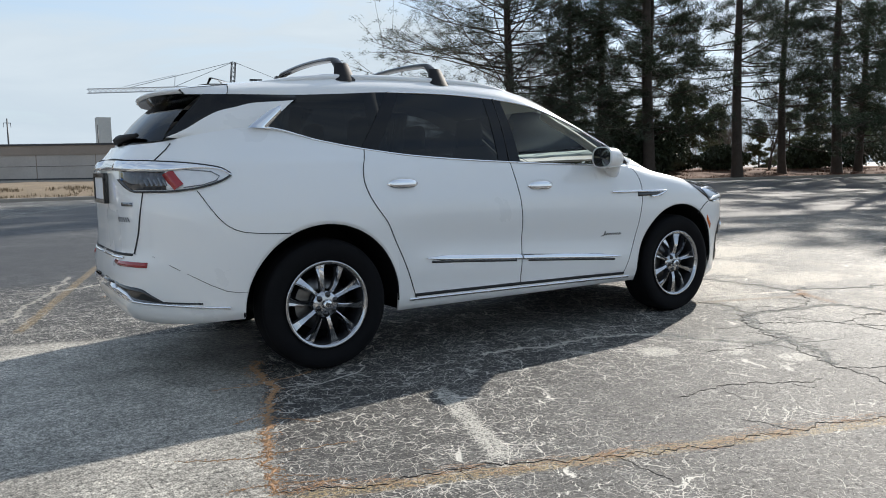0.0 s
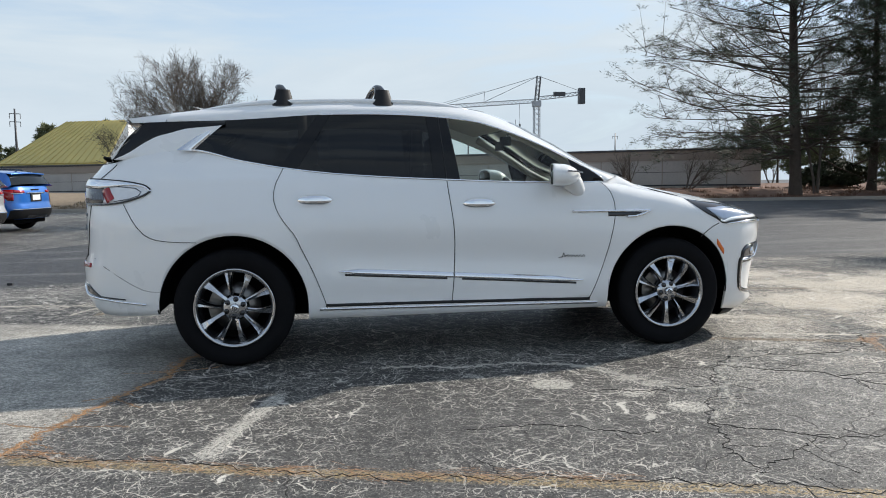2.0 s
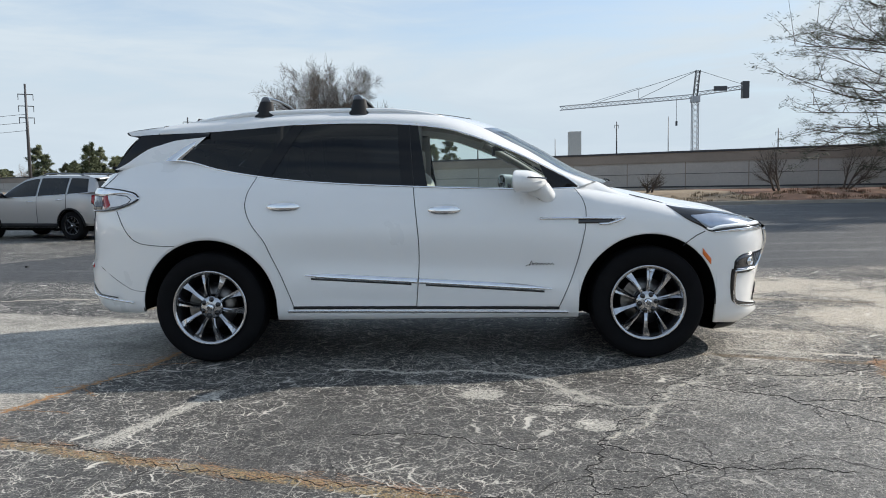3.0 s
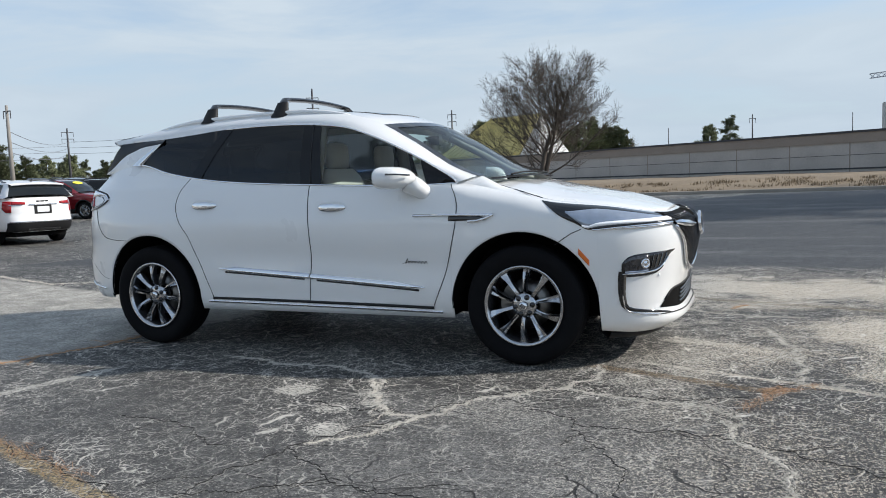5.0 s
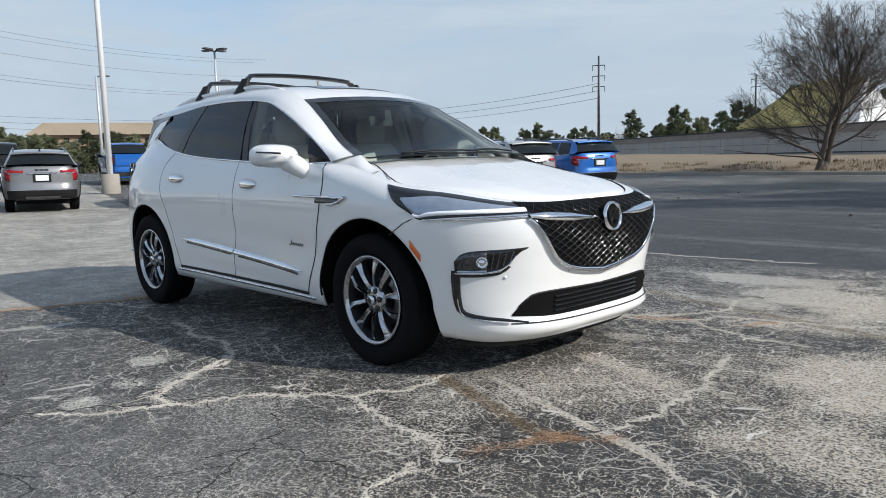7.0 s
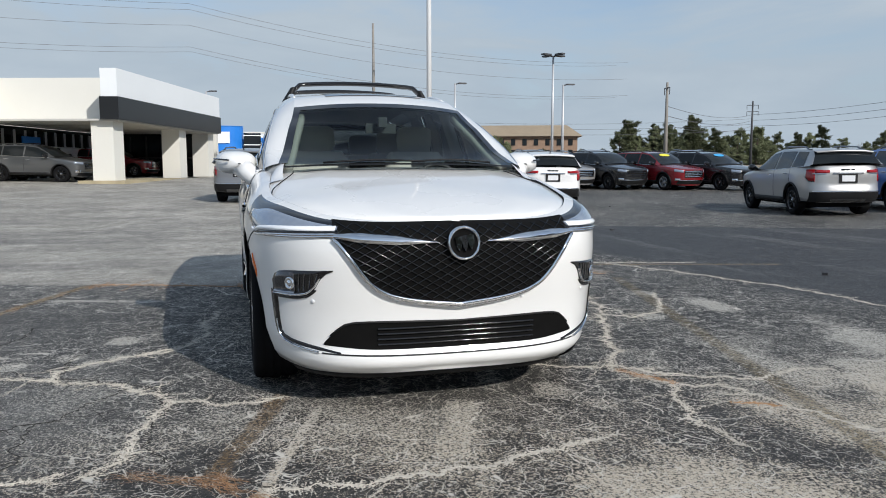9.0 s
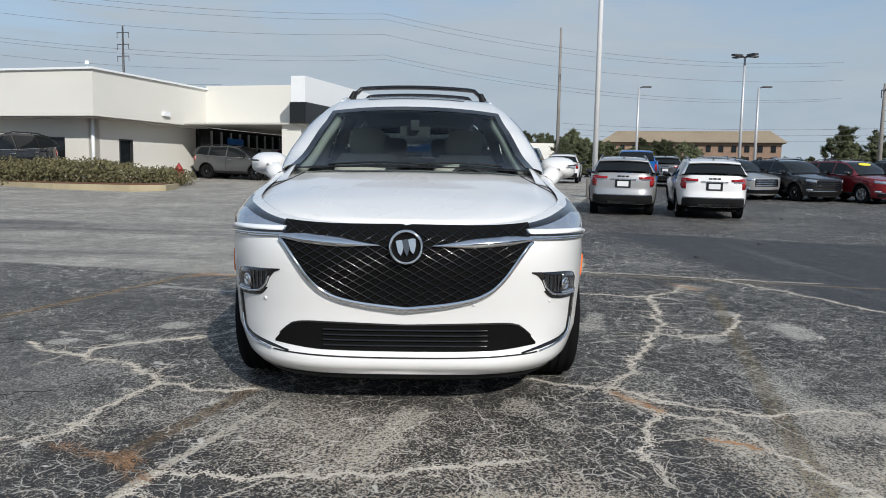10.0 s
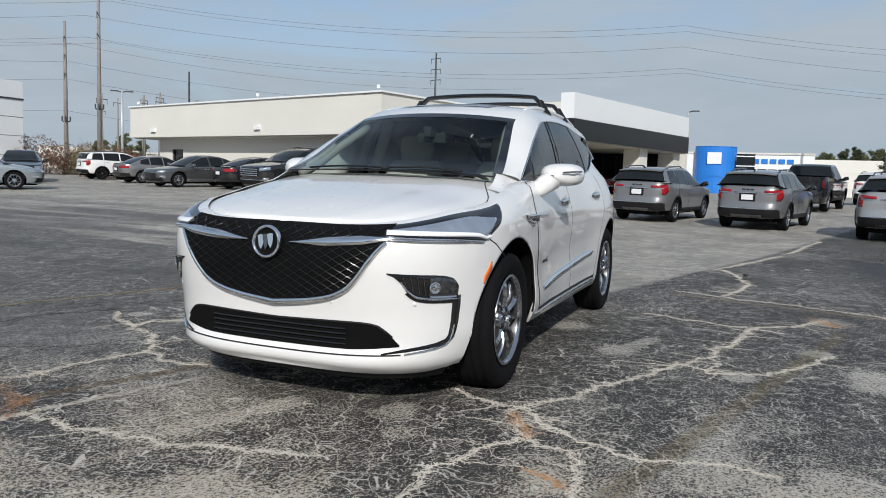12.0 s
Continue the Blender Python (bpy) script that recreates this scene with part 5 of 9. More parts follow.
def pine_mesh(seed, height, bare, reach, clumps, blades, blade=0.27, wide=0.018, limb=0.06):
    """Wood and needles of a loblolly pine."""
    rng = random.Random(seed)
    wood, leaf = Geo(), Geo()
    lean = Vector((rng.uniform(-0.03, 0.03), rng.uniform(-0.03, 0.03), 0))

    def trunk_at(z):
        return Vector((lean.x * z + 0.10 * math.sin(z * 0.35 + seed), lean.y * z + 0.08 * math.cos(z * 0.3 + seed), z))
    zs = span(-0.3, height, 18)
    r0 = 0.014 * height + 0.03
    wood.tube([trunk_at(z) for z in zs], [r0 * (1 - 0.86 * max(0, z) / height) + 0.02 + (0.08 if z < 0.2 else 0) for z in zs], 9, False)

    def clump(p, d):
        for _ in range(blades):
            n = (d * 0.7 + Vector((rng.gauss(0, 1), rng.gauss(0, 1), rng.gauss(0.15, 0.9)))).normalized()
            q = p + Vector((rng.gauss(0, 0.17), rng.gauss(0, 0.17), rng.gauss(0, 0.10)))
            s = n.orthogonal().normalized() * wide
            b = len(leaf.v)
            leaf.v += [q - s, q + s, q + n * blade * rng.uniform(0.7, 1.3)]
            leaf.f.append((b, b + 1, b + 2))
    n_br = clumps // 7
    for k in range(n_br):
        t = (k + rng.random()) / n_br
        z = height * (bare + (1 - bare) * t)
        length = reach * (1.0 - 0.72 * max(0.0, t - 0.15)) * rng.uniform(0.55, 1.15)
        az = rng.uniform(0, 6.283)
        up = -0.10 + 0.55 * t + rng.gauss(0, 0.12)
        d = Vector((math.cos(az), math.sin(az), up)).normalized()
        p = trunk_at(z)
        pts = [p]
        for i in range(5):
            d = (d + Vector((rng.gauss(0, 0.12), rng.gauss(0, 0.12), 0.05 + rng.gauss(0, 0.08)))).normalized()
            pts.append(pts[-1] + d * length / 5)
        lr = limb * (0.4 + 0.6 * (1 - t))
        wood.tube(pts, [lr * (1 - 0.15 * i) for i in range(6)], 4, False)
        for i in range(7):
            f = rng.uniform(0.4, 1.0)
            j = min(4, int(f * 5))
            base = pts[j].lerp(pts[j + 1], f * 5 - j)
            sd = (d * 0.6 + Vector((rng.gauss(0, 0.7), rng.gauss(0, 0.7), rng.gauss(0.2, 0.4)))).normalized()
            tip = base + sd * length * rng.uniform(0.12, 0.32)
            wood.tube([base, tip], [lr * 0.35, lr * 0.12], 3, False)
            clump(tip, sd)
            clump(base.lerp(tip, 0.55), sd)
    return wood, leaf


PINES = []
for i, (seed, h, bare, reach, cl, bl) in enumerate(((3, 19, 0.10, 5.6, 720, 32), (5, 21, 0.22, 4.8, 600, 32), (9, 18, 0.12, 4.6, 600, 32), (21, 20, 0.10, 8.2, 1750, 34))):
    w, l = pine_mesh(seed, h, bare, reach, cl, bl)
    PINES.append((w.mesh("trunk", M["bark"], True), l.mesh("needles", M["needle"])))


def pine(kind, x, y, z, turn, scale=1.0):
    t = thing("pine_tree", "tall dark loblolly pine with open crown on the straw bed", "tree", pose(x, y, z, 0, 0, turn) @ Matrix.Diagonal((scale, scale, scale, 1)), "pines by the lot")
    piece("trunk", PINES[kind][0], t)
    piece("crown", PINES[kind][1], t, "clumps of dark needles")


for kind, x, y, turn, sc in ((3, 23.9, 29.7, 20, 0.95), (2, 29.5, 31.0, 80, 0.85), (2, 31.5, 30.2, 200, 0.95), (1, 33.6, 28.2, 130, 1.15), (0, 34.9, 29.3, 250, 1.05), (1, 40.5, 26.6, 40, 1.05), (2, 47.5, 28.0, 310, 1.0), (1, 52.0, 26.5, 100, 1.1), (0, 56.5, 27.2, 170, 1.0), (1, 66.0, 27.0, 10, 1.1), (0, 39.4, 15.1, 70, 1.05), (2, 43.0, 12.0, 150, 1.2), (0, 48.5, 14.5, 240, 1.1), (1, 55.0, 12.0, 20, 1.1), (0, 62.0, 14.0, 120, 1.1)):
    pine(kind, x, y, bank(x, y), turn, sc)

# a slim bare tree among the pines, with the shrubs beneath
slim = thing("bare_tree", "slender leafless tree among the pines", "tree", pose(25.4, 30.0, bank(25.4, 30.0)))
piece("crown", bare_tree_mesh(33, 12, 0.6, 4, 0.10, 2).mesh("crown", M["twig"], True), slim)
slim2 = thing("bare_tree", "slender leafless tree among the pines", "tree", pose(49.0, 30.0, bank(49, 30)))
piece("crown", bare_tree_mesh(35, 10, 0.7, 4, 0.09, 2).mesh("crown", M["twig"], True), slim2)
for i, (x, y, w, h) in enumerate(((33.0, 30.0, 2.6, 2.2), (36.0, 29.5, 2.4, 2.6), (38.5, 31.5, 2.2, 1.7), (45.5, 31.5, 2.2, 1.4), (29.0, 33.5, 2.0, 1.2), (54, 30, 2.4, 1.6), (41.5, 33.0, 2.6, 1.2), (58.5, 32.0, 3.2, 1.8), (63.5, 32.0, 3.4, 2.0), (69.0, 30.0, 3.4, 2.2))):
    z = bank(x, y)
    leafy("evergreen_shrub", "dense dark evergreen shrub under the pines", [(x + dx, y + dy, z + h * f, w * 0.6, w * 0.6, h * 0.5) for dx, dy, f in ((0, 0, 0.9), (-0.8, 0.2, 0.55), (0.9, -0.2, 0.6), (0.2, 0.6, 0.4))], M["needle"], 4200, 0.16, 60 + i, "shrub")
# toppled branches at the wall's right end
for i, (x, y) in enumerate(((16.5, 33.5), (20.5, 34.5), (10.0, 34.0))):
    b = thing("brush_pile", "tangle of bare fallen branches against the wall", "branches", pose(x, y, bank(x, y), 20, 25 * (1 if i % 2 else -1), 40 * i))
    piece("branch_tangle", bare_tree_mesh(70 + i, 3.4 if i < 2 else 1.8, 1.2, 3, 0.08, 3).mesh("branch_tangle", M["twig"], True), b)


# far woods
FAR = []
for i, (seed, h, bare, reach, cl, bl) in enumerate(((13, 10, 0.30, 2.9, 330, 11), (15, 11, 0.34, 2.5, 280, 11), (17, 9, 0.08, 3.0, 330, 11))):
    w, l = pine_mesh(seed, h, bare, reach, cl, bl, 0.5, 0.07, 0.07)
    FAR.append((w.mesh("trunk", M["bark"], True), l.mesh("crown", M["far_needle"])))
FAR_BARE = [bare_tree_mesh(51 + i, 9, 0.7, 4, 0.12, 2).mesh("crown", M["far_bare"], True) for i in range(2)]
rng = random.Random(77)


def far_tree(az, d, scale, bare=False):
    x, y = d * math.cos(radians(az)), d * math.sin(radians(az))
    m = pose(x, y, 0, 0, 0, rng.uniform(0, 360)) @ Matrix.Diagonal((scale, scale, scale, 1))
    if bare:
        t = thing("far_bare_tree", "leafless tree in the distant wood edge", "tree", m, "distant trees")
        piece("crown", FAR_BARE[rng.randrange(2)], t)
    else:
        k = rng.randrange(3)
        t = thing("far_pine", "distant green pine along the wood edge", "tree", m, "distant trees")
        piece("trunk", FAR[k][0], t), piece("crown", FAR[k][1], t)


az = 97.0
while az < 176:
    d = 118 + 26 * math.sin(az * 0.11) + rng.uniform(-8, 14)
    dense = 1.0 if not 150 < az < 166 else 0.45
    far_tree(az, d, rng.uniform(0.42, 0.72) * dense * (1.15 if 100 < az < 124 else 1.0), rng.random() < 0.25)
    az += rng.uniform(0.24, 0.46)
for az, d, s in ((147.5, 102, 0.56), (146.4, 106, 0.62), (149.5, 105, 0.54), (143.0, 108, 0.56), (140.2, 110, 0.62), (144.6, 112, 0.62), (141.5, 106, 0.52), (168.5, 98, 0.55), (170.2, 94, 0.52), (172.0, 102, 0.58), (174.0, 98, 0.55)):
    far_tree(az, d, s)
for k in range(34):
    far_tree(158.5 + 11 * k / 33 + rng.uniform(-0.3, 0.3), rng.uniform(64, 76), rng.uniform(0.28, 0.42), rng.random() < 0.12)
for az, d, s, b in ((92.5, 170, 1.0, 0), (91.2, 175, 1.1, 0), (89.8, 180, 0.9, 1), (88.9, 175, 0.7, 1), (76.5, 150, 0.55, 0), (74.5, 155, 0.6, 0), (57, 130, 1.0, 1), (58.5, 140, 0.6, 0)):
    far_tree(az, d, s, bool(b))
for k in range(40):
    a = 18 + 42 * k / 39 + rng.uniform(-0.4, 0.4)
    far_tree(a, rng.uniform(85, 115), rng.uniform(0.6, 1.1), rng.random() < 0.4)
for k in range(16):
    a = -143 + 14 * k / 15
    far_tree(a, rng.uniform(95, 140), rng.uniform(0.4, 0.7), rng.random() < 0.6)
for i, (x, y, w, h) in enumerate(((-29.5, -33.5, 1.6, 1.0), (-31.5, -35.5, 1.8, 1.2), (-27.6, -33.2, 1.2, 0.7))):
    leafy("bare_shrub", "reddish bare winter shrub on the roadside bed", [(x, y, 0.5 + h * 0.6, w, w, h)], M["shrub"], 2600, 0.06, 90 + i, "shrub")

for i, (x, y, w, h, mat) in enumerate(((-33.0, -42.5, 2.4, 1.5, "shrub"), (-34.5, -40.5, 2.2, 1.3, "hedge"), (-30.5, -42.0, 2.0, 1.8, "shrub"), (-29.5, -43.5, 1.6, 2.2, "needle"), (-36.5, -43.0, 2.6, 1.6, "hedge"), (-40.0, -46.0, 3.0, 1.8, "shrub"))):
    leafy("bare_shrub", "brown winter scrub on the roadside bank", [(x, y, 0.6 + h * 0.5, w, w, h), (x + 0.8, y - 0.5, 0.5 + h * 0.4, w * 0.7, w * 0.8, h * 0.7)], M[mat], 3000, 0.07, 140 + i, "shrub")
for i, (px, d, h) in enumerate(((-137.2, 78, 7.5), (-136.0, 92, 8.5), (-138.6, 105, 9.0), (-134.4, 100, 9.0), (-133.4, 84, 8.0), (-139.6, 90, 8.5))):
    utility_pole(5.7 + d * math.cos(radians(px)), 2.2 + d * math.sin(radians(px)), h, "weathered wooden utility pole beside the far road", ((h * 0.93, 0.7),), 0.10)
for k in range(26):
    far_tree(-141 + 9.5 * k / 25 + rng.uniform(-0.2, 0.2), rng.uniform(120, 175), rng.uniform(0.35, 0.6), rng.random() < 0.7)

# ---------------------------------------------------------------- vehicles: one lofted shape for all
class Shape:
    """A car body: x ahead, y to its left, z up, wheels' middle at x = 0. Side is 1 for the left, -1 for the right."""

    def __init__(self, nose, tail, width, pinch, belt, top, rail, rail_y, hood, wheels, arch, sill=0.30, n=(3.8, 3.6), m=(2.2, 1.7), x0=(1.5, -1.5), tail_top=1.36,
                 crown=0.06, round_top=0.11, belt_in=0.0, cowl=1.15):
        self.nose, self.tail, self.width, self.pinch = curve(nose), curve(tail), curve(width), pinch
        self.belt, self.top, self.rail, self.rail_y, self.hood = curve(belt), curve(top), curve(rail), curve(rail_y), curve(hood)
        self.wheels, self.arch, self.sill, self.n, self.m, self.x0 = wheels, arch, sill, n, m, x0
        self.tail_top, self.crown, self.round_top, self.cowl = tail_top, crown, round_top, cowl
        self.a_ref = (self.nose(0.6) - x0[0], x0[1] - self.tail(0.6))
        self.groove = 0.0

    def hood_z(self, x, y):
        return self.hood(x) - self.crown * (1 - 0.55 * ease(1.7, 2.3, x)) * min(1.2, abs(y) / 0.88) ** 2

    def inset(self, u, z):
        d = self.top_z(u, z) - z
        r = self.round_top * (ease(0.85, 1.25, u) if u < 1.5 else 1.0)
        if r < 0.005 or d >= r:
            return 0.0
        return r * 0.9 * (1 - math.sqrt(max(0.0, 1 - ((r - max(d, 0)) / r) ** 2)))

    def x_of(self, u, z):
        """u runs along the outline: an x between the corners, then x0 + fraction beyond the wheels' line."""
        for k, s in ((0, 1), (1, -1)):
            over = (u - self.x0[k]) * s
            if over > 0:
                full = (self.nose(z) - self.x0[0]) if k == 0 else (self.x0[1] - self.tail(z))
                t = min(1.0, over / self.a_ref[k])
                return self.x0[k] + s * t * (self.a_ref[k] + (full - self.a_ref[k]) * ease(0.45, 1.0, t)), min(1.0, t * (self.a_ref[k] + (full - self.a_ref[k]) * ease(0.45, 1.0, t)) / full), k
        return u, 0.0, 0

    def half(self, x, z):
        w = self.width(z)
        flank = math.exp(-((x - 0.02) / 1.08) ** 8)
        hollow = math.exp(-((z - 0.70 + 0.04 * x) / 0.10) ** 2) - 0.55 * math.exp(-((z - 0.50 + 0.04 * x) / 0.075) ** 2)
        return w - self.pinch * math.exp(-((x + 0.1) / 0.95) ** 4) * ease(0.25, 0.45, z) - self.groove * flank * hollow

    def flat(self, u, z, ins=0.0):
        x, t, k = self.x_of(u, z)
        w = self.half(x, z) - ins
        y = w * max(0.0, 1 - t ** self.m[k]) ** (1 / self.n[k])
        if ins and t > 0:
            x -= (1 if k == 0 else -1) * ins * t
        return x, y

    def top_z(self, u, z=1.0):
        if u > self.cowl + 0.25:
            x, y = self.flat(u, 0.95, 0.06)
            return self.hood_z(x, y)
        if u > self.cowl - 0.15:
            f = ease(self.cowl - 0.15, self.cowl + 0.25, u)
            x, y = self.flat(u, 0.95, 0.06)
            return self.top(u) * (1 - f) + self.hood_z(x, y) * f
        return self.top(u)

    def at(self, u, z, off=0.0, side=-1):
        x, y = self.flat(u, z, self.inset(u, z))
        if off:
            e = 0.004
            xa, ya = self.flat(u - e, z, self.inset(u - e, z))
            xb, yb = self.flat(u + e, z, self.inset(u + e, z))
            dx, dy = xb - xa, yb - ya
            n = math.hypot(dx, dy) or 1.0
            x, y = x - dy / n * off, y + dx / n * off
            if y < 0:
                y = 0.0
        return Vector((x, side * y, z))

    def u_of_y(self, y, z, front=True):
        """The outline place on the nose or tail at the half-width y."""
        k = 0 if front else 1
        lo, hi = self.x0[k], self.x0[k] + (1 if front else -1) * self.a_ref[k]
        for _ in range(40):
            mid = (lo + hi) / 2
            if self.flat(mid, z, self.inset(mid, z))[1] > y:
                lo = mid
            else:
                hi = mid
        return (lo + hi) / 2

    def bottom(self, u, floor):
        x = self.x_of(u, 0.6)[0]
        for c in self.wheels:
            d = abs(x - c[0])
            if d < self.arch:
                return max(floor, c[1] + math.sqrt(max(0.0, self.arch ** 2 - d * d)))
        return floor

    def columns(self, fine=1.0):
        us = set()
        a, b = self.x0[1] - self.a_ref[1], self.x0[0] + self.a_ref[0]
        n = int(26 * fine)
        for i in range(n + 1):
            s = math.sin(i / n * math.pi / 2)
            us.add(self.x0[0] + self.a_ref[0] * (1 - (1 - s) ** 1.0)), us.add(self.x0[1] - self.a_ref[1] * s)
        for c in self.wheels:
            k = int(30 * fine)
            for i in range(k + 1):
                us.add(c[0] - self.arch * math.cos(math.pi * i / k))
            us.add(c[0] - self.arch - 0.002), us.add(c[0] + self.arch + 0.002)
        for x in span(self.x0[1], self.x0[0], int(36 * fine)):
            us.add(x)
        out = []
        for u in sorted(us):
            if not out or u - out[-1] > 0.0015:
                out.append(u)
        return out

    def shell(self, name, mat, fine=1.0, rows=22):
        """The lower body, both sides in one mesh."""
        g, us = Geo(), self.columns(fine)
        for side in (-1, 1):
            cols = []
            for u in us:
                zt, x = self.top_z(u), self.x_of(u, 0.6)[0]
                zb = self.bottom(u, self.floor(x))
                col = []
                for i in range(rows):
                    f = i / (rows - 1)
                    f = f * 0.55 + 0.45 * math.sin(f * math.pi / 2)
                    col.append(self.at(u, zb + (zt - zb) * f, 0, side))
                lip = col[0].copy()
                lip.y -= side * 0.014
                lip.z -= 0.002
                cols.append([lip] + col)
            g.grid(cols, flip=(side == -1))
        return g.mesh(name, mat, True)

    def floor(self, x):
        if x > self.wheels[1][0] + 0.3:
            return 0.205 + 0.03 * ease(2.3, 1.95, x)
        if x < self.wheels[0][0] - 0.3:
            return 0.36 - 0.02 * ease(-1.95, -2.4, x)
        return self.sill

    def patch(self, name, mat, lower, upper, us, vs=6, off=0.005, side=-1, rim=True, smooth=True):
        """A raised sheet on the body between two heights given along u."""
        rows = []
        for u in us:
            a, b = lower(u), upper(u)
            col = [self.at(u, a + (b - a) * i / (vs - 1), off, side) for i in range(vs)]
            if rim:
                col = [self.at(u, a, -0.004, side)] + col + [self.at(u, b, -0.004, side)]
            rows.append(col)
        if rim:
            rows = [[self.at(us[0], p.z, -0.004, side) for p in rows[0]]] + rows + [[self.at(us[-1], p.z, -0.004, side) for p in rows[-1]]]
        return Geo().grid(rows, flip=(side == -1)).mesh(name, mat, smooth)

    def ribbon(self, name, mat, pts, wide=0.006, off=0.002, side=-1, high=0.0):
        """A narrow strip along (u, z) points laid on the body."""
        rows = []
        n = len(pts)
        for i, (u, z) in enumerate(pts):
            ua, za = pts[max(i - 1, 0)]
            ub, zb = pts[min(i + 1, n - 1)]
            du, dz = ub - ua, zb - za
            k = math.hypot(du, dz) or 1.0
            w = wide[i] if isinstance(wide, list) else wide
            nu, nz = -dz / k * w / 2, du / k * w / 2
            rows.append([self.at(u - nu, z - nz, -0.002, side), self.at(u - nu, z - nz, off, side), self.at(u, z, off + high, side), self.at(u + nu, z + nz, off, side), self.at(u + nu, z + nz, -0.002, side)])
        return Geo().grid(rows, flip=(side == 1)).mesh(name, mat, True)

    # the glasshouse
    def belt_p(self, x, side=-1):
        z = self.belt(x)
        return Vector((x, side * (self.half(x, z) - self.inset(x, z) - 0.012), z))

    def rail_p(self, x, side=-1):
        return Vector((x, side * self.rail_y(x), self.rail(x)))

    def over(self, x, q, bow=0.0, lift=0.0):
        """The roof and windscreen: q from -1 (right) to 1 (left)."""
        c = 1 - abs(q) ** 2.2
        return Vector((x + bow * (1 - q * q), q * self.rail_y(x), self.rail(x) + lift * c))


def between(A, B, a0, a1, b0, b1, n=16, k=5, bulge=0.0, off=0.0, side=-1):
    """Rows of points from the line A over a0..a1 to the line B over b0..b1."""
    rows = []
    for i in range(n):
        s = i / (n - 1)
        p, q = A(a0 + (a1 - a0) * s), B(b0 + (b1 - b0) * s)
        rows.append([p.lerp(q, j / (k - 1)) + Vector((0, side * (bulge * math.sin(math.pi * j / (k - 1)) + off), off * 0.4)) for j in range(k)])
    return rows


def sheet(name, mat, rows, side=-1, smooth=True):
    return Geo().grid(rows, flip=(side == -1)).mesh(name, mat, smooth)


def tube_along(name, mat, pts, r, sides=6):
    return Geo().tube(pts, r, sides).mesh(name, mat, True)


# ---------------------------------------------------------------- wheels
def tyre_mesh(R, w, rim):
    g = Geo()
    h = w / 2
    prof = [(rim - 0.012, -h * 0.72), (rim + 0.012, -h * 0.86), (rim + (R - rim) * 0.45, -h * 1.0), (R - 0.035, -h * 0.97), (R - 0.012, -h * 0.86)]
    for k, y in enumerate((-0.60, -0.52, -0.50, -0.22, -0.20, -0.14, -0.12, 0.12, 0.14, 0.20, 0.22, 0.50, 0.52, 0.60)):
        prof.append((R - (0.008 if k % 4 in (1, 2) else 0.0) - 0.006 * abs(y) ** 2, h * y))
    prof += [(R - 0.012, h * 0.86), (R - 0.035, h * 0.97), (rim + (R - rim) * 0.45, h), (rim + 0.012, h * 0.86), (rim - 0.012, h * 0.72)]
    g.lathe(prof, 64)
    return g.mesh("tyre", M["tyre"], True)


def rim_mesh(R, w, mat=None):
    """Ten-spoke alloy: barrel, lip, spokes in twisted pairs, hub. The outer face looks to -y."""
    g = Geo()
    f = -w / 2
    g.lathe([(R, f + 0.012), (R + 0.004, f + 0.002), (R - 0.004, f - 0.002), (R - 0.016, f + 0.003), (R - 0.024, f + 0.02), (R - 0.03, f + 0.06), (R - 0.035, -f - 0.02), (R, -f - 0.012)], 64)
    g.lathe([(0.002, f + 0.018), (0.05, f + 0.018), (0.078, f + 0.028), (0.09, f + 0.055), (0.09, f + 0.09)], 32)
    me = g.mesh("rim", mat or M["alloy"], True)
    me.materials.append(M["pocket"])
    me.polygons.foreach_set("material_index", [1 if 256 <= i < 448 or i >= 544 else 0 for i in range(len(me.polygons))])
    return me


def spoke_meshes(R, w, mat=None):
    """A left and a right spoke of the twisted pairs."""
    out = []
    f = -w / 2
    for i in range(2):
        g = Geo()
        pair = 1 if i % 2 else -1
        a0 = 0.0
        rows = []
        for j in range(9):
            t = j / 8
            r = 0.062 + (R - 0.02 - 0.062) * t
            a = a0 + pair * (0.045 * (1 - t) - 0.050 * t * t)
            wd = (0.013 + 0.016 * t * t - 0.004 * math.sin(math.pi * t)) * (1 + 0.1 * pair * t)
            y = f + 0.030 - 0.016 * math.sin(math.pi * min(1, t * 1.1)) - 0.012 * t
            c, s = math.cos(a), math.sin(a)
            def pt(side, dy, rr=r, c=c, s=s, y=y):
                return (rr * c - side * s, y + dy, rr * s + side * c)
            rows.append([pt(-wd, 0.05), pt(-wd, 0.010), pt(-wd * 0.65 * pair, -0.002), pt(wd * 0.35 * pair, 0.010 + 0.010 * t), pt(wd, 0.016), pt(wd, 0.05)])
        g.grid(rows)
        me = g.mesh("spoke", mat or M["alloy"], False)
        me.materials.append(M["pocket"])
        me.polygons.foreach_set("material_index", [1 if q % 5 in (0, 4) else 0 for q in range(len(me.polygons))])
        out.append(me)
    return out


def lug_mesh():
    return Geo().lathe([(0.0, -0.008), (0.008, -0.008), (0.010, -0.004), (0.017, -0.003), (0.018, 0.0), (0.018, 0.03)], 12).mesh("lug_nut", M["black_gloss"], True)


WHEEL_CACHE = {}


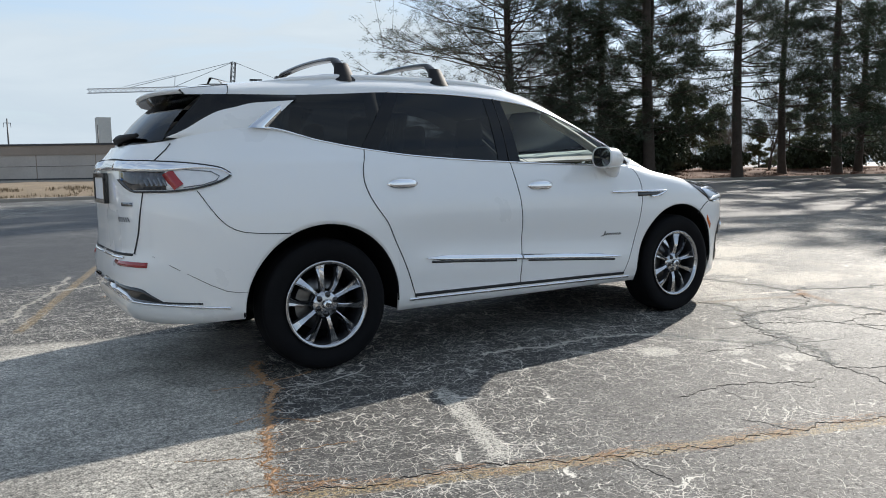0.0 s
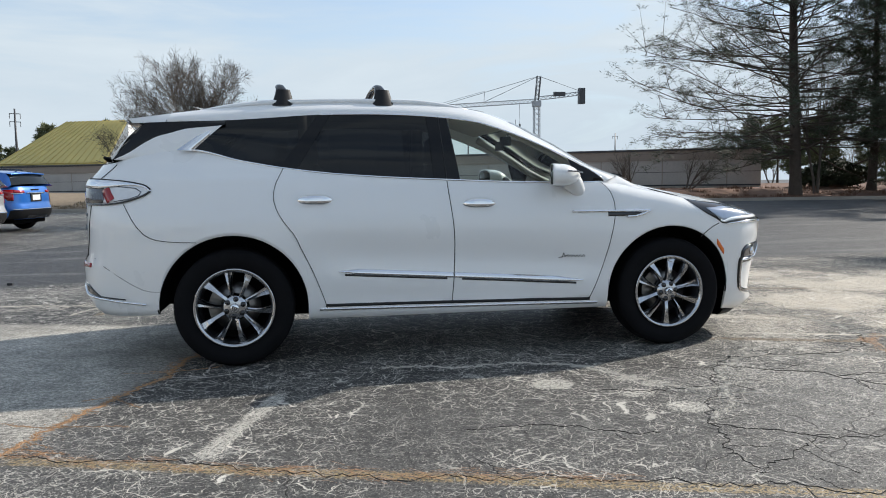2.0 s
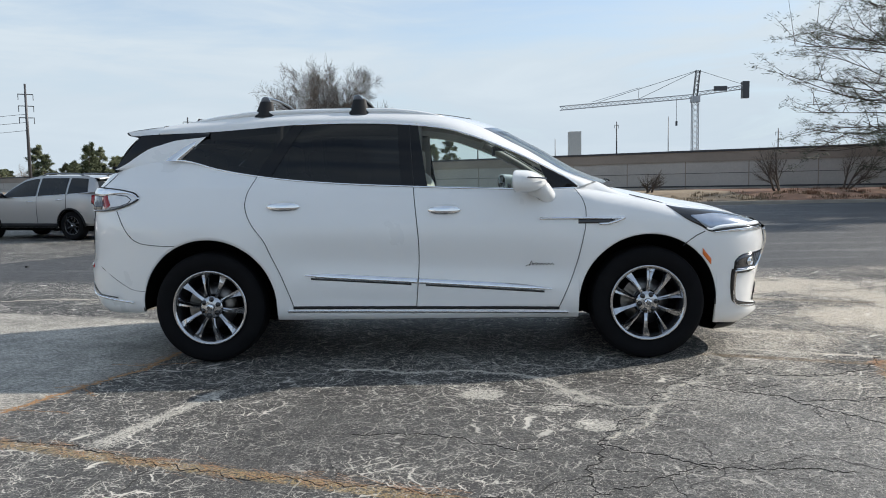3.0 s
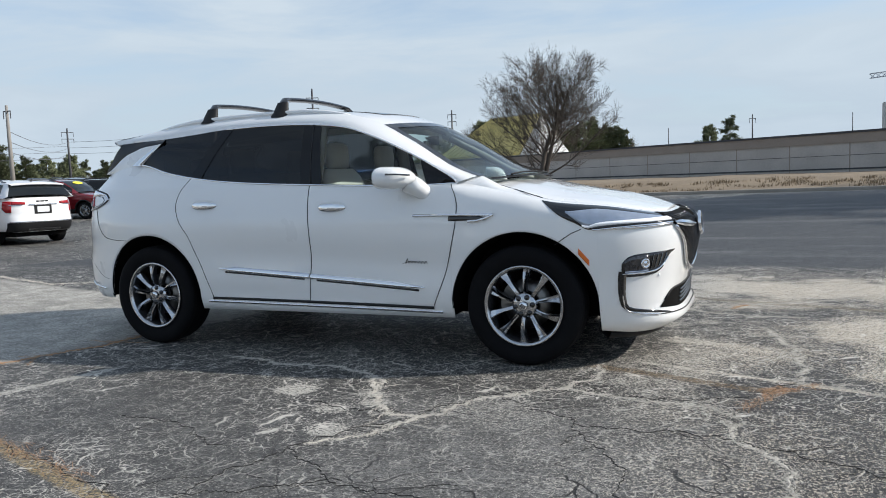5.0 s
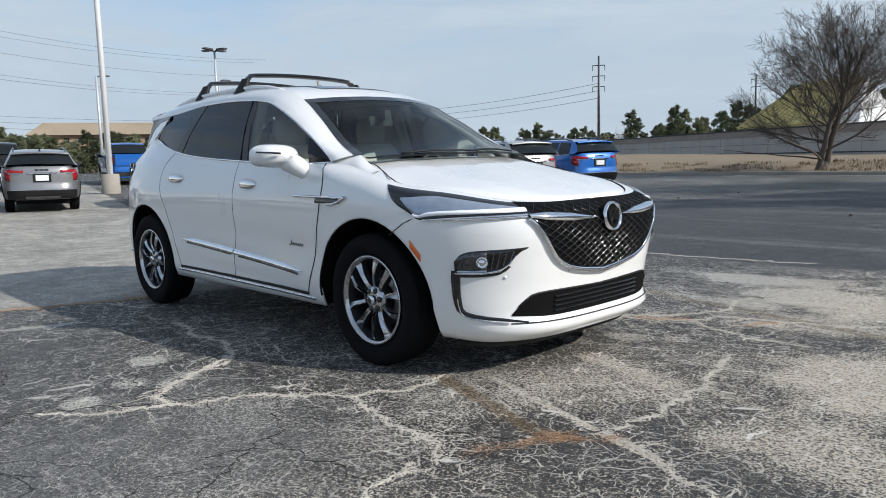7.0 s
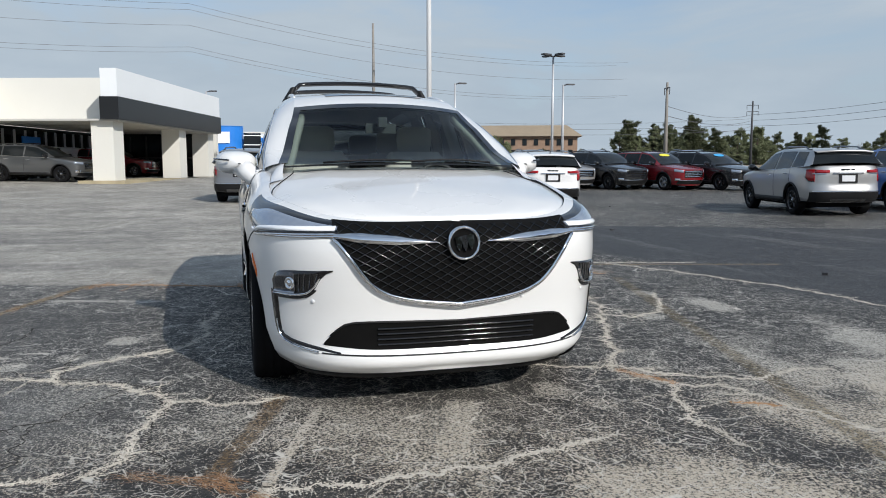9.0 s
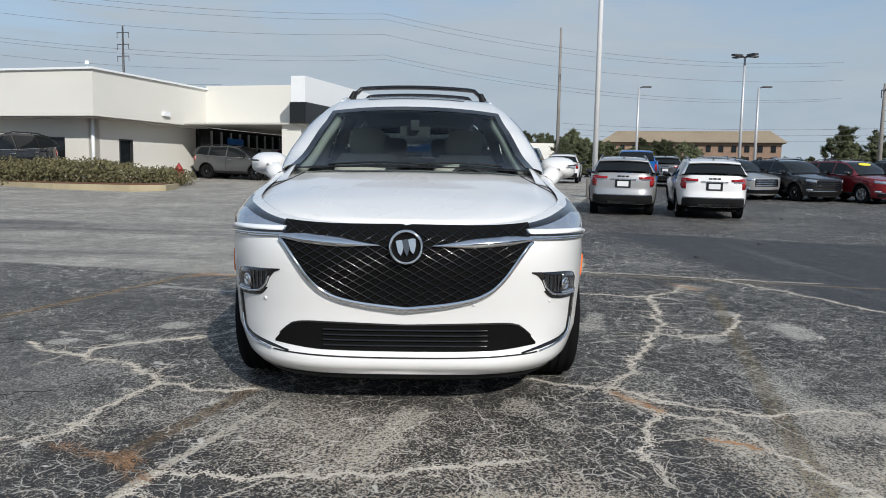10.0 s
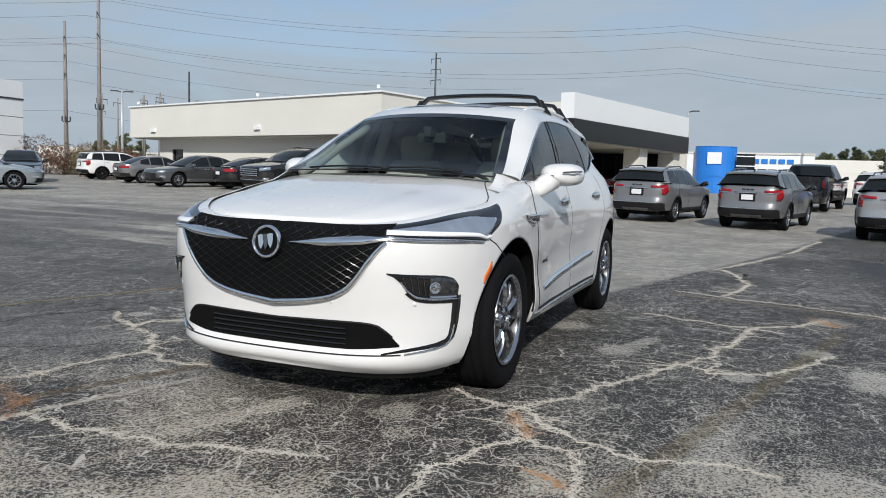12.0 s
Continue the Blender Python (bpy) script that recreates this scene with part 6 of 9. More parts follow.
def wheel_set(R, w, rim, mat=None, detail=True):
    key = (R, w, rim, mat.name if mat else "", detail)
    if key not in WHEEL_CACHE:
        d = {"tyre": tyre_mesh(R, w, rim), "rim": rim_mesh(rim, w * 0.92, mat), "spokes": spoke_meshes(rim, w * 0.92, mat)}
        f = -w / 2
        d["disc"] = Geo().lathe([(0.06, 0.0), (0.165, 0.0), (0.165, 0.02), (0.06, 0.02)], 40).mesh("brake_disc", M["disc"], True)
        d["well"] = Geo().lathe([(0.0, 0.0), (rim * 0.96, 0.0)], 32).mesh("wheel_back", M["under"], False)
        d["cap"] = Geo().lathe([(0.0, f + 0.004), (0.022, f + 0.004), (0.028, f + 0.008), (0.030, f + 0.02)], 24).mesh("hub_cap", M["chrome"], True)
        d["lug"] = lug_mesh()
        bars = Geo()
        for k in (-1, 0, 1):
            bars.box(k * 0.013 - 0.005, k * 0.013 + 0.005, f + 0.001, f + 0.005, -0.016 + 0.004 * abs(k), 0.012, Matrix.Rotation(0.25, 4, "Y"))
        d["badge"] = bars.mesh("badge", M["dark_chrome"])
        cal = Geo()
        for j in range(5):
            a = 2.6 + 0.22 * j
            cal.box(0.10, 0.175, -0.03, 0.05, -0.022, 0.022, Matrix.Rotation(a, 4, "Y"))
        d["caliper"] = cal.mesh("caliper", M["disc"], False)
        WHEEL_CACHE[key] = d
    return WHEEL_CACHE[key]


def add_wheel(car, x, y, R, w, rim, side, turn=0.0, mat=None, detail=True):
    """side -1: the right-hand wheel, whose face looks to -y."""
    d = wheel_set(R, w, rim, mat, detail)
    m = pose(x, y, R, 0, 0, 0 if side < 0 else 180) @ pose(0, 0, 0, 0, turn, 0)
    hub = piece("wheel", d["rim"], car, "", m)
    piece("tyre", d["tyre"], hub, "black rubber tyre")
    piece("wheel_back", d["well"], hub, "", pose(0, w * 0.25, 0))
    piece("hub_cap", d["cap"], hub)
    for i in range(10):
        piece("spoke", d["spokes"][i % 2], hub, "", pose(0, 0, 0, 0, -36 * i, 0))
    if detail:
        piece("brake_disc", d["disc"], hub, "", pose(0, -0.01, 0))
        piece("caliper", d["caliper"], hub)
        piece("badge", d["badge"], hub)
        for i in range(6):
            a = 2 * math.pi * (i + 0.5) / 6
            piece("lug_nut", d["lug"], hub, "", pose(0.057 * math.cos(a), -w * 0.46 + 0.02, 0.057 * math.sin(a)))
    return hub

# ---------------------------------------------------------------- the white crossover
SUV = Shape(
    nose=[(0.20, 2.39), (0.28, 2.495), (0.36, 2.45), (0.48, 2.460), (0.62, 2.49), (0.80, 2.520), (0.90, 2.505), (0.98, 2.44), (1.05, 2.36)],
    tail=[(0.30, -2.44), (0.36, -2.55), (0.50, -2.60), (0.66, -2.61), (0.74, -2.585), (0.95, -2.58), (1.12, -2.58), (1.22, -2.572), (1.31, -2.51), (1.39, -2.45), (1.50, -2.33), (1.63, -2.19)],
    width=[(0.20, 0.90), (0.30, 0.945), (0.40, 0.985), (0.55, 0.992), (0.75, 1.0), (0.95, 0.992), (1.05, 0.968), (1.12, 0.945), (1.18, 0.920), (1.20, 0.910), (1.238, 0.893), (1.268, 0.867), (1.31, 0.831), (1.362, 0.785), (1.439, 0.735), (1.56, 0.66)],
    pinch=0.045,
    belt=[(-2.2, 1.43), (-1.90, 1.440), (-1.79, 1.437), (-1.48, 1.362), (-1.2, 1.311), (-0.86, 1.269), (-0.43, 1.238), (-0.09, 1.221), (0.39, 1.200), (0.87, 1.190), (1.07, 1.196), (1.3, 1.20)],
    top=[(-2.7, 1.345), (-2.45, 1.36), (-2.3, 1.385), (-2.1, 1.415), (-1.90, 1.440), (-1.79, 1.437), (-1.48, 1.362), (-1.2, 1.311), (-0.86, 1.269), (-0.43, 1.238), (-0.09, 1.221), (0.39, 1.200), (0.87, 1.190), (1.07, 1.196), (1.3, 1.20)],
    rail=[(-2.2, 1.655), (-1.955, 1.697), (-1.72, 1.727), (-1.45, 1.752), (-1.14, 1.769), (-0.75, 1.776), (-0.35, 1.773), (-0.05, 1.757), (0.2, 1.718), (0.34, 1.672), (0.484, 1.608), (0.596, 1.545), (0.728, 1.474), (0.85, 1.398), (1.0, 1.312), (1.2, 1.236), (1.35, 1.196)],
    rail_y=[(-2.2, 0.54), (-1.955, 0.558), (-1.0, 0.580), (-0.3, 0.585), (0.2, 0.590), (0.484, 0.620), (0.73, 0.675), (1.0, 0.735), (1.2, 0.777), (1.35, 0.80)],
    hood=[(1.0, 1.235), (1.3, 1.215), (1.70, 1.140), (2.06, 1.065), (2.29, 1.000), (2.40, 0.962), (2.47, 0.932), (2.52, 0.905)],
    wheels=[(-1.5355, 0.394), (1.5355, 0.394)], arch=0.482, n=(3.8, 4.2), m=(2.2, 1.9))
SUV.groove = 0.017
DLO_TOP = curve([(-2.12, 1.634), (-1.976, 1.638), (-1.60, 1.645), (-1.29, 1.662), (-0.94, 1.684), (-0.6, 1.688), (-0.35, 1.682), (-0.06, 1.662), (0.165, 1.630), (0.28, 1.595), (0.48, 1.520), (0.72, 1.410), (0.90, 1.318), (1.04, 1.232), (1.073, 1.203), (1.12, 1.198)])
DLO_Y = curve([(-2.12, 0.600), (-1.976, 0.614), (-1.60, 0.655), (-0.95, 0.674), (-0.06, 0.694), (0.5, 0.775), (1.073, 0.856), (1.12, 0.858)])


def dlo(x, side=-1):
    return Vector((x, side * DLO_Y(x), DLO_TOP(x)))


def line_z(pts):
    return curve(pts)


def build_main():
    S = SUV
    car = thing("car", "pearl white three-row crossover SUV with chrome trim parked on cracked asphalt", "car")
    piece("body", S.shell("body", M["pearl"], 1.0, 26), car, "pearl white painted body")

    # doors: raised panels with dark gaps
    rear_edge = line_z([(0.36, -0.925), (0.45, -0.955), (0.62, -1.02), (0.77, -1.09), (0.86, -1.13), (0.97, -1.21), (1.05, -1.25), (1.12, -1.265), (1.19, -1.255), (1.26, -1.225), (1.31, -1.20)])
    mid_edge = line_z([(0.36, -0.075), (0.76, -0.05), (1.19, -0.085)])
    front_edge = line_z([(0.36, 0.91), (0.46, 0.955), (0.62, 1.02), (0.82, 1.075), (0.95, 1.10), (1.034, 1.105), (1.12, 1.085), (1.174, 1.05), (1.20, 1.03)])
    handle_z = {"rear": 1.085, "front": 1.045}
    for side in (-1, 1):
        for name, left, right in (("rear", rear_edge, mid_edge), ("front", mid_edge, front_edge)):
            rows = []
            for i in range(15):
                s = i / 14
                col = []
                for j in range(20):
                    zz = 0.385 + 0.02 * (-0.5 + s)
                    ztop = S.belt(left(1.15) * (1 - s) + right(1.15) * s) - 0.008
                    z = zz + (ztop - zz) * j / 19
                    xl, xr = left(z) + 0.004, right(z) - 0.004
                    col.append(S.at(xl + (xr - xl) * s, z, 0.0035, side))
                rows.append(col)
            door = piece("door", Geo().grid(rows, flip=(side == -1)).mesh("door", M["pearl"], True), car, "white side door with chrome handle")
            # handle: cup and bar
            hx, hz = (-0.995, 1.095) if name == "rear" else (0.13, 1.056)
            bar, cup = Geo(), Geo()
            rws, cws = [], []
            for i in range(13):
                t = -1 + 2 * i / 12
                wz = 0.030 * math.sqrt(max(0.0, 1 - abs(t) ** 2.4)) + 0.002
                p = S.at(hx + 0.118 * t, hz, 0.004, side)
                bow = 0.030 * (1 - t ** 4)
                rws.append([p + Vector((0, side * bow * a, wz * b)) for a, b in ((0.3, -1), (0.95, -0.75), (1.0, -0.1), (0.9, 0.5), (0.75, 0.95), (0.2, 0.9))])
                cw = 0.040 * math.sqrt(max(0.0, 1 - abs(t) ** 2.2))
                cws.append([p + Vector((-0.0, side * 0.003, cw * b)) for b in (-1.1, 0, 1.1)])
            bar.grid(rws, flip=(side == 1))
            cup.grid(cws, flip=(side == 1))
            piece("handle", bar.mesh("handle", M["chrome"], True), door, "chrome door handle")
            piece("handle_cup", cup.mesh("handle_cup", M["pearl"], True), door)
            # lower chrome moulding
            x0, x1 = (-0.85, right(0.55) - 0.006) if name == "rear" else (left(0.55) + 0.006, 0.865)
            pts = [(x, 0.620 - 0.0655 * (x + 0.86)) for x in span(x0, x1, 20)]
            taper = Geo()
            rws = []
            for k, (x, z) in enumerate(pts):
                hgt = 0.021
                if name == "rear":
                    hgt *= min(1.0, 0.15 + k / 4)
                else:
                    hgt *= min(1.0, 0.15 + (19 - k) / 5)
                rws.append([S.at(x, z - hgt, 0.0, side), S.at(x, z - hgt * 0.85, 0.016, side), S.at(x, z - hgt * 0.25, 0.022, side), S.at(x, z + hgt * 0.80, 0.008, side), S.at(x, z + hgt, 0.0, side)])
            piece("moulding", taper.grid(rws, flip=(side == -1)).mesh("moulding", M["chrome"], True), door, "chrome side moulding")
            # black strip along the moulding's lower edge stands in for its shade
            dark = [(x, z - 0.025) for x, z in pts[1:-1]]
            piece("moulding_shade", S.ribbon("moulding_shade", M["black_gloss"], dark, 0.014, 0.006, side), door)
        for ln in (rear_edge, mid_edge, front_edge):
            ztop = S.belt(ln(1.15)) - 0.004
            piece("seam", S.ribbon("seam", M["seam"], [(ln(z), z) for z in span(0.372, ztop, 30)], 0.0034, 0.0040, side), car)
        # sill seam and chrome strip
        piece("seam", S.ribbon("seam", M["seam"], [(x, 0.378 + 0.012 * (-x)) for x in span(-0.94, 0.92, 24)], 0.020, 0.005, side), car)
        piece("sill_strip", S.ribbon("sill_strip", M["chrome"], [(x, 0.350 + 0.014 * (-x)) for x in span(-0.98, 0.98, 30)], 0.016, 0.008, side), car, "chrome sill strip")
        # rear bumper cut, fuel of quarter panel
        piece("seam", S.ribbon("seam", M["seam"], [(-2.235, 1.086), (-2.18, 0.992), (-2.14, 0.935), (-2.10, 0.893), (-2.06, 0.868), (-2.015, 0.852), (-1.94, 0.842), (-1.87, 0.837), (-1.76, 0.834)], 0.004, 0.003, side), car)
        piece("seam", S.ribbon("seam", M["seam"], [(1.76, 0.79), (1.80, 0.82), (1.86, 0.86), (1.92, 0.885)], 0.005, 0.003, side), car)
        # wheel arch lips
        for c in S.wheels:
            pts = [S.at(c[0] - (S.arch + 0.004) * math.cos(a), max(0.37, c[1] + (S.arch + 0.004) * math.sin(a)), 0.002, side) for a in span(-0.1, math.pi + 0.1, 40)]
            piece("arch_lip", tube_along("arch_lip", M["black_matt"], [p - Vector((0, side * 0.012, 0)) for p in pts], 0.009), car)
            well = Geo()
            rows = []
            for a in span(-0.04, math.pi + 0.04, 30):
                x, z = c[0] - (S.arch + 0.002) * math.cos(a), c[1] + (S.arch + 0.002) * math.sin(a)
                yo = S.at(x, max(0.40, z), 0.0, 1).y - 0.022
                rows.append([(x, side * yo, z), (x, side * 0.56, z)])
            well.grid(rows, flip=(side == 1))
            b = len(well.v)
            well.v += [(c[0] - 0.5, side * 0.565, 0.38), (c[0] + 0.5, side * 0.565, 0.38), (c[0] + 0.5, side * 0.565, 0.9), (c[0] - 0.5, side * 0.565, 0.9)]
            well.f.append((b, b + 1, b + 2, b + 3))
            piece("wheel_well", well.mesh("wheel_well", M["under"]), car)
        # front fender vent with chrome
        vent = S.patch("vent", M["black_gloss"], lambda u: 0.952 + 0.006 * (u - 1.0), lambda u: 0.985 - 0.02 * max(0, (u - 1.27)) / 0.06, span(1.05, 1.31, 12), 4, 0.006, side)
        piece("vent", vent, car, "black fender vent with chrome spear")
        piece("vent_spear", S.ribbon("vent_spear", M["chrome"], [(u, 0.992 - 0.004 * (u - 0.8)) for u in span(0.79, 1.36, 16)], 0.015, 0.014, side, 0.004), car, "chrome spear")
        piece("vent_spear", S.ribbon("vent_spear", M["chrome"], [(1.19, 0.948), (1.25, 0.950), (1.31, 0.966), (1.365, 0.990)], 0.016, 0.014, side, 0.004), car, "chrome spear")
        # script badge on the front door: slanted strokes
        sc = Geo()
        for k in range(7):
            u0 = 0.715 + 0.024 * k
            lo, hi = (0.662, 0.700) if k == 0 else (0.667, 0.684)
            a, b = S.at(u0, lo, 0.007, side), S.at(u0 + 0.015, hi, 0.007, side)
            sc.tube([a, b], 0.0028, 4)
            c2 = S.at(u0 + 0.024, 0.668, 0.007, side)
            sc.tube([b, c2], 0.0020, 4)
        sc.tube([S.at(0.69, 0.664, 0.007, side), S.at(0.76, 0.684, 0.007, side), S.at(0.80, 0.680, 0.007, side)], 0.0022, 4)
        piece("script_badge", sc.mesh("script_badge", M["dark_chrome"]), car, "small dark slanted script badge")
        # amber side marker
        piece("side_marker", S.patch("side_marker", M["amber"], lambda u: 0.690 - 1.2 * (u - 1.935), lambda u: 0.757 - 1.2 * (u - 1.912), span(1.902, 1.965, 6), 4, 0.006, side), car, "amber side marker")

        # ---- glasshouse side
        B = lambda x: S.belt_p(x, side)
        D = lambda x: dlo(x, side)
        R = lambda x: S.rail_p(x, side)
        piece("quarter_glass", sheet("quarter_glass", M["privacy"], between(B, D, -1.79, -1.215, -1.585, -0.955, 18, 6, 0.016, 0.0, side), side), car, "dark privacy quarter glass")
        piece("rear_window", sheet("rear_window", M["privacy"], between(B, D, -1.115, -0.170, -0.875, -0.200, 16, 6, 0.020, 0.0, side), side), car, "dark privacy rear door glass")
        piece("front_window", sheet("front_window", M["glass"], between(B, D, 0.008, 0.87, -0.062, 0.80, 20, 6, 0.020, 0.0, side), side), car, "lightly tinted front door glass")
        piece("pillar", sheet("pillar", M["pillar"], between(B, D, -1.22, -1.11, -0.96, -0.87, 4, 6, 0.019, 0.004, side), side), car, "gloss black pillar cover")
        piece("pillar", sheet("pillar", M["pillar"], between(B, D, -0.175, 0.012, -0.205, -0.057, 5, 6, 0.020, 0.004, side), side), car, "gloss black pillar cover")
        piece("sail", sheet("sail", M["pillar"], between(B, D, 0.865, 1.062, 0.795, 1.058, 6, 5, 0.012, 0.004, side), side), car, "gloss black window sail")
        piece("seam", Geo().tube([B(-0.084) + Vector((0, side * 0.010, 0)), B(-0.084).lerp(D(-0.118), 0.5) + Vector((0, side * 0.026, 0)), D(-0.118) + Vector((0, side * 0.008, 0))], 0.005, 4).mesh("seam", M["seam"]), car)
        # roof side and A-pillar
        piece("roof_side", sheet("roof_side", M["pearl"], between(D, R, -1.975, 1.075, -1.955, 1.19, 70, 7, 0.022, 0.0, side), side), car, "white roof rail and windscreen pillar")
        # chrome lines
        piece("belt_trim", tube_along("belt_trim", M["chrome"], [B(x) + Vector((0, side * 0.010, 0.003)) for x in span(-1.80, 1.07, 60)], 0.0075), car, "chrome belt line")
        piece("window_trim", tube_along("window_trim", M["chrome"], [D(x) + Vector((0, side * 0.004, 0)) for x in span(-0.95, 1.07, 60)], 0.006), car, "chrome window line")
        rows = []
        Qt = Vector((-1.605, side * 0.662, 1.612))
        for i in range(12):
            t = i / 11
            p, q = B(-1.79).lerp(Qt, t), B(-1.900).lerp(Qt + Vector((-0.062, 0, -0.004)), t ** 1.15) + Vector((-0.012 * t * (1 - t), 0, 0))
            rows.append([q + Vector((0, side * 0.004, 0)), q.lerp(p, 0.4) + Vector((0, side * 0.020, 0)), p + Vector((0, side * 0.018, 0)), p])
        piece("window_trim", sheet("window_trim", M["chrome"], rows, -side), car, "broad chrome rear window trim")
        # upper quarter and gloss black D-pillar
        T = lambda x: S.at(x, S.top_z(x), 0.0, side)
        QZ = curve([(-2.40, 1.362), (-2.33, 1.386), (-2.237, 1.425), (-2.12, 1.496), (-2.03, 1.540), (-1.95, 1.560), (-1.84, 1.588), (-1.63, 1.606), (-1.50, 1.625)])
        Q = lambda x: Vector((x, T(x).y - side * 0.30 * max(0.0, QZ(x) - T(x).z), QZ(x)))
        piece("quarter_upper", sheet("quarter_upper", M["pearl"], between(T, Q, -2.33, -1.80, -2.33, -1.60, 26, 6, 0.004, 0.0, side), side), car, "white rear quarter panel")
        piece("rear_pillar", sheet("rear_pillar", M["pillar"], between(Q, D, -2.34, -1.58, -2.115, -1.58, 22, 6, 0.008, -0.001, side), side), car, "gloss black rear pillar")

        # ---- door mirror
        mir = Geo()
        def ring_at(t, k):
            return [Vector((0.835 - 0.215 * t - 0.03 * math.cos(b) * t, side * (1.003 + 0.030 * t + 0.130 * k * math.copysign(abs(math.cos(b)) ** 0.75, math.cos(b))), 1.236 + 0.010 * t + (0.080 if math.sin(b) > 0 else 0.072) * k * math.copysign(abs(math.sin(b)) ** 0.75, math.sin(b)))) for b in (2 * math.pi * q / 24 for q in range(24))]
        rows = [ring_at(t, max(0.02, math.sin(math.pi / 2 * min(1.0, t * 1.5))) ** 0.62) for t in (0, 0.02, 0.06, 0.13, 0.22, 0.34, 0.48, 0.64, 0.82, 0.95, 1.0)]
        rows.append(ring_at(1.0, 0.90))
        mir.grid(rows, close_u=True, flip=(side == -1))
        m_ob = piece("mirror", mir.mesh("mirror", M["pearl"], True), car, "white door mirror with dark glass")
        piece("mirror_glass", Geo().grid([ring_at(0.985, 0.91), ring_at(0.97, 0.85), ring_at(0.965, 0.01)], close_u=True, flip=(side == -1)).mesh("mirror_glass", M["black_gloss"], True), m_ob)
        stem = Geo().tube([(0.905, side * 0.83, 1.085), (0.885, side * 0.86, 1.105), (0.855, side * 0.90, 1.138), (0.815, side * 0.945, 1.178), (0.76, side * 0.985, 1.215)], [0.030, 0.044, 0.055, 0.064, 0.070], 14)
        piece("mirror_stem", stem.mesh("mirror_stem", M["pearl"], True), m_ob)
        piece("turn_signal", Geo().tube([(0.825, side * 1.07, 1.262), (0.775, side * 1.135, 1.268), (0.69, side * 1.165, 1.272)], 0.006, 5).mesh("turn_signal", M["dark_chrome"]), m_ob)

        # ---- headlamp
        top = lambda u: S.top_z(u) - 0.012
        u_in = S.u_of_y(0.575, 0.93)
        u_out = 1.675
        low = curve([(u_out, S.top_z(u_out) - 0.016), (1.80, 0.965), (1.90, 0.915), (1.965, 0.880), (2.05, 0.885), (2.15, 0.893), (u_in, 0.905)])
        lus = span(u_out, u_in, 34)
        lamp = piece("headlamp", S.patch("headlamp", M["black_gloss"], low, top, lus, 7, 0.004, side), car, "slim black-edged headlamp")
        inner_us = span(u_out + 0.15, u_in - 0.004, 26)
        piece("reflector", S.patch("reflector", M["lamp_white"], lambda u: low(u) + 0.012 + 0.03 * ease(1.93, 1.80, u), lambda u: max(low(u) + 0.014 + 0.03 * ease(1.93, 1.80, u), top(u) - 0.020 - 0.028 * ease(2.05, 1.80, u)), inner_us, 5, 0.008, side), lamp, "bright lamp reflector")
        bar_us = span(1.925, u_in - 0.006, 26)
        bar_z = curve([(1.925, low(1.925) + 0.008), (1.96, low(1.96) + 0.016), (2.00, low(2.00) + 0.027), (2.06, low(2.06) + 0.030), (u_in, low(u_in) + 0.024)])
        piece("light_bar", S.ribbon("light_bar", M["drl"], [(u, bar_z(u)) for u in bar_us], [0.010 + 0.012 * min(1.0, i / 5) for i in range(26)], 0.013, side, 0.005), lamp, "white light bar")
        piece("lamp_shade", S.ribbon("lamp_shade", M["black_gloss"], [(u, low(u) + 0.009) for u in span(1.995, u_in, 18)], [0.004 + 0.010 * min(1.0, i / 4) for i in range(18)], 0.012, side), lamp, "black strip under the light bar")
        piece("lamp_rib", S.ribbon("lamp_rib", M["chrome"], [(u, low(u) - 0.002) for u in span(1.985, u_in + 0.01, 20)], 0.010, 0.013, side, 0.003), lamp, "chrome lamp edge")

        # ---- fog lamp pocket, black L and chrome edge
        us = span(S.u_of_y(0.874, 0.64), S.u_of_y(0.612, 0.73), 18)
        fl = curve([(us[0], 0.588), (S.u_of_y(0.80, 0.59), 0.590), (S.u_of_y(0.73, 0.60), 0.602), (S.u_of_y(0.69, 0.65), 0.640), (S.u_of_y(0.655, 0.70), 0.704), (us[17], 0.726)])
        fu = curve([(us[0], 0.662), (us[2], 0.700), (us[5], 0.716), (S.u_of_y(0.676, 0.72), 0.728), (us[17], 0.732)])
        fog = piece("fog_lamp", S.patch("fog_lamp", M["black_gloss"], fl, fu, us, 6, 0.004, side), car, "fog lamp in black pocket with chrome edge")
        piece("fog_trim", S.ribbon("fog_trim", M["chrome"], [(u, fl(u) + 0.009) for u in us[:16]], [0.011 * min(1.0, 0.3 + i / 4, (16 - i) / 4) for i in range(16)], 0.012, side, 0.004), fog, "chrome edge")
        piece("fog_trim", S.ribbon("fog_trim", M["black_gloss"], [(u, fl(u) - 0.006) for u in us[:15]], 0.012, 0.005, side), fog)
        lus2 = us[1:10]
        lens = piece("fog_lens", S.patch("fog_lens", M["smoked"], lambda u: fl(u) + 0.022, lambda u: fu(u) - 0.010, lus2, 5, 0.009, side), fog, "grey fog lens")
        rings = [(u, fl(u) + 0.020) for u in lus2]
        piece("lens_ring", S.ribbon("lens_ring", M["lamp_white"], rings, 0.009, 0.013, side, 0.002), lens, "pale lens edge")
        for k in range(4):
            su = us[10] + (us[14] - us[10]) * k / 3
            piece("fog_slat", S.ribbon("fog_slat", M["dark_chrome"], [(su, fl(su) + 0.024), (su + 0.010, fu(su) - 0.012)], 0.004, 0.009, side, 0.002), fog)
        py, pz2 = 0.795, 0.658
        pc, pn = S.at(S.u_of_y(py, pz2), pz2, 0.010, side), S.at(S.u_of_y(py, pz2), pz2, 0.06, side)
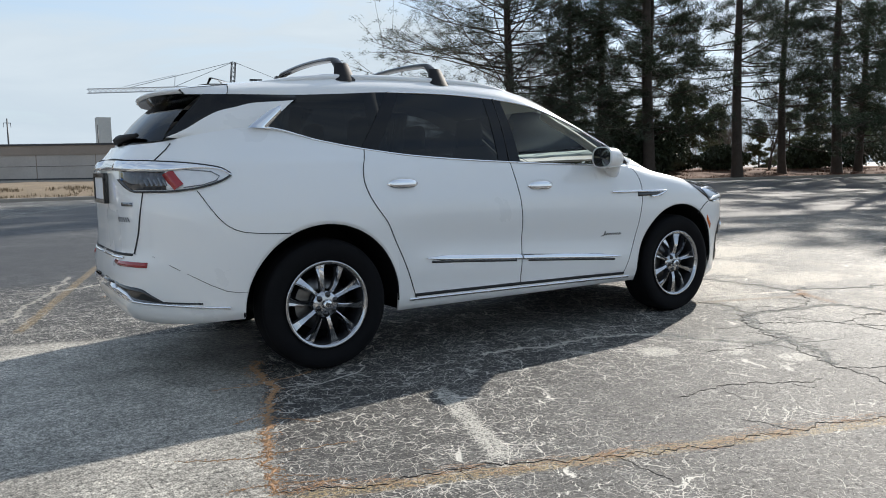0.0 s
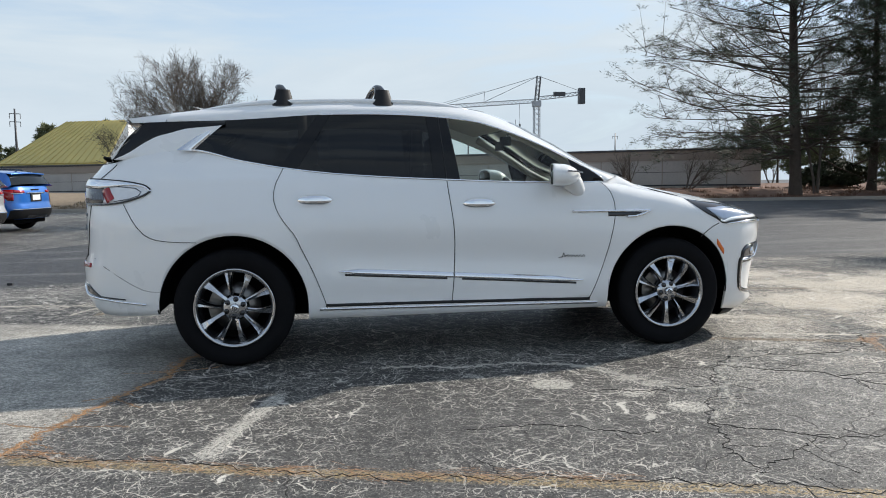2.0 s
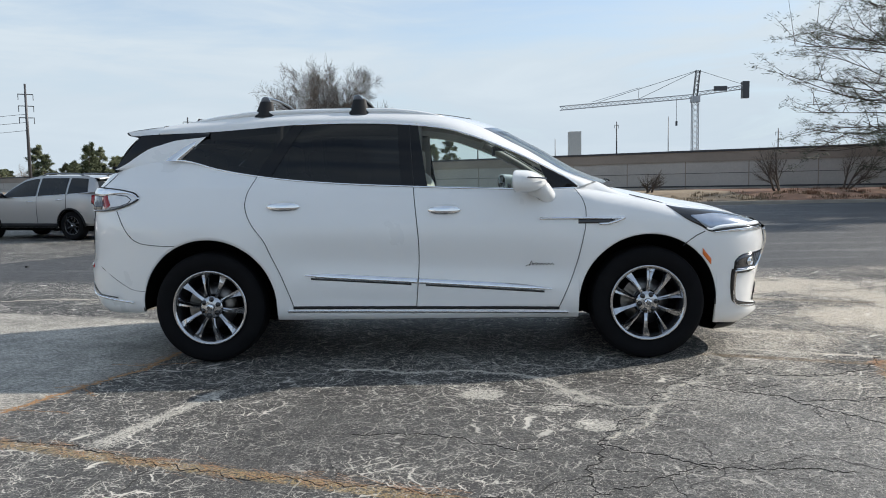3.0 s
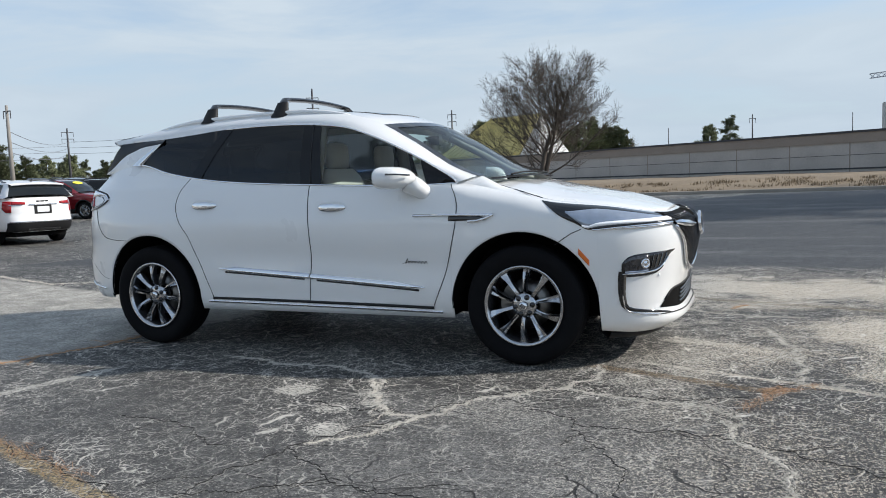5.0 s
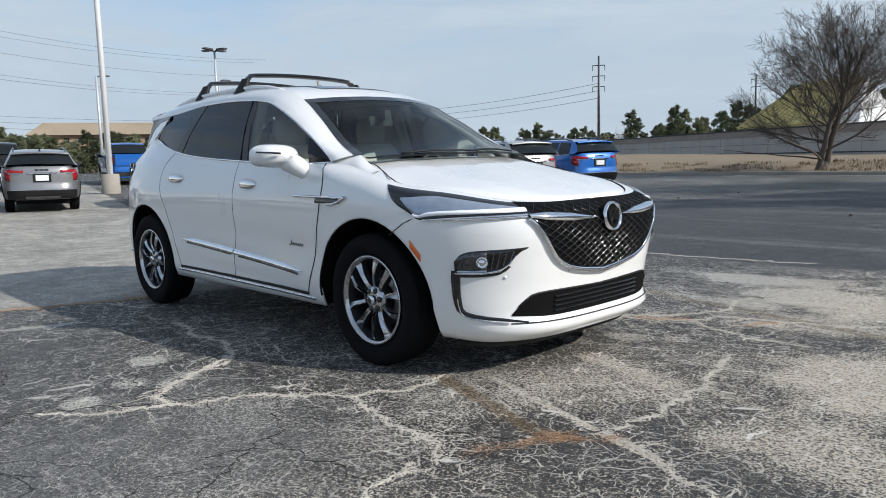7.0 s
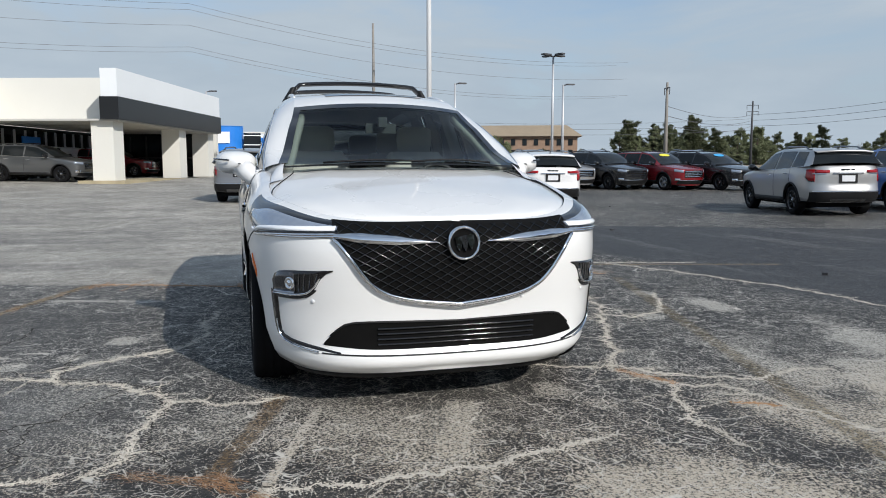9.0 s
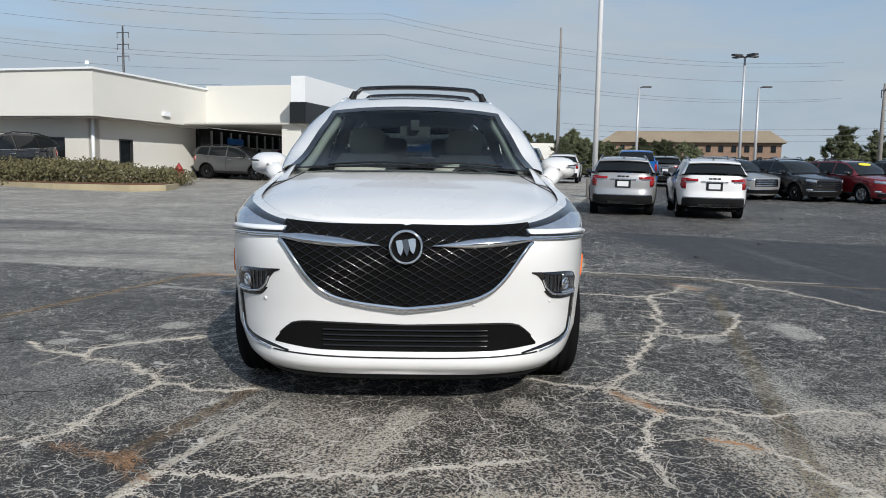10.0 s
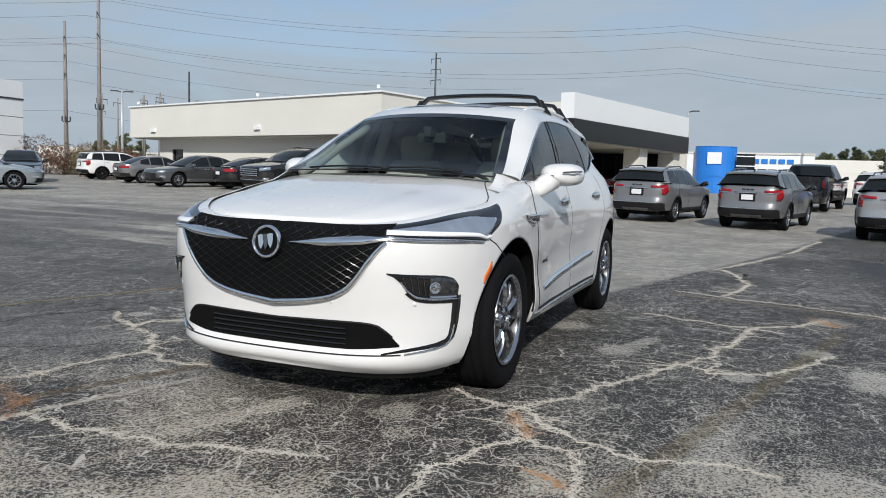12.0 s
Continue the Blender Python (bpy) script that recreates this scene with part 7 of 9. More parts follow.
        aim = Matrix.Translation(pc) @ (pn - pc).normalized().to_track_quat("Z", "Y").to_matrix().to_4x4()
        piece("projector", Geo().lathe([(0.0, 0.010), (0.012, 0.008), (0.020, 0.002), (0.022, 0.008), (0.029, 0.008), (0.031, 0.0)], 24, "z").mesh("projector", M["chrome"], True), fog, "round projector lens", aim)
        lpts = [(S.u_of_y(y, z), z) for y, z in ((0.868, 0.612), (0.866, 0.57), (0.862, 0.53), (0.858, 0.48), (0.852, 0.435), (0.845, 0.40), (0.828, 0.375), (0.795, 0.361), (0.755, 0.352), (0.68, 0.340), (0.575, 0.322))]
        piece("bumper_blade", S.ribbon("bumper_blade", M["black_gloss"], lpts, [0.046, 0.046, 0.044, 0.042, 0.040, 0.036, 0.030, 0.024, 0.020, 0.016, 0.006], 0.006, side), car, "black bumper corner blade")
        piece("bumper_blade_trim", S.ribbon("bumper_blade_trim", M["chrome"], [(u + 0.004, z - 0.019) for u, z in lpts[3:-1]], 0.007, 0.010, side, 0.003), car, "thin chrome edge")

        # ---- tail lamp wraps the corner
        def tu_of(y, z):
            return S.u_of_y(y, z, False)
        ut0, ut1 = tu_of(0.43, 1.18), -2.048
        u_c = S.x0[1] - S.a_ref[1]
        tl = curve([(ut0, 1.155), (tu_of(0.52, 1.11), 1.108), (tu_of(0.585, 1.085), 1.084), (tu_of(0.726, 1.09), 1.084), (-2.255, 1.097), (-2.141, 1.125), (-2.08, 1.15), (ut1, 1.172)])
        tu = curve([(u_c, 1.268), (ut0, 1.258), (tu_of(0.62, 1.25), 1.251), (-2.262, 1.236), (-2.15, 1.220), (-2.09, 1.205), (ut1, 1.176)])
        tus = span(ut0, ut1, 30)
        tail = piece("tail_lamp", S.patch("tail_lamp", M["tail_clear"], tl, tu, tus, 6, 0.006, side), car, "clear and red wraparound tail lamp")
        piece("tail_dark", S.patch("tail_dark", M["smoked"], lambda u: tl(u) + 0.010, lambda u: tu(u) - 0.045, span(ut0 + 0.008, -2.385, 16), 4, 0.010, side), tail, "dark lamp inner")
        piece("tail_red", S.ribbon("tail_red", M["red_lens"], [(-2.372, 1.190), (-2.350, 1.150), (-2.322, 1.108)], 0.058, 0.012, side, 0.002), tail, "red slanted lens")
        for k in range(5):
            piece("lamp_cell", S.ribbon("lamp_cell", M["dark_chrome"], [(-2.47 + 0.022 * k, 1.115), (-2.485 + 0.022 * k, 1.150 + 0.01 * (k % 2))], 0.010, 0.013, side, 0.002), tail)
        piece("tail_line", S.ribbon("tail_line", M["dark_chrome"], [(-2.30, 1.105), (-2.20, 1.118), (-2.13, 1.140), (-2.11, 1.165), (-2.15, 1.190), (-2.30, 1.205)], 0.006, 0.010, side), tail)
        trim_us = span(u_c, ut1, 40)
        piece("tail_trim", S.patch("tail_trim", M["chrome"], lambda u: tu(u) - 0.008 - 0.048 * ease(-2.10, -2.45, u), tu, trim_us, 4, 0.014, side), tail, "broad chrome lamp trim")
        piece("tail_trim", S.ribbon("tail_trim", M["black_gloss"], [(u, tl(u)) for u in tus], 0.011, 0.010, side), tail)
        piece("tail_trim", S.ribbon("tail_trim", M["seam"], [(u, tu(u) + 0.004) for u in trim_us], 0.007, 0.010, side), tail)
        # bumper: reflector, slot, seams
        piece("rear_reflector", S.patch("rear_reflector", M["red_lens"], lambda u: 0.665 + 0.018 * ease(tu_of(0.45, 0.68), tu_of(0.36, 0.68), u), lambda u: 0.694, span(tu_of(0.365, 0.68), tu_of(0.68, 0.68), 12), 3, 0.005, side), car, "red bumper reflector")
        us = span(tu_of(0.10, 0.54), tu_of(0.735, 0.50), 22)
        lowz = curve([(us[0], 0.560), (tu_of(0.31, 0.52), 0.520), (tu_of(0.54, 0.48), 0.476), (us[-1], 0.466)])
        upz = curve([(us[0], 0.572), (tu_of(0.457, 0.55), 0.556), (tu_of(0.63, 0.54), 0.545), (tu_of(0.68, 0.52), 0.515), (us[-1], 0.474)])
        slot = piece("bumper_slot", S.patch("bumper_slot", M["black_gloss"], lowz, upz, us, 4, 0.004, side), car, "black bumper insert with chrome edge")
        piece("slot_line", S.ribbon("slot_line", M["black_gloss"], [(tu_of(y, z), z) for y, z in ((0.73, 0.471), (0.79, 0.466), (0.85, 0.460))], 0.010, 0.005, side), slot)
        piece("slot_wedge", S.patch("slot_wedge", M["chrome"], lambda u: lowz(u) - 0.004, lambda u: lowz(u) + 0.036 * ease(tu_of(0.30, 0.52), tu_of(0.42, 0.52), u) * ease(tu_of(0.56, 0.48), tu_of(0.50, 0.48), u), span(tu_of(0.30, 0.52), tu_of(0.56, 0.48), 10), 3, 0.012, side), slot, "chrome wedge")
        piece("slot_trim", S.ribbon("slot_trim", M["chrome"], [(tu_of(y, z), z) for y, z in ((0.04, 0.552), (0.18, 0.538), (0.31, 0.512), (0.43, 0.490), (0.54, 0.468), (0.64, 0.462), (0.73, 0.458), (0.82, 0.446), (0.90, 0.430))], 0.013, 0.011, side, 0.004), slot, "thin chrome edge")
        piece("seam", S.ribbon("seam", M["seam"], [(tu_of(y, z), z) for y, z in ((0.42, 0.735), (0.58, 0.738), (0.70, 0.726), (0.79, 0.668))] + [(-2.262, 0.605), (-2.19, 0.562), (-2.118, 0.527), (-2.06, 0.515), (-2.0, 0.514)], 0.0025, 0.002, side), car)
        piece("tailgate_gap", S.ribbon("tailgate_gap", M["seam"], [(tu_of(y, 0.725), 0.722 + 0.018 * y) for y in span(0.02, 0.57, 14)], 0.014, 0.004, side), car)
        piece("bumper_top_trim", S.ribbon("bumper_top_trim", M["chrome"], [(tu_of(y, 0.70), 0.704 + 0.016 * y) for y in span(0.02, 0.48, 12)], 0.012, 0.006, side, 0.002), car, "chrome bumper edge")

    # tailgate seams, plate
    for side in (-1, 1):
        piece("seam", S.ribbon("seam", M["seam"], [(S.u_of_y(y, z, False), z) for y, z in ((0.635, 1.082), (0.625, 0.95), (0.612, 0.852), (0.595, 0.79), (0.578, 0.738))], 0.004, 0.004, side), car)
    for side in (-1, 1):
        piece("seam", S.ribbon("seam", M["seam"], [(S.u_of_y(y, z, False), z) for y, z in ((0.60, 1.352), (0.615, 1.32), (0.632, 1.256))], 0.006, 0.004, side), car)
    pl = piece("number_plate", Geo().box(-2.600, -2.585, -0.165, 0.165, 1.035, 1.165).mesh("number_plate", M["plate"]), car, "blank plate in a black frame")
    fr = Geo()
    for y0, y1, z0, z1 in ((-0.185, 0.185, 1.165, 1.190), (-0.185, 0.185, 1.010, 1.036), (-0.185, -0.165, 1.036, 1.165), (0.165, 0.185, 1.036, 1.165)):
        fr.box(-2.607, -2.58, y0, y1, z0, z1)
    piece("plate_frame", fr.mesh("plate_frame", M["black_gloss"]), pl)
    for side in (-1, 1):
        sc = Geo()
        for k in range(6):
            y0 = 0.43 + 0.024 * k
            sc.tube([S.at(S.u_of_y(y0, 0.86, False), 0.915, 0.006, side), S.at(S.u_of_y(y0 - 0.02, 0.86, False), 0.94, 0.006, side)], 0.003, 4)
        if side == -1:
            piece("script_badge", sc.mesh("script_badge", M["dark_chrome"]), car, "small dark slanted script badge")
            piece("rear_badge", S.patch("rear_badge", M["dark_chrome"], lambda u: 1.003, lambda u: 1.024, span(S.u_of_y(0.46, 1.0, False), S.u_of_y(0.57, 1.0, False), 6), 3, 0.005, side), car)

    # ---- roof, sunroof, windscreen
    qs = span(-1, 1, 25)
    lift = curve([(-2.2, 0.035), (-1.0, 0.035), (0.0, 0.03), (0.25, 0.03), (0.7, 0.025), (1.2, 0.02), (1.4, 0.02)])
    bow = curve([(-2.2, -0.10), (-1.6, -0.02), (-0.8, 0.0), (-0.2, 0.04), (0.25, 0.13), (0.7, 0.16), (1.2, 0.17), (1.4, 0.17)])
    def over(x, q, dz=0.0):
        p = S.over(x, q, bow(x), lift(x))
        p.z += dz
        return p
    ROOF_END = 0.42
    piece("roof", Geo().grid([[over(x, q) for q in qs] for x in span(-1.955, ROOF_END, 50)], flip=True).mesh("roof", M["pearl"], True), car, "white roof")
    piece("sunroof", Geo().grid([[over(x, q * 0.62, 0.004) + Vector((0, 0, 0)) for q in qs] for x in span(-0.45, 0.22, 12)], flip=True).mesh("sunroof", M["black_gloss"], True), car, "dark sunroof glass")
    piece("windscreen_band", Geo().grid([[over(x, q, 0.002) for q in qs] for x in span(ROOF_END, 0.485, 4)], flip=True).mesh("windscreen_band", M["black_gloss"], True), car)
    for s in (-1, 1):
        piece("windscreen_band", Geo().grid([[over(x, s * q, 0.003) for q in ((0.93, 0.96, 1.0) if s > 0 else (1.0, 0.96, 0.93))] for x in span(0.47, 1.20, 24)], flip=True).mesh("windscreen_band", M["black_gloss"], True), car)
    piece("windscreen", Geo().grid([[over(x, q * 0.945) for q in qs] for x in span(0.48, 1.24, 24)], flip=True).mesh("windscreen", M["wind"], True), car, "curved tinted windscreen")
    piece("cowl", Geo().grid([[over(x, q * 0.95, -0.004) for q in qs] for x in span(1.235, 1.275, 4)], flip=True).mesh("cowl", M["black_matt"], True), car, "black windscreen cowl")
    for y0, y1, x0 in ((-0.52, 0.10, 1.25), (0.08, 0.56, 1.235)):
        pts = []
        for i in range(8):
            t = i / 7
            y = y0 + (y1 - y0) * t
            xx = x0 - 0.035 * math.sin(math.pi * t)
            pts.append(over(xx, y / S.rail_y(xx), 0.010))
        piece("wiper", Geo().tube(pts, 0.0065, 5).mesh("wiper", M["black_matt"], True), car, "black wiper arm")

    # ---- fender tops beside the windscreen's foot
    for s in (-1, 1):
        rows = []
        for x in span(0.98, 1.44, 16):
            a, b = S.at(x, S.top_z(x), 0.0, s), over(min(x, 1.34), s * 0.955, 0.006)
            f = ease(1.20, 1.42, x)
            b.x, b.z = x, b.z * (1 - f) + (S.hood_z(x, b.y) - 0.004) * f
            rows.append([a + Vector((0, 0, -0.004))] + [a.lerp(b, t) + Vector((0, 0, 0.010 * (1 - f) * math.sin(math.pi * t))) for t in (0.15, 0.4, 0.7)] + [b])
        piece("fender_top", Geo().grid(rows, flip=(s < 0)).mesh("fender_top", M["pearl"], True), car, "white fender top")

    # ---- bonnet
    rows = []
    u_end = S.x0[0] + S.a_ref[0]
    for i in range(49):
        u = 1.10 + (u_end - 1.10) * math.sin(math.pi / 2 * i / 48) ** 0.9
        e = S.at(u, S.top_z(u), 0.0, 1)
        row = []
        for q in span(-1, 1, 25):
            x, y = e.x, e.y * q
            # the rear edge is bowed forward like the windscreen's foot
            x = x + 0.20 * (1 - q * q) * (1 - ease(1.0, 2.0, e.x))
            z0 = S.hood_z(x, y)
            edge = e.z - S.hood_z(e.x, e.y)
            crease = 0.006 * math.exp(-((abs(q) - 0.62) / 0.10) ** 2) * ease(2.45, 2.0, e.x)
            row.append(Vector((x, y, z0 + edge * abs(q) ** 4 + crease - (0.012 * abs(q) ** 30))))
        rows.append(row)
    piece("bonnet", Geo().grid(rows, flip=True).mesh("bonnet", M["pearl"], True), car, "white domed bonnet")
    for side in (-1, 1):
        pts = []
        for i in range(44):
            u = 1.16 + (u_end - 1.16) * math.sin(math.pi / 2 * i / 43) ** 0.9
            e = S.at(u, S.top_z(u), 0.0, side)
            q = 1 - 0.17 * ease(1.78, 1.12, u)
            x = e.x + 0.20 * (1 - q * q) * (1 - ease(1.0, 2.0, e.x))
            edge = e.z - S.hood_z(e.x, e.y)
            pts.append(Vector((x, e.y * q, S.hood_z(x, e.y * q) + edge * q ** 4 + (0.001 if q < 0.985 else -0.003))))
        piece("seam", Geo().tube(pts, 0.0032, 5).mesh("seam", M["seam"]), car)

    # ---- grille: black field, lattice, chrome surround, wings and round badge
    gz_low = curve([(0.0, 0.553), (0.20, 0.577), (0.33, 0.606), (0.41, 0.645), (0.47, 0.705), (0.53, 0.790), (0.605, 0.885), (0.64, 0.905)])
    def gz_top(y):
        return S.top_z(S.u_of_y(min(y, 0.6), 0.93)) - 0.003
    def face(y, z, off):
        u = S.u_of_y(abs(y), z)
        p = S.at(u, z, off, 1 if y >= 0 else -1)
        return p if abs(y) > 1e-4 else Vector((S.x_of(u_end, z)[0] + off, 0, z))
    ys = span(-0.60, 0.60, 49)
    rows = []
    for y in ys:
        a, b = gz_low(abs(y)), gz_top(abs(y))
        rows.append([face(y, a + (b - a) * math.sin(math.pi / 2 * k / 15), 0.008) for k in range(16)])
    grille = piece("grille", Geo().grid(rows).mesh("grille", M["under"], True), car, "black mesh grille in a chrome surround")
    lat = Geo()
    def clip_line(y0, z0, dy, dz):
        run = []
        for k in range(80):
            y, z = y0 + dy * k * 0.02, z0 + dz * k * 0.02
            if abs(y) < 0.605 and gz_low(abs(y)) + 0.006 < z < gz_top(abs(y)) - 0.006:
                run.append(face(y, z, 0.016))
            else:
                if len(run) > 1:
                    lat.tube(run, 0.0025, 4, False)
                run = []
        if len(run) > 1:
            lat.tube(run, 0.0025, 4, False)
    for k in range(-11, 28):
        y0 = -0.60 + 0.072 * k
        clip_line(y0, 0.53, 1.0 * 0.82, 0.57 * 0.82)
        clip_line(-y0, 0.53, -1.0 * 0.82, 0.57 * 0.82)
    piece("lattice", lat.mesh("lattice", M["lattice"], True), grille, "dark chrome diamond lattice")
    sur = [face(y, gz_low(abs(y)) - 0.004, 0.012) for y in span(-0.605, 0.605, 61)]
    piece("surround", Geo().tube(sur, [0.010 + 0.008 * (1 - abs(-1 + 2 * i / 60)) for i in range(61)], 8).mesh("surround", M["chrome"], True), grille, "chrome surround")
    for s in (-1, 1):
        rows = []
        for i in range(22):
            t = i / 21
            y = s * (0.125 + (0.60 - 0.125) * t)
            zc = 0.862 + 0.034 * t ** 1.3
            h = 0.023 * min(1.0, 0.10 + t * 2.2) * (1 - 0.5 * ease(0.75, 1.0, t))
            rows.append([face(y, zc - h, 0.006), face(y, zc - h * 0.8, 0.022), face(y, zc + h * 0.3, 0.030), face(y, zc + h, 0.018), face(y, zc + h * 1.05, 0.004)])
        piece("grille_wing", Geo().grid(rows, flip=(s < 0)).mesh("grille_wing", M["chrome"], True), grille, "satin chrome wing bar")
        # wing carries on under the headlamp
        pts = [(S.u_of_y(y, 0.895), 0.895 - 0.012 * (y - 0.6) / 0.3) for y in span(0.59, 0.90, 14)]
        piece("grille_wing", S.ribbon("grille_wing", M["chrome"], pts, 0.013, 0.010, s, 0.003), grille, "satin chrome wing bar")
    bx = S.x_of(u_end, 0.855)[0] + 0.030
    ring = Geo().lathe([(0.066, 0.0), (0.069, 0.016), (0.076, 0.020), (0.081, 0.014), (0.083, 0.0)], 40, "z")
    badge = piece("round_badge", ring.mesh("round_badge", M["chrome"], True), grille, "round chrome badge with three slanted shields", Matrix.Translation((bx, 0, 0.856)) @ Euler((0, radians(84), 0)).to_matrix().to_4x4())
    piece("badge_field", Geo().lathe([(0.0, 0.004), (0.067, 0.004)], 32, "z").mesh("badge_field", M["under"]), badge)
    for k in (-1, 0, 1):
        b = Geo()
        cx, cy = -0.004 * k + 0.002, 0.029 * k
        outline = [(cx - 0.034, cy - 0.019), (cx - 0.040, cy - 0.001), (cx - 0.038, cy + 0.015), (cx - 0.006, cy + 0.017), (cx + 0.018, cy + 0.013), (cx + 0.040 - 0.006 * abs(k), cy + 0.005), (cx + 0.016, cy - 0.008), (cx - 0.010, cy - 0.014)]
        b.slab(outline, 0.005, 0.020 + 0.002 * k)
        piece("badge_bar", b.mesh("badge_bar", M["chrome"] if k else M["dark_chrome"]), badge)

    # ---- lower intake and chin
    il = curve([(0.0, 0.335), (0.4, 0.338), (0.655, 0.358)])
    iu = curve([(0.0, 0.462), (0.45, 0.472), (0.54, 0.465), (0.60, 0.425), (0.655, 0.362)])
    rows = [[face(y, il(abs(y)) + (iu(abs(y)) - il(abs(y))) * k / 5, 0.004) for k in range(6)] for y in span(-0.65, 0.65, 45)]
    intake = piece("lower_intake", Geo().grid(rows).mesh("lower_intake", M["under"], True), car, "black lower air intake with slats")
    for k in range(4):
        zc = 0.362 + 0.026 * k
        w = 0.40
        rows = [[face(y, zc - 0.006, 0.004), face(y, zc, 0.018), face(y, zc + 0.006, 0.006)] for y in span(-w, w, 31)]
        piece("slat", Geo().grid(rows).mesh("slat", M["black_gloss"], True), intake)
    piece("intake_edge", Geo().tube([face(y, iu(abs(y)) + 0.002, 0.004) for y in span(-0.62, 0.62, 41)], 0.006, 5).mesh("intake_edge", M["black_matt"], True), intake)
    piece("seam", Geo().tube([face(y, 0.318 - 0.01 * (1 - (y / 0.66) ** 2), 0.001) for y in span(-0.66, 0.66, 41)], 0.004, 5).mesh("seam", M["seam"]), car)
    for y in (-0.70, -0.31, 0.33, 0.72):
        p = face(y, 0.575, 0.001)
        q = (face(y, 0.575, 0.05) - p).normalized().to_track_quat("Z", "Y").to_matrix().to_4x4()
        piece("parking_sensor", Geo().lathe([(0.0, 0.0025), (0.009, 0.0025), (0.010, 0.0)], 16, "z").mesh("parking_sensor", M["plate"], True), car, "", Matrix.Translation(p) @ q)
    chin = Geo().grid([[face(y, 0.21, -0.06), face(y, 0.205, -0.012), face(y, 0.165, -0.05), face(y, 0.165, -0.3)] for y in span(-0.80, 0.80, 25)])
    piece("chin", chin.mesh("chin", M["black_matt"], True), car, "black chin spoiler")

    # ---- tail: window, spoiler, wiper
    top_row = lambda q: Vector((-2.115 - 0.05 * (1 - q * q), 0.60 * q, 1.634 + 0.03 * (1 - q * q)))
    low_row = lambda q: Vector((-2.34 - 0.14 * (1 - abs(q) ** 2.4), 0.565 * q, 1.372 - 0.018 * (1 - abs(q) ** 2.4)))
    rows = [[top_row(q).lerp(low_row(q), k / 8) + Vector((-0.02 * math.sin(math.pi * k / 8), 0, 0.015 * math.sin(math.pi * k / 8))) for k in range(9)] for q in span(-1, 1, 21)]
    piece("rear_screen", Geo().grid(rows, flip=True).mesh("rear_screen", M["privacy"], True), car, "dark rear window")
    for s in (-1, 1):
        e = S.at(-2.34, S.top_z(-2.34), 0.0, s)
        foot = Vector((-2.34, e.y - s * 0.004, e.z + 0.006))
        rows = [[low_row(s).lerp(top_row(s), t) + Vector((0.004, 0, -0.002)), low_row(s).lerp(top_row(s), t).lerp(foot.lerp(dlo(-2.115, s), t), 0.5), foot.lerp(dlo(-2.115, s), t)] for t in span(0, 1, 8)]
        piece("rear_pillar", Geo().grid(rows, flip=(s > 0)).mesh("rear_pillar", M["pillar"], True), car, "gloss black rear pillar")
    tip = lambda q: Vector((-2.318 + 0.085 * abs(q) ** 2.5, 0.565 * q, 1.674 - 0.012 * q * q))
    rows = []
    for q in span(-1, 1, 25):
        a, b = over(-1.956, q), tip(q)
        rows.append([a, a.lerp(b, 0.35) + Vector((0, 0, 0.004)), a.lerp(b, 0.7) + Vector((0, 0, 0.004)), b, b + Vector((-0.006, 0, -0.010)), b + Vector((0.012, 0, -0.026))])
    sp = Geo().grid(rows)
    for s in (-1, 1):
        rows = []
        for k in range(7):
            t = k / 6
            a, b = over(-1.956, s).lerp(tip(s), t), dlo(-1.976, s).lerp(tip(s) + Vector((0.03, 0, -0.030)), t)
            rows.append([a, a.lerp(b, 0.5) + Vector((0, s * 0.010 * (1 - t), 0)), b])
        sp.grid(rows, flip=(s > 0))
    piece("spoiler", sp.mesh("spoiler", M["pearl"], True), car, "white roof spoiler")
    piece("seam", Geo().tube([over(-1.956, q, 0.001) for q in span(-1, 1, 25)], 0.004, 4).mesh("seam", M["seam"]), car)
    for s in (-1, 1):
        piece("seam", Geo().tube([over(-1.956, s), dlo(-1.976, s)], 0.004, 4).mesh("seam", M["seam"]), car)
    rows = []
    for q in span(-1, 1, 21):
        b = tip(q) + Vector((0.014, 0, -0.028))
        rows.append([b, Vector((-2.16, 0.60 * q, 1.625 + 0.02 * (1 - q * q))), Vector((-2.10, 0.61 * q, 1.600))])
    piece("spoiler_under", Geo().grid(rows).mesh("spoiler_under", M["black_gloss"], True), car)
    rw = Geo().tube([(-2.475, 0.03, 1.385), (-2.475, -0.05, 1.395), (-2.44, -0.38, 1.405)], [0.032, 0.026, 0.012], 6)
    piece("rear_wiper", rw.mesh("rear_wiper", M["black_matt"], True), car, "rear wiper")
    fin = Geo().grid([[(-1.78, 0.02, 1.74), (-1.84, 0.012, 1.785), (-1.90, 0.0, 1.802), (-1.92, 0.0, 1.73)], [(-1.60, 0, 1.752), (-1.72, 0, 1.768), (-1.88, 0, 1.804), (-1.93, 0, 1.73)], [(-1.78, -0.02, 1.74), (-1.84, -0.012, 1.785), (-1.90, 0, 1.802), (-1.92, 0, 1.73)]])
    piece("antenna_fin", fin.mesh("antenna_fin", M["pearl"], True), car, "white shark-fin antenna")

    # ---- roof rails
    for s in (-1, 1):
        line = [over(x, s * 0.985, 0.018 * min(1.0, i / 6, (29 - i) / 6) - 0.008) for i, x in enumerate(span(-1.75, 0.12, 30))]
        piece("roof_rail", Geo().tube(line, [0.010 + 0.010 * min(1.0, i / 3, (29 - i) / 3) for i in range(30)], 8).mesh("roof_rail", M["pearl"], True), car, "white raised roof rail")

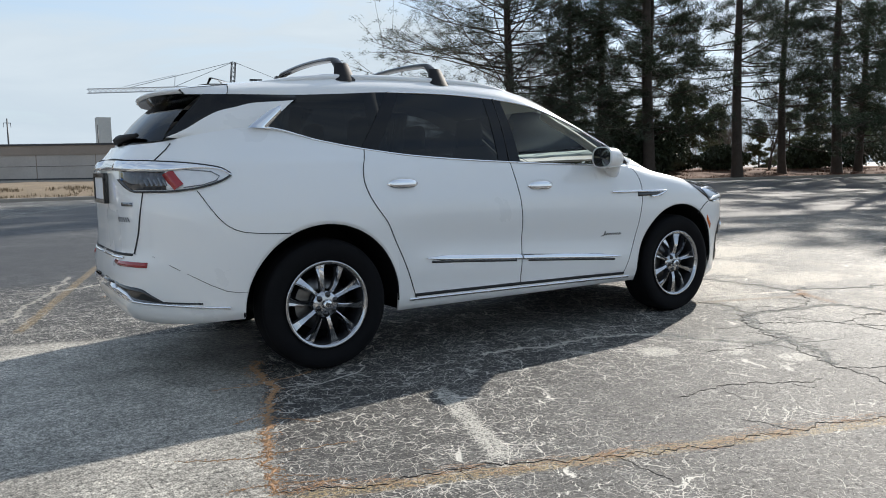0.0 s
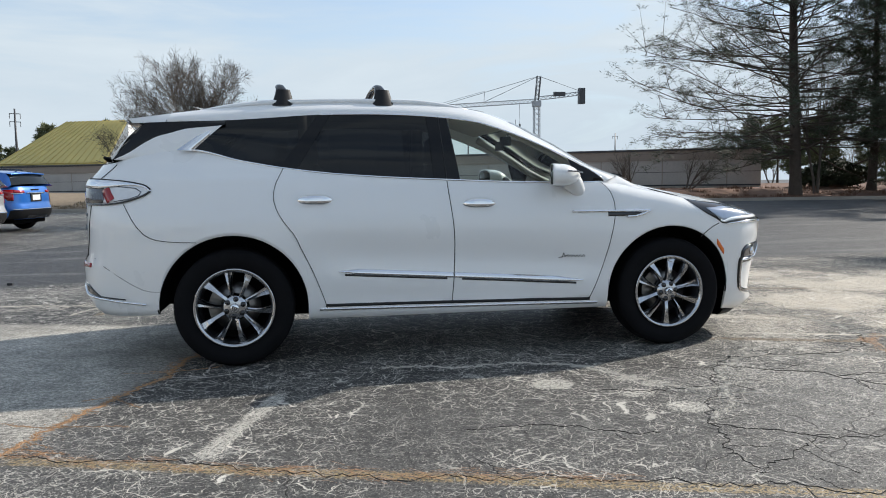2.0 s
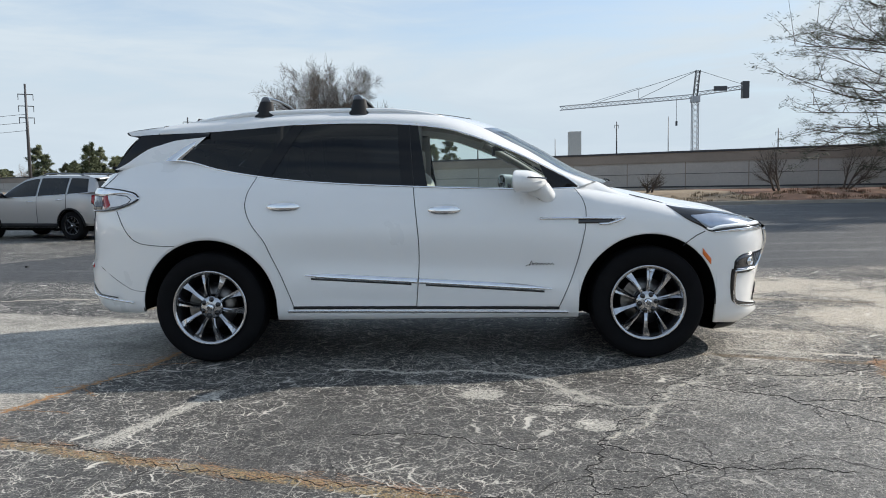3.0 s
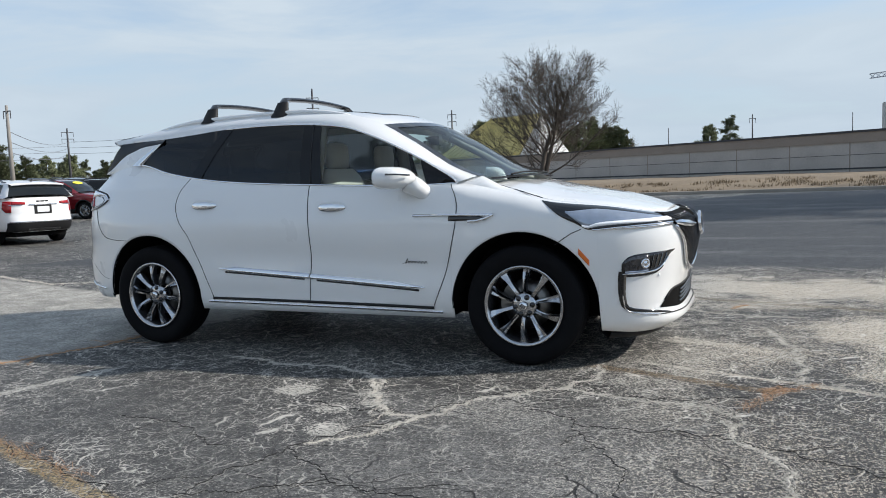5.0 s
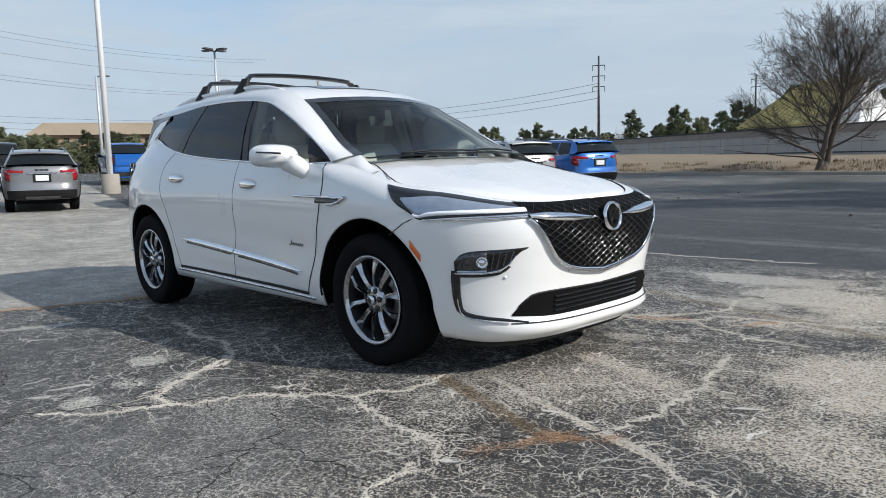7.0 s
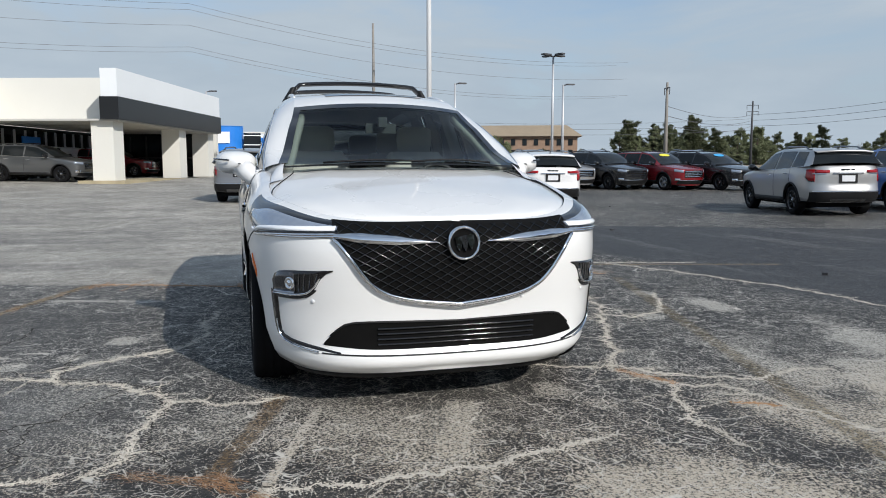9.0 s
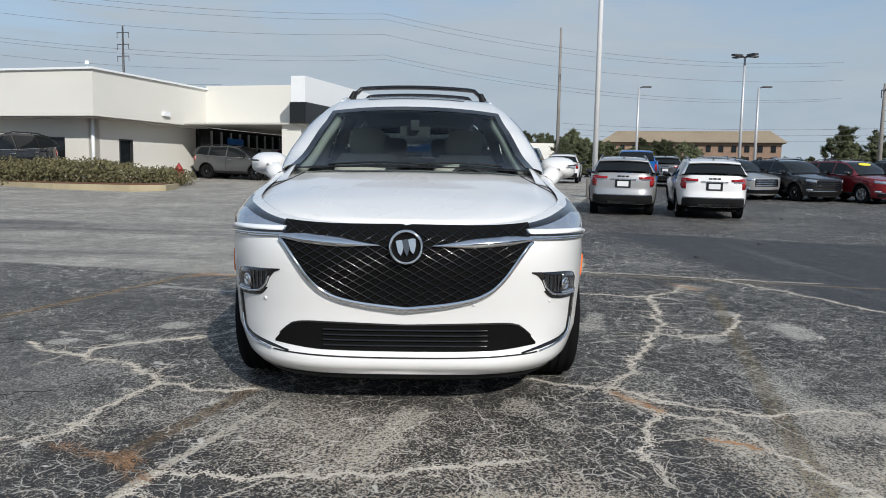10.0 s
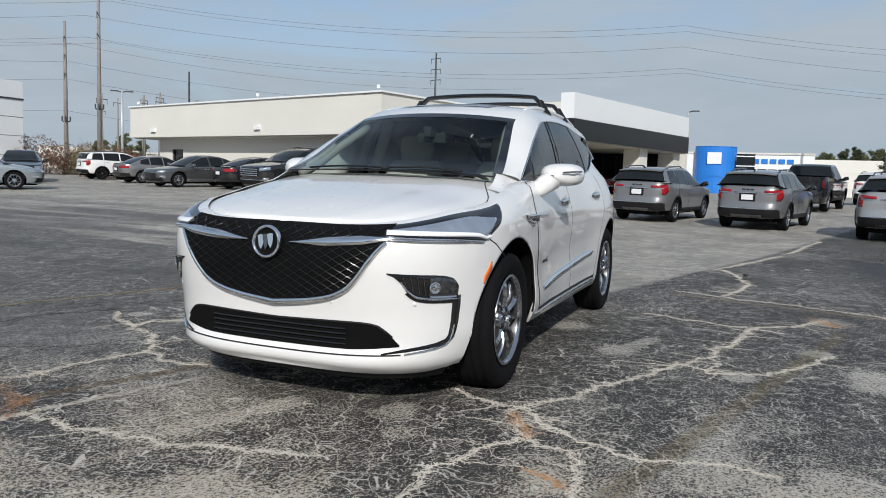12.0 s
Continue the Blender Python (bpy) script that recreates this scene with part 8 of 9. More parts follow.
    # ---- roof bars on feet
    for bx0, w in ((-1.225, 0.560), (-0.525, 0.580)):
        rack = Geo()
        prof = []
        path = []
        for i in range(33):
            t = -1 + 2 * i / 32
            z = 1.895 + 0.024 * (1 - t * t)
            y = w * t * 0.93
            if abs(t) > 0.86:
                k = (abs(t) - 0.86) / 0.14
                y = math.copysign(w * (0.80 + 0.20 * k ** 0.8), t)
                z = 1.900 - 0.145 * k ** 1.7
            path.append(Vector((bx0 + 0.03 * ease(0.8, 1.0, abs(t)), y, z)))
        rows = []
        for i, p in enumerate(path):
            t = abs(-1 + 2 * i / 32)
            wx = 0.030 + 0.028 * ease(0.86, 1.0, t)
            n = (path[min(i + 1, 32)] - path[max(i - 1, 0)]).normalized()
            up = Vector((1, 0, 0)).cross(n)
            rows.append([p + Vector((wx * math.cos(a), 0, 0)) + up * 0.019 * math.sin(a) for a in (2 * math.pi * k / 12 for k in range(12))])
        rack.grid(rows, close_u=True)
        bar = piece("roof_bar", rack.mesh("roof_bar", M["black_gloss"], True), car, "black roof cross bar on feet")
        for s in (-1, 1):
            ft = Geo()
            rows = []
            for t, wx, wy in ((0.0, 0.085, 0.045), (0.25, 0.072, 0.040), (0.6, 0.060, 0.032), (1.0, 0.048, 0.024)):
                cz, cy = 1.752 + 0.120 * t, s * (w + 0.010 - 0.055 * t)
                rows.append([Vector((bx0 + 0.03 + wx * math.cos(a), cy + wy * math.sin(a), cz)) for a in (2 * math.pi * k / 14 for k in range(14))])
            ft.grid(rows, close_u=True)
            piece("bar_foot", ft.mesh("bar_foot", M["black_matt"], True), bar)

    # ---- cabin
    tub = Geo().box(-1.02, 1.02, -0.86, 0.86, 0.36, 0.44).box(-1.95, 1.45, -0.58, 0.58, 0.40, 0.46)
    piece("floor_pan", tub.mesh("floor_pan", M["under"]), car)
    for s in (-1, 1):
        g = Geo()
        g.grid([[(x, s * 0.76, 0.42 if abs(x) < 1.0 else 0.92), (x, s * 0.76, S.belt(x) - 0.02)] for x in [-1.3, -1.15, -1.01] + span(-0.99, 0.99, 16)])
        piece("door_lining", g.mesh("door_lining", M["cabin_pale"]), car)
        for px in (-0.08, -1.05):
            piece("inner_pillar", Geo().tube([S.belt_p(px, s) * 1 + Vector((0, -s * 0.05, 0)), dlo(px + 0.0, s) + Vector((0, -s * 0.05, 0))], 0.05, 6).mesh("inner_pillar", M["cabin_pale"], True), car)
        piece("inner_pillar", Geo().tube([S.rail_p(x, s) + Vector((0, -s * 0.05, -0.05)) for x in span(0.45, 1.15, 8)], 0.03, 6).mesh("inner_pillar", M["cabin_pale"], True), car)
    piece("headlining", Geo().grid([[over(x, q * 0.93, -0.05) for q in span(-1, 1, 9)] for x in span(-1.95, 0.40, 12)]).mesh("headlining", M["cabin_pale"], True), car)
    dash = Geo().grid([[(1.30, y, 1.14), (1.10, y, 1.165), (0.92, y, 1.13), (0.84, y, 1.02), (0.86, y, 0.75), (0.95, y, 0.45)] for y in span(-0.84, 0.84, 13)])
    piece("dashboard", dash.mesh("dashboard", M["cabin"], True), car, "dark dashboard")
    st = Geo()
    c = Vector((0.72, 0.38, 1.06))
    e1, e2 = Vector((0, 1, 0)), Vector((-0.35, 0, 0.94)).normalized()
    st.tube([c + 0.185 * (math.cos(a) * e1 + math.sin(a) * e2) for a in span(0, 2 * math.pi, 29)], 0.015, 6, False)
    for a in (0.0, math.pi, -math.pi / 2):
        st.tube([c, c + 0.18 * (math.cos(a) * e1 + math.sin(a) * e2)], 0.018, 5)
    st.tube([c, c + Vector((0.25, 0, -0.12))], 0.04, 6)
    piece("steering_wheel", st.mesh("steering_wheel", M["cabin"], True), car, "dark steering wheel")
    piece("rear_view_mirror", Geo().box(0.50, 0.52, -0.11, 0.11, 1.46, 1.53).box(0.52, 0.60, -0.03, 0.03, 1.50, 1.57).mesh("rear_view_mirror", M["cabin"]), car)

    def seat(x, y, w=0.27, mat=M["seat"]):
        g = Geo()
        rows = []
        for t, xx, z, th, wd in ((0, 0.0, 0.78, 0.10, 0.9), (0.25, -0.06, 0.95, 0.09, 1.0), (0.6, -0.13, 1.15, 0.085, 1.0), (0.85, -0.18, 1.28, 0.075, 0.92), (1.0, -0.20, 1.34, 0.04, 0.75)):
            rows.append([Vector((x + xx + th * math.cos(a) * (1 if abs(math.cos(a)) < 0.9 else 1), y + w * wd * math.copysign(abs(math.sin(a)) ** 0.6, math.sin(a)), z)) for a in (2 * math.pi * k / 16 for k in range(16))])
        g.grid(rows, close_u=True)
        back = piece("seat", g.mesh("seat", mat, True), car, "pale leather seat with headrest")
        h = Geo()
        rows = []
        for z, th, wd in ((1.335, 0.02, 0.09), (1.35, 0.05, 0.135), (1.44, 0.055, 0.15), (1.52, 0.045, 0.14), (1.54, 0.015, 0.10)):
            rows.append([Vector((x - 0.215 + th * math.cos(a), y + wd * math.copysign(abs(math.sin(a)) ** 0.6, math.sin(a)), z)) for a in (2 * math.pi * k / 14 for k in range(14))])
        h.grid(rows, close_u=True)
        piece("headrest", h.mesh("headrest", mat, True), back)
        cu = Geo().box(x, x + 0.50, y - w, y + w, 0.62, 0.78)
        piece("cushion", cu.mesh("cushion", mat), back)
    for x, y, w in ((0.10, -0.40, 0.27), (0.10, 0.40, 0.27), (-0.80, -0.40, 0.26), (-0.80, 0.40, 0.26), (-1.62, -0.27, 0.22), (-1.62, 0.27, 0.22)):
        seat(x, y, w)

    # ---- underbody and wheels
    ub = Geo().box(-1.75, 2.10, -0.55, 0.55, 0.27, 0.40).box(-1.02, 1.02, -0.88, 0.88, 0.30, 0.42)
    ub.box(2.0, 2.28, -0.45, 0.45, 0.23, 0.36).box(-2.2, -1.75, -0.45, 0.45, 0.40, 0.45)
    piece("underbody", ub.mesh("underbody", M["under"]), car)
    for x in (-1.5355, 1.5355):
        for s in (-1, 1):
            add_wheel(car, x, s * 0.845, 0.394, 0.255, 0.262, s, turn={(-1.5355, -1): 8, (1.5355, -1): 22}.get((x, s), 3), detail=True)
    return car


main_car = build_main()

# ---------------------------------------------------------------- parked vehicles
def make_shape(kind):
    """Shape and glasshouse stations of the parked kinds."""
    if kind in ("suv", "big_suv"):
        s = Shape(
            nose=[(0.25, 2.14), (0.40, 2.25), (0.70, 2.29), (0.90, 2.27), (1.05, 2.15)],
            tail=[(0.30, -2.20), (0.42, -2.33), (0.62, -2.36), (0.72, -2.31), (1.0, -2.30), (1.15, -2.26), (1.30, -2.14)],
            width=[(0.25, 0.86), (0.45, 0.91), (0.80, 0.93), (1.0, 0.92), (1.12, 0.90), (1.25, 0.86)],
            pinch=0.03,
            belt=[(-2.3, 1.20), (-1.2, 1.14), (0.0, 1.09), (0.8, 1.07), (1.2, 1.08)],
            top=[(-2.4, 1.20), (-1.2, 1.14), (0.0, 1.09), (0.8, 1.07), (1.2, 1.08)],
            rail=[(-2.22, 1.20), (-2.02, 1.50), (-1.85, 1.56), (-1.2, 1.60), (-0.4, 1.615), (0.15, 1.56), (0.6, 1.36), (1.02, 1.12), (1.2, 1.08)],
            rail_y=[(-2.22, 0.80), (-2.0, 0.66), (-1.2, 0.66), (0.1, 0.63), (0.6, 0.68), (1.1, 0.78)],
            hood=[(0.9, 1.11), (1.3, 1.09), (1.8, 1.02), (2.1, 0.95), (2.29, 0.88)],
            wheels=[(-1.36, 0.36), (1.36, 0.36)], arch=0.42, sill=0.30, n=(3.8, 5.0), m=(2.4, 2.6), x0=(1.36, -1.36), tail_top=1.2, crown=0.05, round_top=0.08, cowl=1.0)
        return s, dict(R=0.36, w=0.23, rim=0.235, rear=(-2.20, -1.95), roof=(-1.95, 0.12), wind=(0.12, 1.05), bow=0.10, side=(-1.95, 0.86), pillars=(-1.25, -0.28), half=0.80, lamp_z=(0.93, 1.10))
    if kind == "sedan":
        s = Shape(
            nose=[(0.22, 2.28), (0.40, 2.38), (0.62, 2.40), (0.75, 2.34), (0.90, 2.2)],
            tail=[(0.25, -2.28), (0.45, -2.40), (0.80, -2.42), (0.95, -2.38), (1.08, -2.28)],
            width=[(0.22, 0.84), (0.45, 0.90), (0.70, 0.92), (0.88, 0.90), (1.0, 0.87)],
            pinch=0.02,
            belt=[(-2.4, 1.0), (-1.6, 0.99), (-1.0, 0.97), (0.0, 0.93), (0.9, 0.90)],
            top=[(-2.4, 1.0), (-1.6, 0.99), (-1.0, 0.97), (0.0, 0.93), (0.9, 0.90)],
            rail=[(-1.95, 1.01), (-1.35, 1.25), (-0.9, 1.38), (-0.4, 1.425), (0.0, 1.40), (0.5, 1.22), (1.0, 0.98), (1.15, 0.93)],
            rail_y=[(-1.95, 0.70), (-1.0, 0.60), (0.0, 0.58), (0.6, 0.64), (1.1, 0.74)],
            hood=[(0.9, 0.97), (1.4, 0.92), (1.9, 0.84), (2.2, 0.77), (2.4, 0.70)],
            wheels=[(-1.40, 0.335), (1.40, 0.335)], arch=0.385, sill=0.24, n=(3.4, 3.6), m=(2.2, 2.4), x0=(1.4, -1.4), tail_top=1.0, crown=0.05, round_top=0.08, cowl=1.0)
        return s, dict(R=0.335, w=0.225, rim=0.225, rear=(-1.93, -1.02), roof=(-1.02, 0.02), wind=(0.02, 1.05), bow=0.12, side=(-1.55, 0.80), pillars=(-0.95, -0.20), half=0.78, lamp_z=(0.78, 0.92), deck=True)
    s = Shape(
        nose=[(0.30, 2.60), (0.50, 2.72), (0.90, 2.76), (1.05, 2.74), (1.20, 2.6)],
        tail=[(0.45, -2.80), (0.60, -2.88), (0.85, -2.84), (1.25, -2.83), (1.38, -2.80)],
        width=[(0.30, 0.92), (0.55, 0.97), (0.95, 1.0), (1.15, 0.99), (1.35, 0.96)],
        pinch=0.02,
        belt=[(-2.9, 1.36), (-0.8, 1.33), (0.2, 1.26), (1.3, 1.24)],
        top=[(-2.9, 1.38), (-0.8, 1.35), (0.2, 1.26), (1.3, 1.24)],
        rail=[(-0.98, 1.36), (-0.85, 1.75), (-0.6, 1.85), (0.2, 1.87), (0.55, 1.80), (0.9, 1.58), (1.25, 1.29), (1.35, 1.25)],
        rail_y=[(-0.98, 0.86), (-0.8, 0.74), (0.2, 0.72), (0.8, 0.76), (1.3, 0.86)],
        hood=[(1.1, 1.28), (1.7, 1.26), (2.3, 1.20), (2.76, 1.10)],
        wheels=[(-1.75, 0.42), (1.80, 0.42)], arch=0.48, sill=0.42, n=(5, 7), m=(3, 5), x0=(1.8, -1.75), tail_top=1.38, crown=0.05, round_top=0.06, cowl=1.25)
    return s, dict(R=0.42, w=0.27, rim=0.26, rear=(-0.97, -0.80), roof=(-0.80, 0.52), wind=(0.52, 1.28), bow=0.06, side=(-0.82, 1.08), pillars=(0.10,), half=0.90, lamp_z=(0.95, 1.25), bed=True)


def parked(kind, color, label, x, y, heading, anchor="rear", sticker=None, wheel=None, scale=1.0, name="car", group="parked cars"):
    S, k = make_shape(kind)
    pa = PAINT[color]
    base = 2.33 if anchor == "rear" else (-2.25 if anchor == "front" else 0.0)
    if kind == "pickup":
        base *= 1.2
    h = radians(heading)
    cx, cy = x + base * scale * math.cos(h), y + base * scale * math.sin(h)
    ground_z = rise(cx, cy)
    slope_x = math.degrees(math.atan((rise(cx + math.cos(h), cy + math.sin(h)) - rise(cx - math.cos(h), cy - math.sin(h))) / 2))
    slope_y = math.degrees(math.atan((rise(cx - math.sin(h), cy + math.cos(h)) - rise(cx + math.sin(h), cy - math.cos(h))) / 2))
    car = thing(name, label, "pickup truck" if kind == "pickup" else "car", pose(cx, cy, ground_z, 0, 0, heading) @ pose(0, 0, 0, slope_y, -slope_x, 0) @ Matrix.Diagonal((scale, scale, scale, 1)), group)
    piece("body", S.shell("body", pa, 0.5, 12), car)
    qs = span(-1, 1, 13)
    def over(xx, q, lift=0.03, dz=0.0):
        f = ease(k["roof"][1] - 0.3, k["wind"][1], xx)
        r = ease(k["rear"][1] + 0.1, k["rear"][0], xx)
        p = S.over(xx, q, k["bow"] * f - (0.09 if not k.get("bed") else 0.02) * r, lift)
        p.z += dz
        return p
    piece("roof", Geo().grid([[over(a, q) for q in qs] for a in span(k["roof"][0], k["roof"][1], 12)], flip=True).mesh("roof", pa, True), car)
    piece("rear_screen", Geo().grid([[over(a, q) for q in qs] for a in span(k["rear"][0], k["rear"][1], 7)], flip=True).mesh("rear_screen", M["dark_glass"], True), car, "dark rear window")
    piece("windscreen", Geo().grid([[over(a, q) for q in qs] for a in span(k["wind"][0], k["wind"][1], 8)], flip=True).mesh("windscreen", M["dark_glass"], True), car, "dark windscreen")
    piece("cowl", Geo().grid([[over(a, q, 0.02, -0.01) for q in qs] for a in span(k["wind"][1], k["wind"][1] + 0.15, 3)], flip=True).mesh("cowl", M["black_matt"], True), car)
    if k.get("deck"):
        rows = []
        for a in span(-2.40, k["rear"][0] + 0.10, 8):
            yy = S.at(a, S.top_z(a), 0, 1).y if a > S.x0[1] else S.at(max(a, S.x0[1] - S.a_ref[1] + 0.01), S.top_z(a), 0, 1).y
            rows.append([Vector((a, yy * q, S.top_z(a) + 0.03 * (1 - q * q))) for q in qs])
        piece("boot_lid", Geo().grid(rows, flip=True).mesh("boot_lid", pa, True), car)
    if k.get("bed"):
        piece("bed_cover", Geo().box(-2.78, -0.9, -0.86, 0.86, 1.30, 1.36).mesh("bed_cover", M["black_matt"]), car, "black bed cover")
        piece("tailgate", Geo().box(-2.90, -2.84, -0.78, 0.78, 0.88, 1.38).mesh("tailgate", pa), car)
    # bonnet
    rows = []
    u_end = S.x0[0] + S.a_ref[0]
    u0 = S.cowl - 0.05
    for i in range(17):
        u = u0 + (u_end - u0) * math.sin(math.pi / 2 * i / 16) ** 0.9
        e = S.at(u, S.top_z(u), 0.0, 1)
        edge = e.z - S.hood_z(e.x, e.y)
        rows.append([Vector((e.x, e.y * q, S.hood_z(e.x, e.y * q) + edge * abs(q) ** 4)) for q in qs])
    piece("bonnet", Geo().grid(rows, flip=True).mesh("bonnet", pa, True), car)
    for side in (-1, 1):
        B = lambda a: S.belt_p(a, side)
        R = lambda a: S.rail_p(a, side)
        piece("roof_side", sheet("roof_side", pa, between(B, R, k["rear"][0], k["wind"][1], k["rear"][0], k["wind"][1], 30, 5, 0.012, 0, side), side), car)
        D = lambda a: S.belt_p(a, side).lerp(S.rail_p(a, side), 0.88)
        cuts = [k["side"][0]] + list(k["pillars"]) + [k["side"][1]]
        for c0, c1 in zip(cuts[:-1], cuts[1:]):
            piece("side_window", sheet("side_window", M["dark_glass"], between(B, D, c0 + 0.03, c1 - 0.03, c0 + (0.14 if c0 == cuts[0] else 0.04), c1 - (0.12 if c1 == cuts[-1] else 0.03), 10, 4, 0.012, 0.006, side), side), car, "dark side window")
        piece("belt_trim", tube_along("belt_trim", M["chrome"], [B(a) + Vector((0, side * 0.012, 0)) for a in span(cuts[0], cuts[-1], 16)], 0.009, 4), car)
        for c in k["pillars"]:
            piece("seam", S.ribbon("seam", M["seam"], [(c, z) for z in span(S.sill + 0.1, S.belt(c) - 0.01, 6)], 0.010, 0.004, side), car)
            piece("handle", Geo().tube([S.at(c + 0.10, S.belt(c) - 0.13, 0.02, side), S.at(c + 0.30, S.belt(c) - 0.135, 0.02, side)], 0.014, 5).mesh("handle", M["chrome"], True), car)
        mir = Geo().tube([B(0.78) + Vector((0, side * 0.0, 0.02)), B(0.78) + Vector((0, side * 0.12, 0.07)), B(0.76) + Vector((0, side * 0.24, 0.10))], [0.04, 0.085, 0.07], 8)
        piece("mirror", mir.mesh("mirror", M["black_gloss"] if kind != "sedan" else pa, True), car)
        # tail lamp: red wrap
        z0, z1 = k["lamp_z"]
        a0, a1 = S.u_of_y(k["half"] * 0.62, z0, False), S.x0[1] - 0.62 * S.a_ref[1]
        if kind in ("suv", "big_suv"):
            u_mid, u_arm = S.u_of_y(k["half"] * 0.90, z0, False), S.u_of_y(k["half"] * 0.54, z0, False)
            lamp = piece("tail_lamp", S.patch("tail_lamp", M["red_lens"], lambda u: z0 - 0.10 + 0.09 * ease(a1 - 0.15, a1 - 0.02, u), lambda u: z1 + 0.015, span(u_mid, a1 - 0.02, 12), 4, 0.010, side), car, "red wraparound tail lamp")
            piece("lamp_arm", S.patch("lamp_arm", M["red_lens"], lambda u: z1 - 0.07, lambda u: z1 - 0.005 + 0.015 * ease(u_arm, u_mid, u), span(u_arm, u_mid, 8), 3, 0.012, side), lamp, "slim red lamp arm")
            piece("lamp_clear", S.ribbon("lamp_clear", M["lamp_white"], [(u, z1 - 0.085) for u in span(u_arm + 0.01, u_mid + 0.05, 8)], 0.022, 0.015, side, 0.002), lamp, "clear lamp strip")
            piece("lamp_frame", S.ribbon("lamp_frame", M["black_gloss"], [(u, z0 - 0.10 + 0.09 * ease(a1 - 0.15, a1 - 0.02, u)) for u in span(u_mid, a1 - 0.02, 8)], 0.014, 0.012, side), lamp)
            rail = [over(a, side * 0.93, 0.03, 0.05 if 0.1 < i / 11 < 0.9 else 0.0) for i, a in enumerate(span(-1.75, -0.1, 12))]
            piece("roof_rail", Geo().tube(rail, 0.022, 6).mesh("roof_rail", M["black_gloss"] if color in ("black", "blue", "red") else M["dark_chrome"], True), car)
        elif kind == "sedan":
            piece("tail_lamp", S.patch("tail_lamp", M["red_lens"], lambda u: z0, lambda u: z1, span(S.u_of_y(0.36, z0, False), a1 - 0.05, 12), 4, 0.006, side), car, "red tail lamp")
        else:
            piece("tail_lamp", S.patch("tail_lamp", M["red_lens"], lambda u: z0, lambda u: z1, span(S.u_of_y(0.80, z0, False), S.x0[1] - 0.86 * S.a_ref[1], 6), 4, 0.006, side), car, "red tail lamp")
        # headlamp
        hz = S.top_z(S.u_of_y(0.72, 0.8)) - 0.06
        us = span(S.x0[0] + 0.62 * S.a_ref[0], S.u_of_y(0.56, hz), 10)
        lamp = piece("headlamp", S.patch("headlamp", M["lamp_white"], lambda u: S.top_z(u) - 0.16, lambda u: S.top_z(u) - 0.05, us, 4, 0.006, side), car, "clear headlamp")
        piece("fog_lamp", S.patch("fog_lamp", M["chrome"], lambda u: 0.42, lambda u: 0.52, span(S.u_of_y(0.80, 0.45), S.u_of_y(0.66, 0.45), 5), 3, 0.005, side), car)
        # cladding along sill and arches
        clad = M["black_matt"] if kind != "sedan" else pa
        piece("sill_cladding", S.patch("sill_cladding", clad, lambda u: S.sill + 0.005, lambda u: S.sill + 0.12, span(S.wheels[0][0] + S.arch + 0.02, S.wheels[1][0] - S.arch - 0.02, 8), 3, 0.010, side), car)
        for c in S.wheels:
            pts = [S.at(c[0] - (S.arch + 0.006) * math.cos(a), max(0.34, c[1] + (S.arch + 0.006) * math.sin(a)), 0.0, side) for a in span(-0.05, math.pi + 0.05, 18)]
            piece("arch_lip", tube_along("arch_lip", clad if kind != "sedan" else M["black_matt"], pts, 0.026 if kind != "sedan" else 0.008, 5), car)
            add_wheel(car, c[0], side * (S.width(0.4) - k["w"] / 2 - 0.015), k["R"], k["w"], k["rim"], side, 11, wheel, False)
            well = Geo()
            well.grid([[(c[0] - S.arch * math.cos(a), side * (S.width(0.5) - 0.05), c[1] + S.arch * math.sin(a)), (c[0] - S.arch * math.cos(a), side * 0.5, c[1] + S.arch * math.sin(a))] for a in span(-0.2, math.pi + 0.2, 12)], flip=(side == 1))
            piece("wheel_well", well.mesh("wheel_well", M["under"]), car)
    # tail: bumper, plate, chrome bar, badge, spoiler
    bump = M["black_matt"] if kind != "sedan" else M["black_gloss"]
    def back(yv, z, off):
        u = S.u_of_y(abs(yv), z, False)
        p = S.at(u, z, off, 1 if yv >= 0 else -1)
        return p if abs(yv) > 1e-3 else Vector((S.x_of(S.x0[1] - S.a_ref[1], z)[0] - off, 0, z))
    def front(yv, z, off):
        u = S.u_of_y(abs(yv), z)
        p = S.at(u, z, off, 1 if yv >= 0 else -1)
        return p if abs(yv) > 1e-3 else Vector((S.x_of(u_end, z)[0] + off, 0, z))
    low = S.floor(-2.2) - (0.0 if kind != "pickup" else -0.05)
    piece("rear_bumper", Geo().grid([[back(v, z, 0.012) for z in (low, low + 0.10, low + (0.23 if kind in ("suv", "big_suv") else 0.19))] for v in span(-0.80, 0.80, 21)], flip=True).mesh("rear_bumper", bump if kind != "pickup" else M["dark_chrome"], True), car, "black rear bumper")
    if kind in ("suv", "big_suv"):
        piece("bumper_strip", Geo().tube([back(v, low + 0.25, 0.018) for v in span(-0.76, 0.76, 17)], 0.014, 5).mesh("bumper_strip", M["chrome"], True), car, "bright bumper strip")
        piece("skid_plate", Geo().grid([[back(v, z, 0.022) for z in (low + 0.01, low + 0.05, low + 0.08)] for v in span(-0.40, 0.40, 9)], flip=True).mesh("skid_plate", M["dark_chrome"], True), car, "satin silver skid plate")
        piece("tailgate_bar", Geo().tube([back(v, 1.02, 0.014) for v in span(-0.34, 0.34, 9)], 0.018, 5).mesh("tailgate_bar", M["chrome"], True), car, "chrome tailgate bar")
        bar = Geo()
